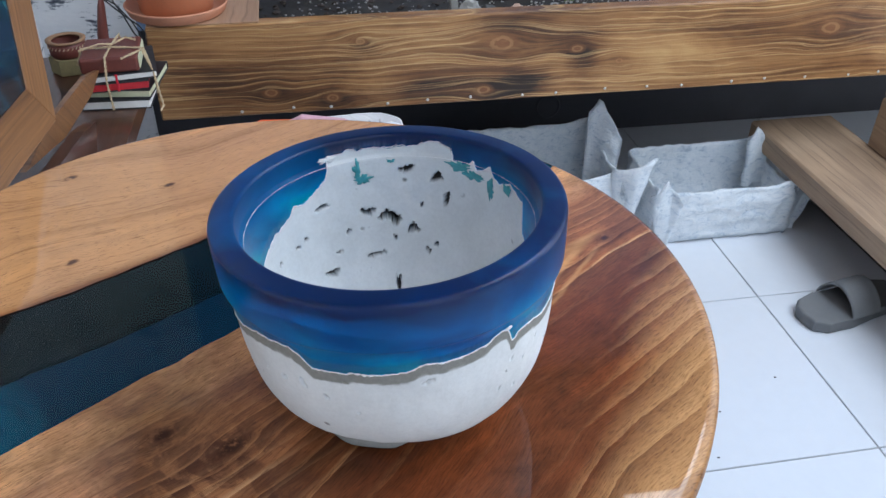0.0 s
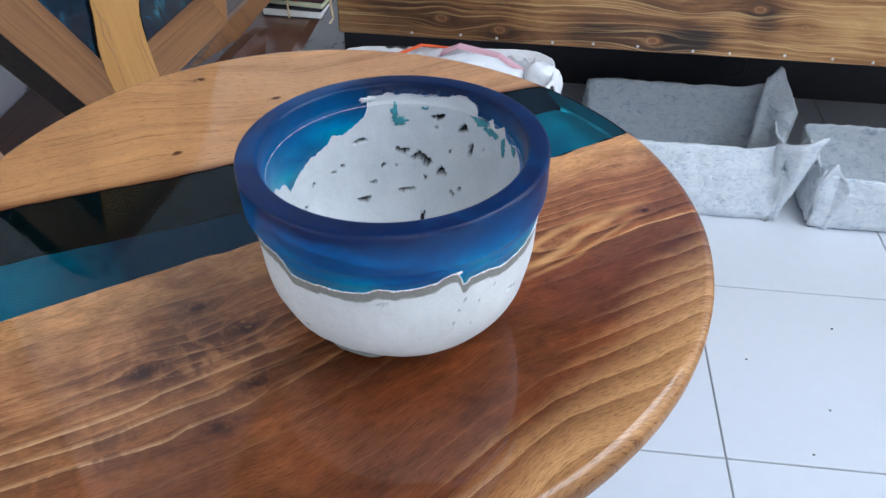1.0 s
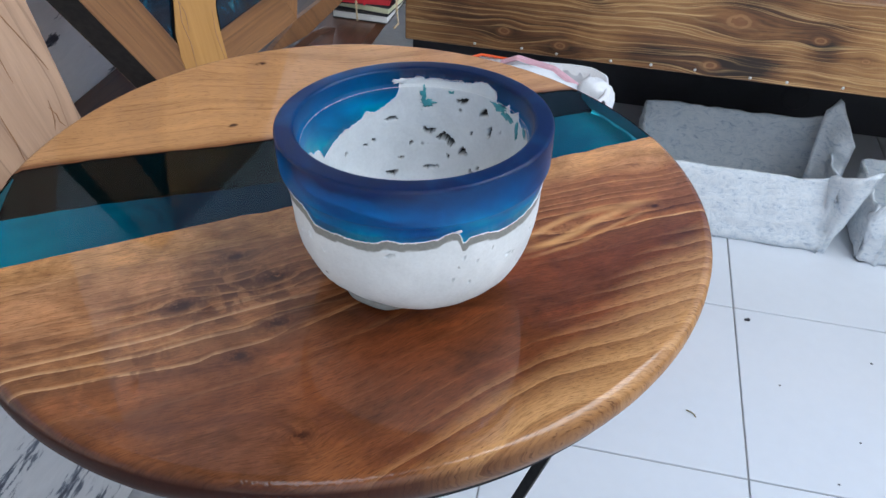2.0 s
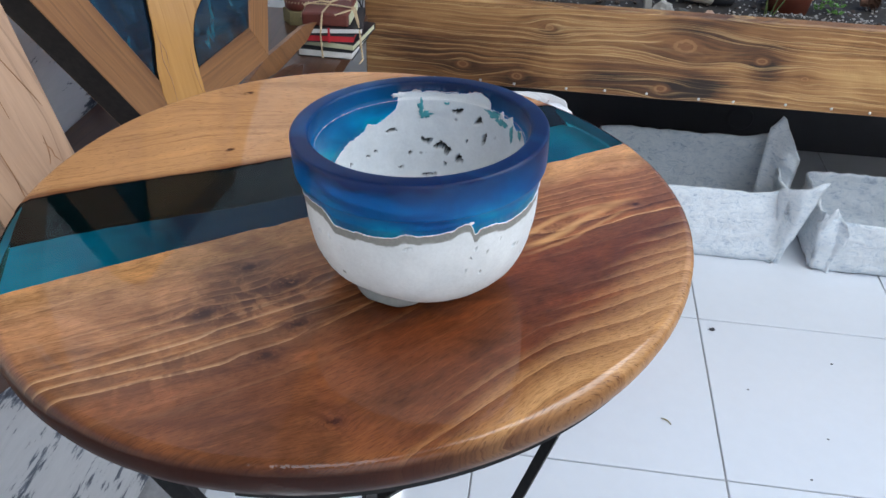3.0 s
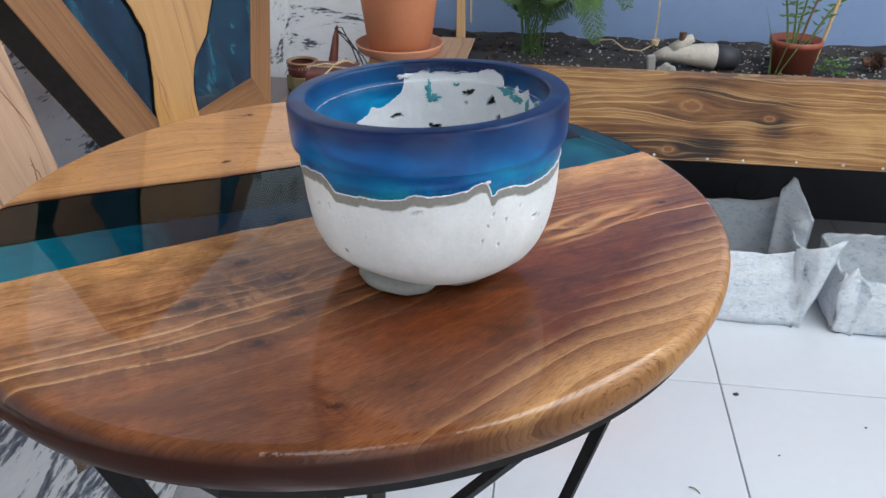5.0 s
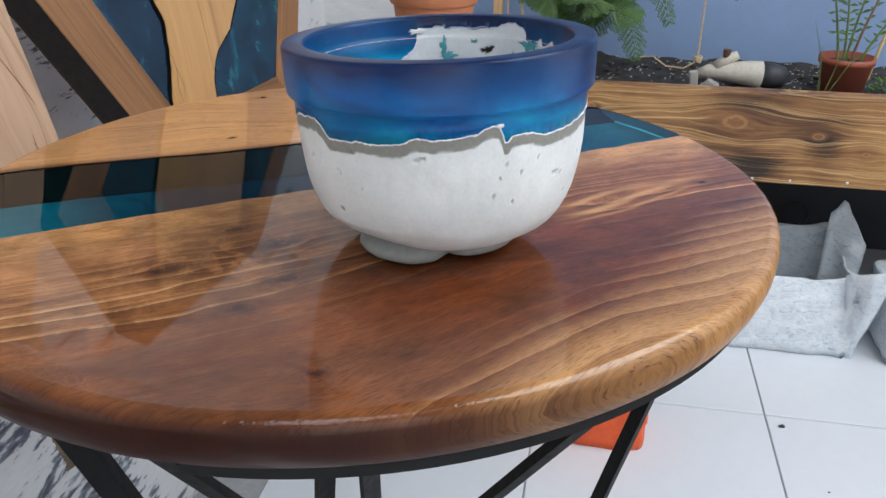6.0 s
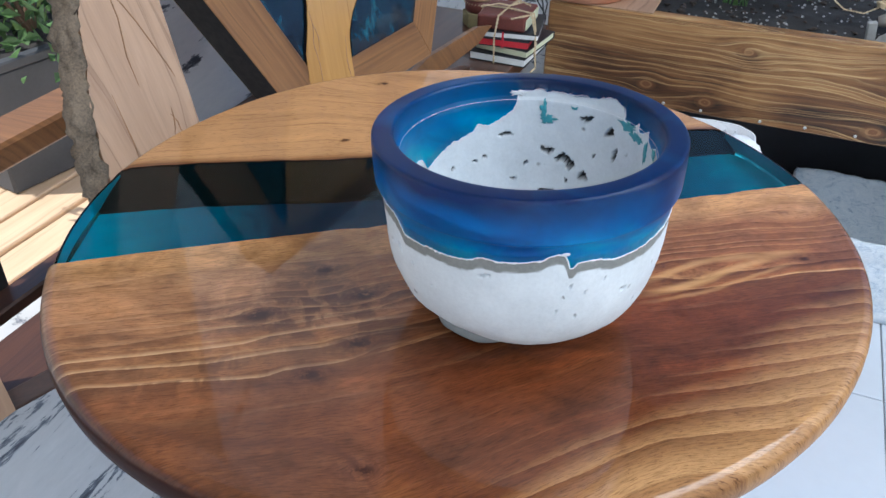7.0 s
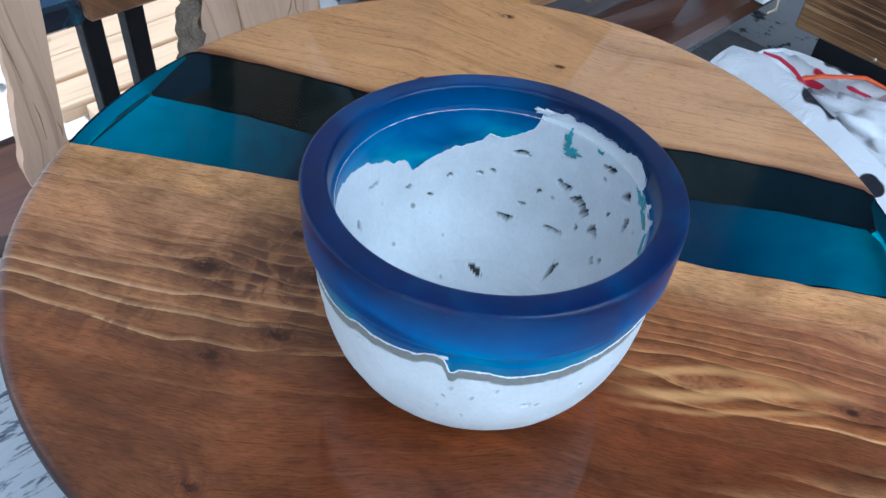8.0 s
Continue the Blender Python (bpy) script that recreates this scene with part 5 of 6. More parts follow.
live_slab("leaning_slab", "pale sawn slab with bark on its live edge, leaning on the window", leaning((-0.347, 0.10, 0.75), 6, 22), [(-0.27, -0.12), (-0.1, -0.115), (0.0, -0.1), (0.05, -0.085), (0.14, -0.047), (0.4, -0.03)], [(-0.27, 0.0), (0.0, 0.022), (0.14, 0.043), (0.4, 0.06)], -0.262, 0.40, 0.03, True, (((-0.012, 0.135), (-0.004, 0.118), (0.002, 0.101), (0.008, 0.078), (0.014, 0.055), (0.017, 0.04)), ((-0.006, 0.20), (-0.012, 0.16), (-0.016, 0.11), (-0.026, 0.075), (-0.028, 0.046)), ((-0.016, -0.012), (-0.010, -0.004), (-0.006, 0.006), (-0.004, 0.016)), ((-0.001, -0.016), (-0.005, -0.008), (-0.004, 0.0), (-0.008, 0.010)), ((-0.06, 0.05), (-0.062, 0.0), (-0.07, -0.05))))
live_slab("small_slab", "narrow weathered live-edge slab standing on the bench", leaning((-0.45, -0.15, 0.6), 6, 10), [(-0.05, -0.005), (0.0, -0.012), (0.1, 0.006), (0.3, 0.03)], [(-0.05, 0.034), (0.03, 0.036), (0.16, 0.054), (0.3, 0.06)], -0.093, 0.32, 0.025, False, (((0.010, 0.16), (0.014, 0.12), (0.016, 0.09)), ((0.018, 0.07), (0.0195, 0.056), (0.018, 0.03)), ((0.032, 0.045), (0.034, 0.037), (0.033, 0.028))))

# ---------------------------------------------------------------- felt grow bags on the floor
def grow_bag(name, label, x0, x1, y0, y1, h_front, h_back, h_left, h_right, peaks, lean_front, seed):
    """An open felt bag: a soft rectangle, walls that sag, corners folded into upright flaps."""
    ob = thing(name, label, "grow bag", group="felt grow bags")
    cx, cy = (x0 + x1) / 2, (y0 + y1) / 2
    n_side = 34
    loop = []
    for (ax, ay), (bx, by), hh in (((x0, y0), (x1, y0), h_front), ((x1, y0), (x1, y1), h_right), ((x1, y1), (x0, y1), h_back), ((x0, y1), (x0, y0), h_left)):
        for k in range(n_side):
            loop.append((ax + (bx - ax) * k / n_side, ay + (by - ay) * k / n_side, hh))
    n = len(loop)

    def top(i):
        h = sum(loop[(i + d) % n][2] for d in range(-2, 3)) / 5
        for idx, amount in peaks:
            d = min((i - idx * n_side) % n, (idx * n_side - i) % n)
            h += amount * max(0, 1 - d / 4.5)
        return h * (1 + 0.03 * noise.noise(Vector((i * 0.35, seed, 0))))

    def spot(i, f, off):
        x, y, _ = loop[i]
        out = Vector((x - cx, y - cy)).normalized()
        near = min(i % n_side, n_side - i % n_side) / n_side
        k = i // n_side
        nrm = Vector(((0, -1), (1, 0), (0, 1), (-1, 0))[k])
        bulge = 0.006 * math.sin(math.pi * f) * min(1, near * 5) + 0.007 * noise.fractal(Vector((x * 26, y * 26 + seed, f * 5)), 0.9, 2.1, 5)
        tilt = lean_front * f * (1 if k == 0 else 0.2)
        p = Vector((x, y)) + nrm * (bulge + off) + Vector((0, tilt))
        r_ = 0.008 * max(0, 1 - f * 12)
        p -= nrm * r_
        return (p.x, p.y, 0.001 + top(i) * f)

    bm = bmesh.new()
    levels = 18
    outer = [[bm.verts.new(spot(i, f / levels, 0)) for i in range(n)] for f in range(levels + 1)]
    inner = [[bm.verts.new(spot(i, max(0.03, f / levels), -0.005)) for i in range(n)] for f in range(levels, -1, -1)]
    rings = outer + inner
    for p, q in zip(rings, rings[1:]):
        for i in range(n):
            j = (i + 1) % n
            bm.faces.new((p[i], p[j], q[j], q[i]))
    bm.faces.new(rings[0][::-1])
    bm.faces.new(rings[-1])
    part("bag_wall", bm, M_FELT, ob, smooth=True)
    return ob


bag_a = grow_bag("grow_bag", "empty open grow bag of whitish grey felt", 0.31, 0.752, 1.112, 1.40, 0.165, 0.19, 0.18, 0.17, [(1, 0.01), (2, 0.02)], 0.05, 1)
bag_b = grow_bag("grow_bag", "empty low grow bag of grey felt, flaps standing up", 0.83, 1.19, 1.10, 1.30, 0.135, 0.165, 0.15, 0.12, [(2, 0.03), (1, 0.02), (0, 0.015)], 0.01, 4)

def ear(parent, m, h, w0, w1, seed, peak=0.5, mid=0.4):
    """A folded corner of felt that stands up: w0 wide at its foot, w1 above, with a torn, peaked top."""
    bm_ = bmesh.new()
    rows_ = []
    for k in range(13):
        f = k / 12
        wide = w0 + (w1 - w0) * f
        row = []
        for s in (i / 8 for i in range(9)):
            rise = h * f * (1 - peak * abs(s - mid) * f) * (1 + 0.05 * f * noise.noise(Vector((s * 5, seed, 1))))
            row.append(Vector((wide * (s - 0.3) + 0.004 * noise.noise(Vector((f * 3, s * 2, seed))), 0.020 * math.sin(4.5 * s + seed) * (0.4 + 0.6 * f) + 0.010 * noise.fractal(Vector((s * 3, f * 4, seed)), 1, 2, 3), rise)))
        rows_.append(row)
    for off in (0.0, 0.006):
        vs_ = [[bm_.verts.new(p + Vector((0, off, 0))) for p in r_] for r_ in rows_]
        for p, q in zip(vs_, vs_[1:]):
            for i in range(8):
                bm_.faces.new((p[i], p[i + 1], q[i + 1], q[i]) if off == 0 else (p[i + 1], p[i], q[i], q[i + 1]))
        if off == 0:
            first = vs_
    for p, q in zip(range(12), range(1, 13)):
        for i in (0, 8):
            bm_.faces.new((first[p][i], first[q][i], vs_[q][i], vs_[p][i]))
    for i in range(8):
        bm_.faces.new((first[12][i], first[12][i + 1], vs_[12][i + 1], vs_[12][i]))
    bmesh.ops.transform(bm_, matrix=m, verts=bm_.verts)
    part("folded_ear", bm_, M_FELT, parent, "folded felt corner", True)


ear(bag_a, pose(0.735, 1.29, 0.06, 0, 0, -15), 0.245, 0.08, 0.085, 1, 0.55, 0.3)
ear(bag_a, pose(0.752, 1.125, 0.001, 0, 0, -8), 0.235, 0.018, 0.10, 2, 0.22, 0.9)
ear(bag_b, pose(0.838, 1.12, 0.001, 0, 0, -10), 0.175, 0.03, 0.05, 3, 0.5, 0.6)
ear(bag_b, pose(0.862, 1.105, 0.001, 0, 4, 10), 0.15, 0.03, 0.035, 8, 0.5, 0.3)
ear(bag_b, pose(1.15, 1.25, 0.06, 0, -6, -10), 0.17, 0.06, 0.06, 4)
ear(bag_b, pose(1.195, 1.12, 0.001, 0, 8, -5), 0.185, 0.03, 0.06, 5)

# ---------------------------------------------------------------- wooden steps at the side
steps_ob = thing("wooden_steps", "worn pale wooden steps beside the planter", "steps")
part("tread", box((1.172, -0.6, 0.142), (1.40, 1.34, 0.2), 0.006), M_STEP, steps_ob)
part("riser", box((1.385, -0.6, 0.202), (1.41, 1.16, 0.33), 0.004), M_STEP, steps_ob)
part("riser", box((1.387, -0.6, 0.334), (1.41, 1.16, 0.40), 0.004), M_STEP, steps_ob)
# black board in place of the shade under the tread
part("riser", box((1.335, -0.6, 0.0), (1.36, 1.33, 0.144), 0.003), M_BLACK, steps_ob, "black board standing in for shade under the tread")


# ---------------------------------------------------------------- in and on the planter
POT_M = pose(-0.205, 1.262, PZ1 + 0.004)
M_SAUCER = plain("pale_terracotta", (0.60, 0.27, 0.16), 0.7, vary=0.1)
shelf = box((P0 + 0.002, 1.182, PZ1 + 0.0005), (-0.045, 1.41, PZ1 + 0.0035), 0.001)
single("shelf_board", shelf, M_PALE, "thin pale board laid over the planter's corner", "board")
saucer = lathe([(0, 0.0), (0.088, 0.0), (0.094, 0.004), (0.1, 0.018), (0.1015, 0.021), (0.099, 0.0225), (0.095, 0.019), (0.087, 0.0075), (0, 0.0065)], 72)
ob = single("saucer", saucer, M_SAUCER, "round terracotta saucer under the flower pot", "saucer", smooth=True)
ob.matrix_world = POT_M
pot = thing("flower_pot", "large terracotta flower pot in its saucer on the planter's corner", "flower pot", POT_M @ pose(0, 0, 0.0068))
part("pot_body", lathe([(0, 0), (0.068, 0), (0.071, 0.003), (0.0885, 0.128), (0.0885, 0.13), (0.083, 0.13), (0.066, 0.008), (0, 0.007)], 72), M_TERRA, pot, smooth=True)
part("pot_rim", lathe([(0.0835, 0.1295), (0.0935, 0.1295), (0.096, 0.132), (0.098, 0.166), (0.096, 0.169), (0.090, 0.169), (0.0875, 0.166), (0.0835, 0.132)], 72), M_TERRA, pot, smooth=True)
part("pot_soil", lathe([(0, 0.15), (0.05, 0.152), (0.0865, 0.148)], 40), M_SOIL, pot)

stake = thing("wooden_stake", "pale square wooden stake with a twisted cord tied to it", "stake", pose(-0.083, 1.43, 0.50))
part("stake_post", box((-0.011, -0.009, 0), (0.011, 0.009, 0.36), 0.002), wood("stake_wood", (0.62, 0.42, 0.22), (0.40, 0.24, 0.11), "Z", 0.6), stake)
M_CORD = plain("jute_cord", (0.52, 0.40, 0.25), 0.9, vary=0.3, scale=300, bumpy=0.5)


def cord(points, radius, twist=26.0, strands=2):
    """A laid cord: strands wound round one another."""
    pts = [Vector(p) for p in points]
    fine = []
    for a, b in zip(pts, pts[1:]):
        k = max(2, int((b - a).length / 0.006))
        fine += [a.lerp(b, i / k) for i in range(k)]
    fine.append(pts[-1])
    bm = bmesh.new()
    for s in range(strands):
        line, run = [], 0.0
        for i, p in enumerate(fine):
            d = (fine[min(i + 1, len(fine) - 1)] - fine[max(i - 1, 0)]).normalized()
            side = d.cross(Vector((0.3, 0.9, 0.2))).normalized()
            up = side.cross(d)
            run += (p - fine[i - 1]).length if i else 0
            a = run / radius * 0.9 + 2 * math.pi * s / strands
            line.append(p + radius * 0.55 * (math.cos(a) * side + math.sin(a) * up))
        tube(line, radius * 0.6, 5, bm)
    return bm


part("stake_cord", cord([(0.02, -0.012, 0.36), (0.024, -0.014, 0.22), (0.026, -0.012, 0.11)], 0.0028), M_CORD, stake, "twisted jute cord")
part("tassel", cord([(0.05, -0.012, 0.36), (0.047, -0.015, 0.27), (0.052, -0.013, 0.20), (0.06, -0.012, 0.165)], 0.0035, strands=3), M_CORD, stake, "frayed jute end")

rope = thing("hanging_rope", "thin pale rope hanging down to a knot in the soil", "rope", pose(0.387, 1.44, 0.525))
part("rope_line", cord([(0, 0, 0.05), (0.0, 0, 0.2), (0.004, 0, 0.9), (0.006, 0, 1.9)], 0.0028), M_CORD, rope)
bm = bmesh.new()
for k in range(3):
    tube([(0.007 * math.cos(a) * (1 + 0.2 * k), 0.006 * math.sin(a), 0.046 + 0.004 * k + 0.002 * math.sin(2 * a)) for a in (2 * math.pi * i / 12 for i in range(13))], 0.0026, 6, bm)
part("knot", bm, M_CORD, rope)
part("rope_tail", cord([(0, 0, 0.046), (-0.03, -0.01, 0.03), (-0.07, -0.005, 0.032), (-0.10, 0.01, 0.05), (-0.13, 0.02, 0.045)], 0.002), M_CORD, rope)

M_STONE = plain("grey_stone", (0.34, 0.33, 0.31), 0.85, vary=0.25, scale=60, bumpy=0.6)
M_PINK = plain("pinkish_stone", (0.52, 0.36, 0.28), 0.85, vary=0.2, scale=60, bumpy=0.5)
M_DARKSTONE = plain("dark_stone", (0.10, 0.10, 0.10), 0.8, vary=0.4, scale=50, bumpy=0.6)
for i, (x, y, z, r, sq, m, lab) in enumerate([
        (0.405, 1.30, 0.535, 0.024, (1.1, 0.8, 1.0), M_STONE, "rough light grey stone on the soil"),
        (0.450, 1.295, 0.531, 0.020, (1.2, 0.8, 0.95), M_DARKSTONE, "rough dark grey stone on the soil"),
        (0.515, 1.275, 0.530, 0.023, (1.2, 0.8, 0.9), M_PINK, "pinkish angular stone on the soil"),
        (0.478, 1.265, 0.521, 0.012, (1.2, 1.0, 0.8), M_STONE, "small grey stone beside larger ones"),
        (0.60, 1.31, 0.522, 0.015, (1.3, 1.0, 0.6), M_DARKSTONE, "small dark stone on the soil"),
        (0.30, 1.33, 0.522, 0.016, (1.3, 1.0, 0.7), M_DARKSTONE, "small dark stone on the soil")]):
    ob = single("stone", rough_ball(r, sq, i + 2, 3, 0.5, 1.1), m, lab, "stone", "stones in the planter")
    ob.location = (x, y, z)
ob = single("slate_stick", box((-0.009, -0.006, -0.03), (0.009, 0.006, 0.05), 0.002), M_STONE, "flat grey slate marker stuck in the soil", "slate")
ob.matrix_world = pose(0.372, 1.305, 0.53, 4, -8, 10)
M_DRIFT = plain("bleached_driftwood", (0.50, 0.46, 0.40), 0.85, vary=0.25, scale=50, bumpy=0.6)
drift = thing("driftwood", "bleached driftwood stump with a black charred end", "driftwood", pose(0.475, 1.44, 0.545, 0, 0, 4))
part("wood_body", tube([(-0.085, 0.0, -0.004), (-0.06, 0, 0.004), (-0.02, 0, 0.004), (0.03, 0, 0.002), (0.058, 0, 0.0)], [0.011, 0.017, 0.022, 0.029, 0.031], 14), M_DRIFT, drift, smooth=True)
part("charred_end", tube([(0.0585, 0, 0.0), (0.085, 0, -0.002), (0.11, 0, -0.005), (0.116, 0, -0.006)], [0.0305, 0.029, 0.024, 0.012], 14), M_BLUE_BLACK, drift, "black charred end", True)
part("branch_stub", tube([(-0.045, 0, 0.012), (-0.02, 0.002, 0.032), (0.002, 0.002, 0.044)], [0.016, 0.013, 0.010], 10), M_DRIFT, drift, smooth=True)
part("branch_tip", tube([(-0.025, 0, 0.036), (-0.024, 0.0, 0.056)], [0.008, 0.009], 10), plain("dark_twig", (0.10, 0.05, 0.03), 0.8), drift, "dark brown tip")

# crumbs of perlite and bark over the soil
bm = bmesh.new()
rnd = random.Random(5)
for k in range(2800):
    x = rnd.uniform(0.0, 1.5) if k % 3 else rnd.uniform(0.55, 1.3)
    y = rnd.uniform(1.216, 1.7) if k % 2 else rnd.uniform(1.216, 1.4)
    r = rnd.uniform(0.0012, 0.0035)
    made = bmesh.ops.create_icosphere(bm, subdivisions=1, radius=r)["verts"]
    dz = 0.515 + 0.012 * noise.fractal(Vector(((x - P0 - 0.035) / (P1 - P0 - 0.04) * nx * 0.21, (y - 1.214) / (BACK - 1.228) * ny * 0.24, 0)), 0.9, 2.1, 5)
    for v in made:
        v.co = Vector((v.co.x * rnd.uniform(0.7, 1.4) + x, v.co.y + y, v.co.z * 0.8 + dz + r * 0.4))
single("soil_crumbs", bm, plain("perlite", (0.32, 0.31, 0.30), 0.9, vary=0.7, scale=30), "whitish perlite crumbs strewn over the soil", "gravel", kind="stuff")
bm = bmesh.new()
for k in range(900):
    x, y, r = rnd.uniform(P0 + 0.05, 2.0), rnd.uniform(1.216, 1.7), rnd.uniform(0.002, 0.008)
    made = bmesh.ops.create_icosphere(bm, subdivisions=1, radius=r)["verts"]
    for v in made:
        v.co = Vector((v.co.x * rnd.uniform(0.6, 1.8) + x, v.co.y * rnd.uniform(0.6, 1.4) + y, v.co.z * 0.7 + 0.518))
single("bark_chips", bm, plain("dark_bark_chips", (0.045, 0.032, 0.026), 0.95, vary=0.6), "dark bark chips mixed into the soil", "bark mulch", kind="stuff")


def leaflet(bm, p, d, side, length, width):
    tip, mid = p + d * length, p + d * length * 0.45
    up = d.cross(side).normalized() * width * 0.25
    q = [bm.verts.new(v) for v in (p, mid + side * width * 0.5 + up, tip, mid - side * width * 0.5 + up)]
    bm.faces.new(q)


def frond(bm, points, size, rnd_, droop=0.3):
    """An arching stem with feathery side shoots, each set with narrow leaflets."""
    pts = [Vector(p) for p in points]
    line = []
    for i in range(len(pts) - 1):
        line += [pts[i].lerp(pts[i + 1], k / 10) for k in range(10)]
    tube(line, [0.0016 * (1 - 0.7 * i / len(line)) for i in range(len(line))], 4, bm)
    n = len(line)
    for i in range(int(n * 0.28), n - 1):
        d = (line[i + 1] - line[i - 1]).normalized()
        side = d.cross(Vector((0.1, -0.7, 0.7))).normalized()
        f = (i - n * 0.28) / (n * 0.72)
        reach = size * math.sin(math.pi * (0.15 + 0.82 * f)) * rnd_.uniform(0.8, 1.15)
        for sgn in (-1, 1):
            way = (side * sgn + d * 0.75 + Vector((0, 0, -droop * rnd_.uniform(0.3, 1)))).normalized()
            k = max(4, int(reach / 0.0055))
            for j in range(1, k + 1):
                q = line[i] + way * reach * j / k
                w2 = way.cross(Vector((0.1, -0.8, 0.6))).normalized()
                ln = 0.0125 * (1 - 0.6 * j / k) * rnd_.uniform(0.8, 1.2)
                for s2 in (-1, 1):
                    leaflet(bm, q, (way * 0.55 + w2 * s2).normalized(), way, ln, 0.0058)


fern = thing("fern", "feathery green fern growing in the planter", "fern", pose(0.09, 1.50, 0.515))
rnd = random.Random(11)
for k in range(20):
    a = radians(-30 + 250 * k / 19 + rnd.uniform(-10, 10))
    reach, high = rnd.uniform(0.10, 0.24), rnd.uniform(0.16, 0.34)
    pts = [(rnd.uniform(-0.03, 0.03), 0, 0), (0.25 * reach * math.cos(a), 0.1 * math.sin(a) * reach, high * 0.6), (0.65 * reach * math.cos(a), -0.3 * reach * abs(math.sin(a)), high), (reach * math.cos(a), -0.5 * reach * abs(math.sin(a)), high * 0.85)]
    bm = bmesh.new()
    frond(bm, pts, 0.055, rnd)
    part("frond", bm, M_LEAF, fern)
for pts in ([(0, 0, 0), (0.08, 0, 0.20), (0.13, -0.02, 0.16), (0.165, -0.03, 0.03)], [(0, 0, 0), (0.12, 0, 0.32), (0.26, 0, 0.34), (0.40, -0.01, 0.17)], [(0, 0, 0), (0.10, 0, 0.28), (0.18, 0, 0.27), (0.235, -0.02, 0.11)]):
    bm = bmesh.new()
    frond(bm, pts, 0.05, rnd, 0.6)
    part("frond", bm, M_LEAF, fern)
part("fern_stems", tube([(-0.02, 0.0, 0), (-0.03, 0, 0.1), (-0.025, 0.0, 0.2)], 0.002, 5), M_LEAF, fern)

M_PLASTIC = plain("brown_red_plastic", (0.33, 0.085, 0.05), 0.5, vary=0.15)
pot2 = thing("small_pot", "small reddish plastic nursery pot with thin green stems", "flower pot", pose(0.715, 1.45, 0.503))
part("pot_body", lathe([(0, 0), (0.044, 0), (0.056, 0.076), (0.060, 0.077), (0.061, 0.092), (0.0575, 0.092), (0.042, 0.004), (0, 0.004)], 40), M_PLASTIC, pot2, smooth=True)
part("pot_soil", lathe([(0, 0.078), (0.055, 0.076)], 24), M_SOIL, pot2)
M_STEM = plain("green_stem", (0.12, 0.17, 0.05), 0.55, vary=0.4)
M_TWIG = plain("woody_stem", (0.22, 0.13, 0.08), 0.7, vary=0.3)
for k, (dx, h, lean_) in enumerate(((-0.02, 0.27, -0.07), (0.0, 0.26, 0.03), (0.012, 0.30, 0.075), (-0.008, 0.22, -0.03), (0.025, 0.2, 0.12))):
    line = [(dx + lean_ * (f ** 1.4), 0.01 * math.sin(f * 3 + k), 0.076 + h * f) for f in (i / 12 for i in range(13))]
    part("stem", tube(line, [0.0032 * (1 - 0.5 * i / 12) for i in range(13)], 6), M_TWIG if k in (2,) else M_STEM, pot2)
    bm = bmesh.new()
    for i in range(3, 13):
        for s in (-1, 1):
            leaflet(bm, Vector(line[i]), Vector((s, rnd.uniform(-0.5, 0.2), rnd.uniform(-0.2, 0.7))).normalized(), Vector((0, 0.5, 0.5)), rnd.uniform(0.012, 0.03), 0.012)
    part("leaves", bm, M_LEAF, pot2)
part("cane", tube([(0.048, -0.01, 0.04), (0.075, -0.012, 0.2), (0.10, -0.012, 0.36)], 0.004, 8), wood("cane_yellow", (0.66, 0.46, 0.22), (0.5, 0.3, 0.12), "Z", 0.5), pot2, "yellow plant cane")
for k, (x0, lx, hh) in enumerate(((0.655, -0.04, 0.17), (0.660, 0.05, 0.15), (0.664, 0.10, 0.14), (0.650, -0.012, 0.12))):
    ob = single("grass_blade", tube([(x0, 1.385, 0.51), (x0 + lx * 0.4, 1.38, 0.51 + hh * 0.6), (x0 + lx, 1.375, 0.51 + hh)], [0.004, 0.0032, 0.0008], 5, flat=0.3), M_STEM, "arching green blade growing from the soil", "plant", "green blades")
weed = thing("seedling", "low bright green seedling in the soil", "plant", pose(0.80, 1.42, 0.51))
M_BRIGHT = plain("bright_green", (0.10, 0.22, 0.05), 0.5, vary=0.4)
for k in range(9):
    bm = bmesh.new()
    a = k * 2.4
    p = Vector((0.025 * math.cos(a), 0.02 * math.sin(a), 0.01 + 0.004 * k))
    for s in range(5):
        leaflet(bm, p, Vector((math.cos(a + s), math.sin(a + s) * 0.6, 0.5)).normalized(), Vector((0, 0.3, 0.6)), 0.016, 0.011)
    part("leaf", bm, M_BRIGHT, weed)
post = thing("painted_stick", "thin stick, yellow above and rusty red below, in the soil", "stick", pose(0.905, 1.26, 0.505))
part("stick_top", tube([(0, 0, 0.061), (0.0, 0.004, 0.25)], 0.0055, 10), bpy.data.materials["cane_yellow"], post)
part("stick_foot", tube([(0, 0, 0), (0, 0, 0.06)], 0.0058, 10), plain("rust_red", (0.20, 0.05, 0.03), 0.7), post, "rusty red foot")
M_CONE = plain("pine_cone", (0.11, 0.055, 0.035), 0.8, vary=0.4)
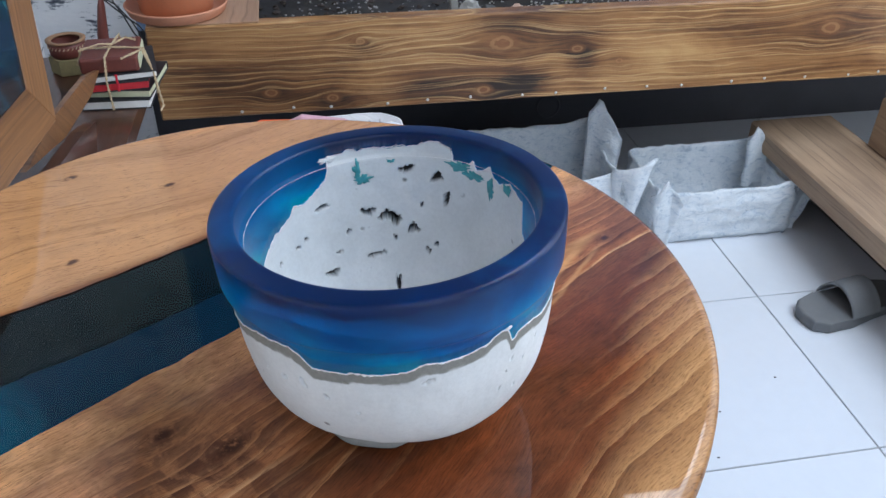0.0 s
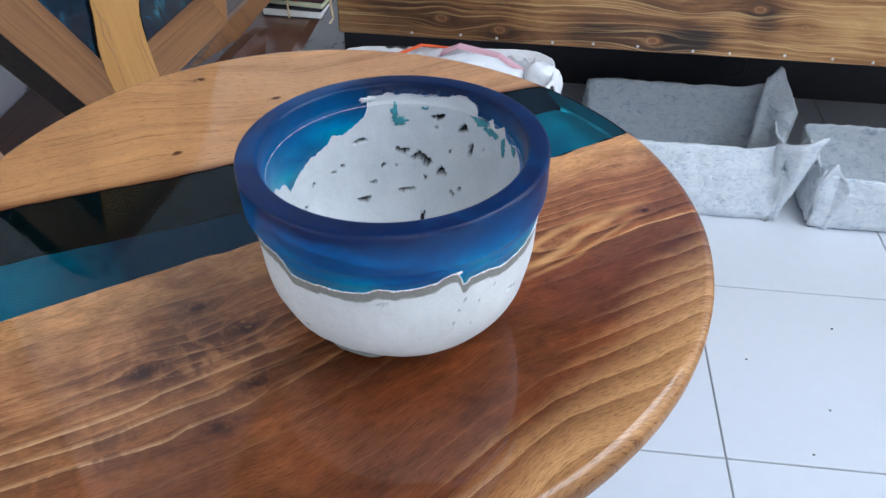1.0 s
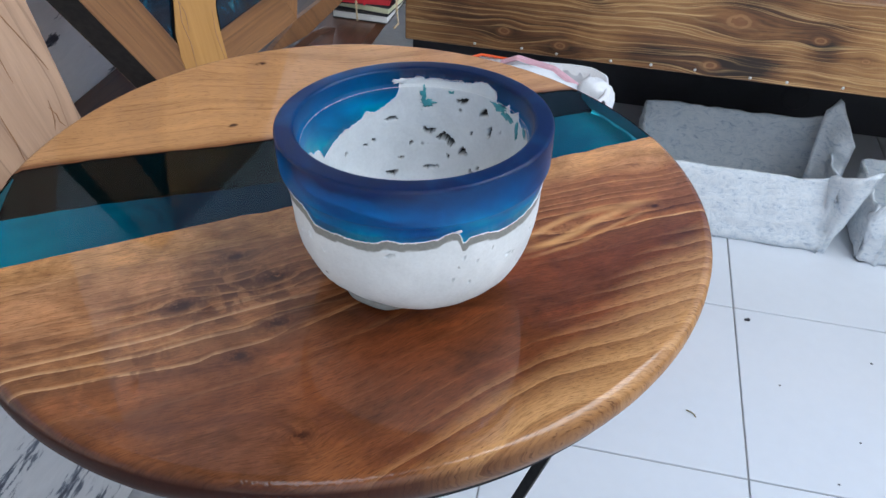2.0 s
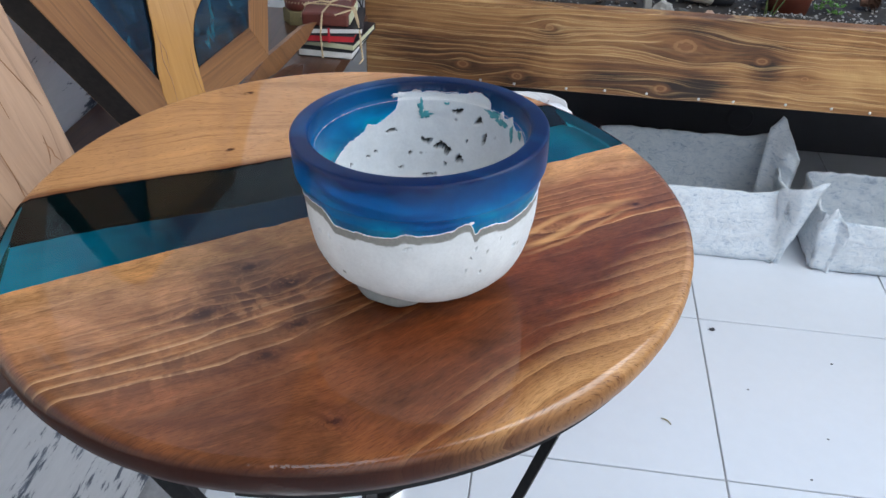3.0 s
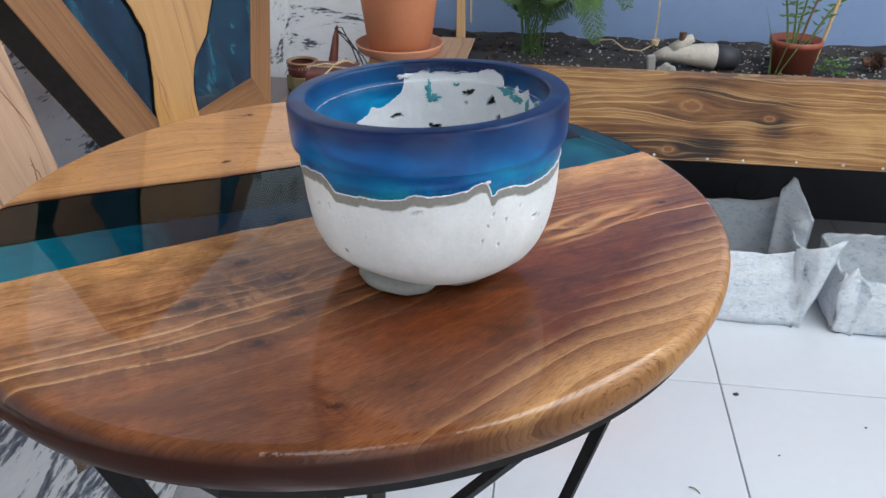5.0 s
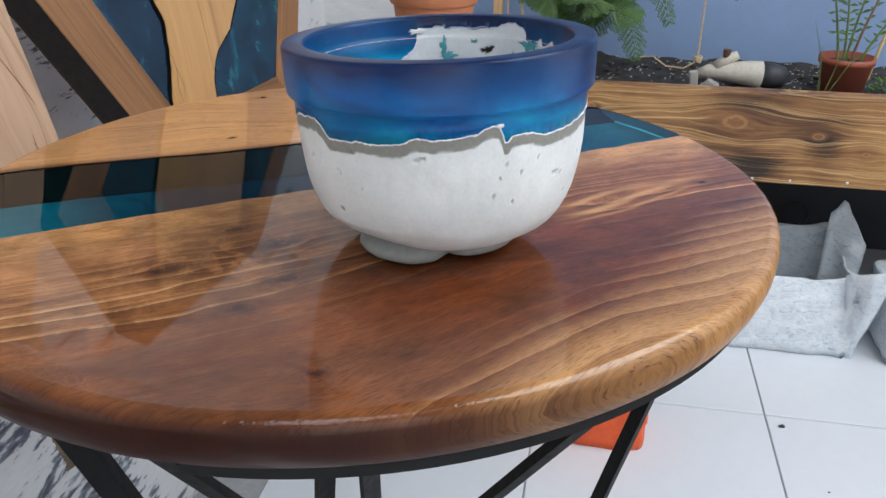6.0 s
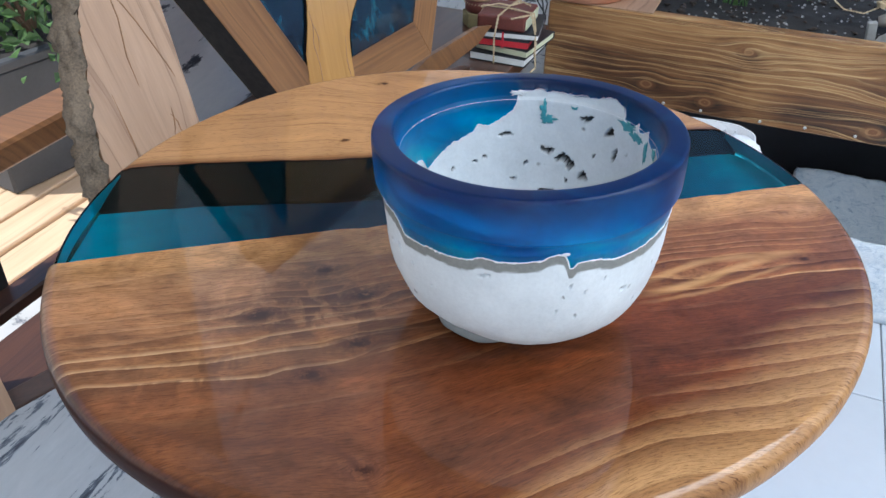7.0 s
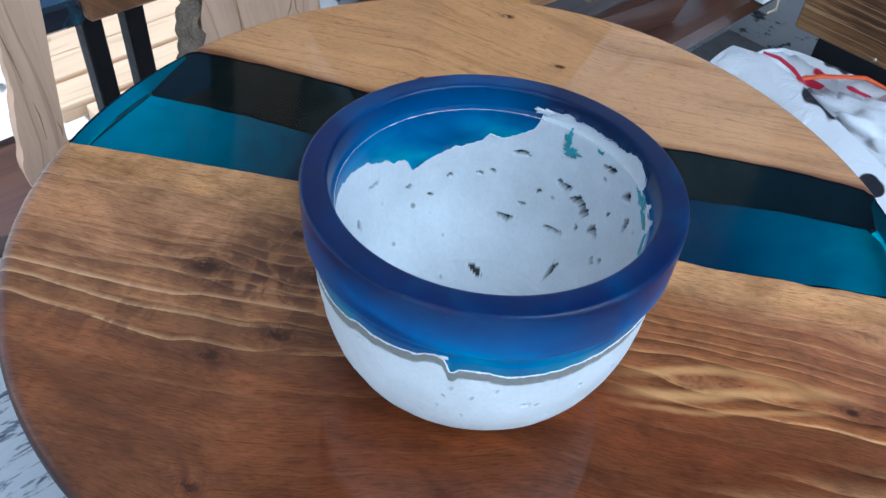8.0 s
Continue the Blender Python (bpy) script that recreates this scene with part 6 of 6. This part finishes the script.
for x, y in ((0.905, 1.47), (0.975, 1.48)):
    cone = thing("pine_cone", "open brown pine cone lying on the soil", "pine cone", pose(x, y, 0.542, 80, 0, x * 90), "pine cones")
    part("core", tube([(0, 0, -0.022), (0, 0, 0), (0, 0, 0.024)], [0.012, 0.015, 0.005], 10), M_CONE, cone)
    for r_ in range(7):
        for k in range(8):
            a = 2 * math.pi * (k + 0.5 * (r_ % 2)) / 8
            rr = 0.027 * math.sin(math.pi * (0.22 + 0.66 * r_ / 6))
            bm = bmesh.new()
            d = Vector((math.cos(a), math.sin(a), 0.5)).normalized()
            leaflet(bm, Vector((0, 0, -0.02 + 0.0062 * r_)), d, Vector((-math.sin(a), math.cos(a), 0)), rr * 1.15, rr * 0.8)
            part("scale", bm, M_CONE, cone)
pipe = lathe([(0, -0.03), (0.036, -0.03), (0.038, 0.0), (0.032, 0.002), (0.030, -0.02), (0, -0.022)], 32)
ob = single("drain_pipe", pipe, M_BLUE_BLACK, "black drain pipe end on the wall under the planter", "pipe", smooth=True)
ob.matrix_world = pose(0.745, BACK - 0.012, 0.09, 90)

# ---------------------------------------------------------------- on the bench
Z = BENCH
stack_x, stack_y = -0.278, 0.965


def notebook(label, w, d, h, z, cover, pages, turn, dx=0.0, dy=0.0, rounded=True):
    """A notebook: two covers, a spine and the block of pages between them."""
    ob = thing("notebook", label, "notebook", pose(stack_x + dx, stack_y + dy, z, 0, 0, turn), "stack of notebooks")
    t = 0.0016
    part("cover", box((-w / 2, -d / 2, 0), (w / 2, d / 2, t), 0.0006), cover, ob)
    part("cover", box((-w / 2, -d / 2, h - t), (w / 2, d / 2, h), 0.0006), cover, ob)
    part("spine", box((-w / 2, d / 2 - t, t), (w / 2, d / 2, h - t), 0), cover, ob)
    part("page_block", box((-w / 2 + 0.002, -d / 2 + 0.0015, t), (w / 2 - 0.002, d / 2 - t, h - t), 0.0004), pages, ob, "pale page edges")
    return ob


M_PAGES = plain("page_white", (0.74, 0.73, 0.70), 0.9, vary=0.08, scale=200)
M_CREAM = plain("page_cream", (0.62, 0.62, 0.42), 0.9, vary=0.1, scale=200)
M_INK = plain("black_cover", (0.018, 0.018, 0.022), 0.5)
M_RED = plain("red_page_edge", (0.50, 0.02, 0.03), 0.6)
M_LEATHER = plain("brown_leather", (0.14, 0.035, 0.025), 0.5, vary=0.3, scale=90, bumpy=0.4)
notebook("flat black notebook with white pages at the bottom of the stack", 0.112, 0.13, 0.016, Z + 0.0005, M_INK, M_PAGES, -2)
notebook("black notebook with cream pages, second in the stack", 0.108, 0.13, 0.014, Z + 0.0170, M_INK, M_CREAM, -7, 0.010, 0.008)
notebook("black notebook with red and white page edges", 0.110, 0.125, 0.015, Z + 0.0315, M_INK, M_RED, 5, -0.004, 0.0)
notebook("dark notebook with white pages, tied in the stack", 0.106, 0.122, 0.012, Z + 0.0470, M_INK, M_PAGES, 10, 0.008, 0.004)
top_book = thing("leather_book", "small thick brown leather-bound book on top of the stack", "book", pose(stack_x - 0.005, stack_y - 0.002, Z + 0.0595, 0, 0, 3))
part("leather_cover", box((-0.046, -0.05, 0), (0.046, 0.05, 0.026), 0.004, segments=2), M_LEATHER, top_book)
part("page_block", box((0.0462, -0.044, 0.004), (0.048, 0.044, 0.022), 0), M_CREAM, top_book, "pale page edges")
ribbon = single("ribbon", box((-0.002, -0.0005, 0), (0.002, 0.0005, 0.03), 0.0002), plain("red_ribbon", (0.6, 0.02, 0.04), 0.6), "short red ribbon hanging from the notebooks", "ribbon")
ribbon.matrix_world = pose(stack_x + 0.008, stack_y - 0.0665, Z + 0.033)
twine = thing("twine", "pale jute twine tied round the stack of notebooks", "twine", pose(stack_x, stack_y, Z))
part("loop", cord([(-0.006, -0.07, 0.002), (-0.008, -0.069, 0.05), (-0.006, -0.056, 0.088), (-0.004, 0.0, 0.089), (0.0, 0.058, 0.087), (0.0, 0.07, 0.05), (0.0, 0.072, 0.004)], 0.0022), M_CORD, twine)
part("loop", cord([(-0.062, -0.01, 0.06), (-0.05, -0.01, 0.0885), (0.0, -0.012, 0.09), (0.05, -0.016, 0.0875), (0.062, -0.03, 0.05), (0.066, -0.05, 0.02)], 0.0022), M_CORD, twine)
part("loop", cord([(0.02, -0.06, 0.087), (0.05, -0.03, 0.09), (0.064, -0.045, 0.056), (0.07, -0.06, 0.026)], 0.0022), M_CORD, twine)
part("loose_end", cord([(0.07, -0.06, 0.026), (0.074, -0.066, 0.004), (0.071, -0.085, 0.003)], 0.002), M_CORD, twine)
part("bow", cord([(-0.05, -0.03, 0.092), (-0.02, -0.012, 0.096), (0.0, -0.01, 0.094), (0.02, 0.01, 0.098), (0.035, 0.012, 0.092)], 0.0022), M_CORD, twine)

M_KHAKI = plain("khaki_wood", (0.22, 0.18, 0.085), 0.7, vary=0.25, scale=60)
block = single("wooden_block", prism([(0.036 * math.cos(radians(60 * k + 10)), 0.036 * math.sin(radians(60 * k + 10))) for k in range(6)], 0.03, bevel=0.002), M_KHAKI, "khaki six-sided wooden block on the bench", "block")
block.matrix_world = pose(-0.385, 1.09, Z + 0.0305)
cup = thing("leather_cup", "low round brown leather cup with a stitched edge", "cup", pose(-0.385, 1.09, Z + 0.031))
cup_wall = part("cup_wall", lathe([(0, 0), (0.028, 0), (0.031, 0.004), (0.032, 0.026), (0.029, 0.027), (0.0275, 0.006), (0, 0.004)], 40), M_LEATHER, cup, smooth=True)
part("cup_lip", lathe([(0.0292, 0.0272), (0.034, 0.0272), (0.0345, 0.030), (0.030, 0.031), (0.024, 0.0285), (0.0245, 0.0275)], 40), plain("tan_leather", (0.30, 0.17, 0.09), 0.6), cup, "tan leather lip", True)
for k in range(28):
    a = 2 * math.pi * k / 28
    stitch = part("stitch", tube([(0.0325 * math.cos(a), 0.0325 * math.sin(a), 0.017), (0.0327 * math.cos(a + 0.09), 0.0327 * math.sin(a + 0.09), 0.021)], 0.0008, 5), M_CORD, cup_wall)
tool = thing("leather_pouch", "dark brown leather pouch with thin black cords beside the cup", "pouch", pose(-0.335, 1.135, Z))
part("pouch_body", tube([(0.0, 0.0, 0.0), (0.005, 0.004, 0.05), (0.012, 0.008, 0.10), (0.016, 0.01, 0.125)], [0.020, 0.019, 0.013, 0.004], 12, flat=0.5), M_LEATHER, tool, smooth=True)
for k in range(3):
    part("cord", tube([(0.012, 0.006, 0.12), (0.03 + 0.01 * k, -0.004, 0.125 - 0.02 * k), (0.05 + 0.012 * k, -0.006, 0.085 - 0.01 * k), (0.062 + 0.01 * k, -0.004, 0.05), (0.075, 0.0, 0.03 - 0.008 * k)], 0.0014, 6), M_INK, tool, "thin black cord")

prop_m = leaning((-0.315, 0.70, 0.545), 6, 4)
bm = prism([(-0.13, 0.052), (0.015, 0.030), (0.155, 0.035), (0.215, 0.052), (0.155, 0.066), (-0.02, 0.070)], 0.010, bevel=0.001, m=prop_m)
single("pointed_offcut", bm, M_OAK, "pointed brown oak offcut behind the hexagonal panel", "offcut")
bm = prism([(-0.32, -0.012), (0.10, -0.012), (0.13, 0.028), (0.08, 0.036), (-0.30, 0.036)], 0.02, bevel=0.001, m=leaning((-0.30, 0.64, 0.5435), 8, 3))
single("support_batten", bm, M_BENCH, "brown batten standing on the bench under the hexagonal panel", "batten")

# ---------------------------------------------------------------- shopping bag, slipper and bits on the floor
def bag_material():
    m, n, l, b = material("printed_white_bag")
    v = coords(n, l)
    blot = noise_tex(n, l, coords(n, l, loc=(3, 1, 0)), 9.0, 2, 0.4)
    col = ramp(n, l, blot, [(0.63, (0.80, 0.80, 0.82)), (0.64, (0.015, 0.015, 0.02))])
    red = noise_tex(n, l, coords(n, l, (1, 1, 2.5), loc=(7, 2, 1)), 8.0, 2, 0.4)
    col = mix(n, l, ramp(n, l, red, [(0.66, (0, 0, 0)), (0.67, (1, 1, 1))]), col, (0.62, 0.02, 0.06))
    l.new(col, b.inputs["Base Color"])
    b.inputs["Roughness"].default_value = 0.35
    bump(n, l, b, noise_tex(n, l, v, 22.0, 4, 0.6, 1.0), 0.6, 0.01)
    return m


M_BAG = bag_material()
M_ORANGE = plain("orange_plastic", (0.75, 0.10, 0.02), 0.4, vary=0.2)
bag = thing("shopping_bag", "crumpled white printed carrier bag with orange edges", "bag", pose(0.06, 0.80, 0.0, 0, 0, -3))


def soft_bag(w0, d0, w1, d1, z0, z1, n=72, levels=16, crush=0.018, seed=0, bm=None, crest=None, slant=0.0, shift=(0, 0)):
    out = bm or bmesh.new()
    rows = []
    for k in range(levels + 1):
        f = k / levels
        row = []
        for i in range(n):
            a = 2 * math.pi * i / n
            c, s = math.cos(a), math.sin(a)
            e = 0.45
            x, y = math.copysign(abs(c) ** e, c), math.copysign(abs(s) ** e, s)
            w, d = w0 + (w1 - w0) * f, d0 + (d1 - d0) * f
            p = Vector((x * w / 2, y * d / 2, z0 + (z1 - z0) * f))
            if crest:
                p.z = z0 + (z1 + crest(x, y) - z0) * f
            p += Vector((c, s, 0)) * crush * noise.fractal(Vector((c * 2.5, s * 2.5, f * 4 + seed)), 0.8, 2.1, 4) * (0.3 + 0.7 * math.sin(math.pi * min(1, f * 1.1)))
            p += Vector((slant * (1 - f) + shift[0] * f, shift[1] * f, 0))
            row.append(out.verts.new(p))
        rows.append(row)
    inner = [out.verts.new(v.co * 1.0 - Vector((v.co.x, v.co.y, 0)).normalized() * 0.004) for v in rows[-1]]
    rows.append(inner)
    rows.append([out.verts.new(Vector((v.co.x * 0.94, v.co.y * 0.9, z0 + (v.co.z - z0) * 0.45))) for v in inner])
    for p, q in zip(rows, rows[1:]):
        for i in range(n):
            j = (i + 1) % n
            out.faces.new((p[i], p[j], q[j], q[i]))
    out.faces.new(rows[0][::-1])
    out.faces.new(rows[-1])
    return out


bag_body = part("bag_body", soft_bag(0.20, 0.12, 0.42, 0.16, 0.11, 0.452, seed=3, slant=0.13, shift=(-0.075, 0.09), crest=lambda x, y: 0.014 * x + 0.004 * y), M_BAG, bag, smooth=True)
part("bag_base", soft_bag(0.23, 0.135, 0.215, 0.13, 0.001, 0.112, levels=6, crush=0.012, seed=9), M_ORANGE, bag, "orange plastic base", True).location = (0.135, -0.02, 0)
part("bag_edge", tube([(-0.19, 0.075, 0.452), (-0.165, 0.10, 0.462), (-0.12, 0.163, 0.460), (-0.05, 0.172, 0.455)], [0.005, 0.006, 0.005, 0.003], 6, flat=0.5), M_ORANGE, bag_body, "orange edge")
part("bag_edge", tube([(-0.262, 0.088, 0.459), (-0.235, 0.092, 0.461), (-0.205, 0.083, 0.461), (-0.174, 0.067, 0.459)], [0.003, 0.005, 0.005, 0.003], 6, flat=0.5), plain("red_print", (0.62, 0.02, 0.06), 0.4), bag_body, "red edge")
crest = [(-0.31, 0.075, 0.452), (-0.258, 0.088, 0.456), (-0.19, 0.073, 0.456), (-0.13, 0.042, 0.456), (-0.05, 0.010, 0.455), (0.013, -0.014, 0.452), (0.06, -0.045, 0.443)]
bm = bmesh.new()
sheet = []
for i in range(61):
    k, f = min(5, i // 10), i / 10 - min(5, i // 10)
    p = Vector(crest[k]).lerp(Vector(crest[k + 1]), f)
    row = []
    for j in range(13):
        h = j / 12
        sag = 0.006 * noise.fractal(Vector((i * 0.11, h * 3, 4)), 0.9, 2.1, 4) * h
        row.append(p + Vector((-0.012 * h, -0.12 * h, -0.075 * h * h + sag - 0.004 * h)))
    sheet.append(row)
for lift in (0.0, -0.003):
    vs = [[bm.verts.new(p + Vector((0, 0, lift))) for p in row] for row in sheet]
    for p, q in zip(vs, vs[1:]):
        for j in range(12):
            bm.faces.new((p[j], p[j + 1], q[j + 1], q[j]) if lift else (p[j + 1], p[j], q[j], q[j + 1]))
part("bag_flap", bm, M_BAG, bag_body, "white flap hanging over the bag's side", True)
part("bag_handle", tube([(-0.09, 0.155, 0.43), (-0.075, 0.155, 0.455), (-0.045, 0.152, 0.470), (0.03, 0.135, 0.466), (0.09, 0.11, 0.445), (0.13, 0.09, 0.425)], [0.006, 0.008, 0.009, 0.009, 0.008, 0.005], 6, flat=0.5), plain("pink_plastic", (0.72, 0.42, 0.48), 0.4), bag, "pink handle")
part("crumpled_top", rough_ball(0.075, (1.6, 0.8, 0.5), 21, 4, 0.5, 1.8), plain("white_plastic", (0.80, 0.81, 0.84), 0.3, vary=0.06), bag, "crumpled white plastic", True).location = (-0.03, 0.09, 0.425)
part("corner_flap", rough_ball(0.042, (0.95, 0.7, 1.1), 31, 4, 0.14, 1.2), bpy.data.materials["white_plastic"], bag, "white knotted corner", True).location = (0.115, 0.10, 0.432)

slipper = thing("slipper", "grey rubber slide slipper lying on the tiles", "slipper", pose(1.048, 0.722, 0.0, 0, 0, 12))
M_RUBBER = plain("grey_rubber", (0.15, 0.155, 0.16), 0.8, vary=0.15)
sole = [(0.0, 0.045), (0.004, 0.015), (0.03, -0.005), (0.09, -0.008), (0.16, 0.0), (0.23, 0.0), (0.262, 0.015), (0.27, 0.045), (0.26, 0.078), (0.22, 0.094), (0.14, 0.092), (0.07, 0.1), (0.025, 0.09), (0.005, 0.07)]
part("sole", prism(sole, 0.028, m=pose(0, 0, 0.0285), bevel=0.005), M_RUBBER, slipper, smooth=False)
bm = bmesh.new()
rows = []
for k in range(7):
    x = 0.085 + 0.075 * k / 6
    rows.append([[(x, -0.01 + 0.112 * i / 14, 0.0275 + 0.052 * math.sin(math.pi * i / 14) ** 0.7), (x, -0.006 + 0.104 * i / 14, 0.0265 + 0.046 * math.sin(math.pi * i / 14) ** 0.7)] for i in range(15)])
for layer in (0, 1):
    vs = [[bm.verts.new(p[layer]) for p in r_] for r_ in rows]
    for p, q in zip(vs, vs[1:]):
        for i in range(14):
            bm.faces.new((p[i], q[i], q[i + 1], p[i + 1]) if layer == 0 else (p[i + 1], q[i + 1], q[i], p[i]))
    if layer == 0:
        outer_v = vs
for e0, e1 in ((0, 0), (6, 6)):
    for i in range(14):
        bm.faces.new((outer_v[e0][i], outer_v[e0][i + 1], vs[e1][i + 1], vs[e1][i]))
part("strap", bm, M_RUBBER, slipper, "wide dark strap", True)
for i, (x, y, r) in enumerate(((0.571, 0.836, 0.0045), (0.807, 0.766, 0.002), (0.62, 0.66, 0.0018), (0.75, 0.55, 0.0016), (0.50, 0.30, 0.0016), (0.90, 0.62, 0.0018), (0.697, 0.446, 0.0018))):
    ob = single("crumb", rough_ball(r, (1.3, 1, 0.6), i + 40, 2, 0.5), M_BLUE_BLACK, "tiny dark crumb on the white tiles", "crumb", "crumbs on the floor")
    ob.location = (x, y, r * 0.5)
ob = single("wood_shaving", tube([(0.441, 0.552, 0.0015), (0.448, 0.549, 0.003), (0.455, 0.545, 0.0015), (0.458, 0.539, 0.001)], 0.0012, 5), M_KHAKI, "small curled shaving on the tiles", "shaving")

# ---------------------------------------------------------------- outside the window
sill = tagged(link_mesh("window_1", box((LEFT - 0.04, -1.5, 0.441), (LEFT - 0.002, 0.36, 0.464), 0.003), M_BENCH), "dark wooden sill of the open window", "window", kind="structure")
yard_table = thing("yard_rail", "wooden rail on black posts, one end cast in glossy teal resin", "rail", pose(-0.70, 0.0, 0.0))
part("rail_board", box((-0.035, 0.016, 0.602), (0.035, 1.3, 0.638), 0.005), M_OAK, yard_table)
part("resin_end", box((-0.034, -0.62, 0.603), (0.034, 0.013, 0.637), 0.005), M_DEEP, yard_table, "glossy teal resin")
for sy in (-0.58, 0.026, 0.083, 1.2):
    part("post", box((-0.014, sy - 0.013, -0.104), (0.014, sy + 0.013, 0.601), 0.002), M_BLACK, yard_table)
M_FRESH = wood("fresh_planks", (0.74, 0.54, 0.36), (0.58, 0.39, 0.24), "Y", 0.6, 14, 0.05)
deck = thing("plank_platform", "low platform of pale fresh-sawn planks outside the window", "platform", pose(0, 0, 0))
for k in range(12):
    x = -0.80 - 0.098 * k
    part("plank", box((x - 0.092, 0.16 + 0.03 * math.sin(k * 2.1), 0.02 + 0.006 * math.sin(k * 1.3)), (x, 1.9, 0.06 + 0.006 * math.sin(k * 1.3)), 0.003), M_FRESH, deck)
for x in (-0.87, -1.3, -1.85):
    for y in (0.3, 1.0, 1.7):
        part("platform_leg", box((x - 0.03, y - 0.03, -0.104), (x + 0.03, y + 0.03, 0.012), 0.003), M_FRESH, deck)
M_SLATE = plain("slate_planter", (0.06, 0.065, 0.075), 0.6)
rnd = random.Random(3)
for k, (x, y, w) in enumerate(((-1.55, 0.98, 0.5), (-2.2, 1.3, 0.6), (-2.3, 0.3, 0.6), (-3.0, 1.2, 0.9))):
    box_ob = thing("planter_trough", "dark slate-grey planter trough outside", "planter", pose(x, y, 0.067 if k == 0 else -0.104, 0, 0, 80), "troughs outside")
    part("trough", box((-w / 2, -0.16, 0), (w / 2, 0.16, 0.3), 0.006), M_SLATE, box_ob)
    part("trough_rim", box((-w / 2 - 0.012, -0.172, 0.301), (w / 2 + 0.012, -0.14, 0.325), 0.004), M_SLATE, box_ob)
    part("trough_rim", box((-w / 2 - 0.012, 0.14, 0.301), (w / 2 + 0.012, 0.172, 0.325), 0.004), M_SLATE, box_ob)
    part("trough_soil", box((-w / 2 + 0.01, -0.135, 0.301), (w / 2 - 0.01, 0.135, 0.312), 0.003), M_SOIL, box_ob, "dark soil")
    shrub = thing("shrub", "leafy green shrub in a dark trough", "shrub", pose(x, y, 0.36 if k == 0 else 0.2, 0, 0, 80), "shrubs outside")
    for s in range(4):
        part("branch", tube([(0, 0, 0), (0.05 * (s - 1.5), 0.02 * s, 0.15), (0.13 * (s - 1.5), 0.05 * (s % 2), 0.32)], [0.008, 0.006, 0.003], 6), M_TWIG, shrub)
    bm = bmesh.new()
    for q in range(900):
        p = Vector((rnd.gauss(0, w * 0.32), rnd.gauss(0, 0.16), abs(rnd.gauss(0.16, 0.14))))
        d = Vector((rnd.uniform(-1, 1), rnd.uniform(-1, 1), rnd.uniform(-0.4, 1))).normalized()
        leaflet(bm, p, d, d.orthogonal().normalized(), rnd.uniform(0.03, 0.06), rnd.uniform(0.018, 0.03))
    part("foliage", bm, M_BRIGHT if k % 2 else M_LEAF, shrub)
for k, (x, y) in enumerate(((-1.3, -0.75), (-1.7, -1.4))):
    chair = thing("yard_stool", "black steel stool frame with a blue seat outside", "stool", pose(x, y, -0.104, 0, 0, 20 * k))
    part("seat", box((-0.17, -0.17, 0.44), (0.17, 0.17, 0.47), 0.008), plain("blue_seat", (0.03, 0.22, 0.55), 0.5) if k == 0 else bpy.data.materials["blue_seat"], chair, "blue seat")
    for sx, sy in ((-1, -1), (1, -1), (1, 1), (-1, 1)):
        part("leg", tube([(sx * 0.14, sy * 0.14, 0.44), (sx * 0.18, sy * 0.18, 0.0)], 0.011, 8), M_BLACK, chair)
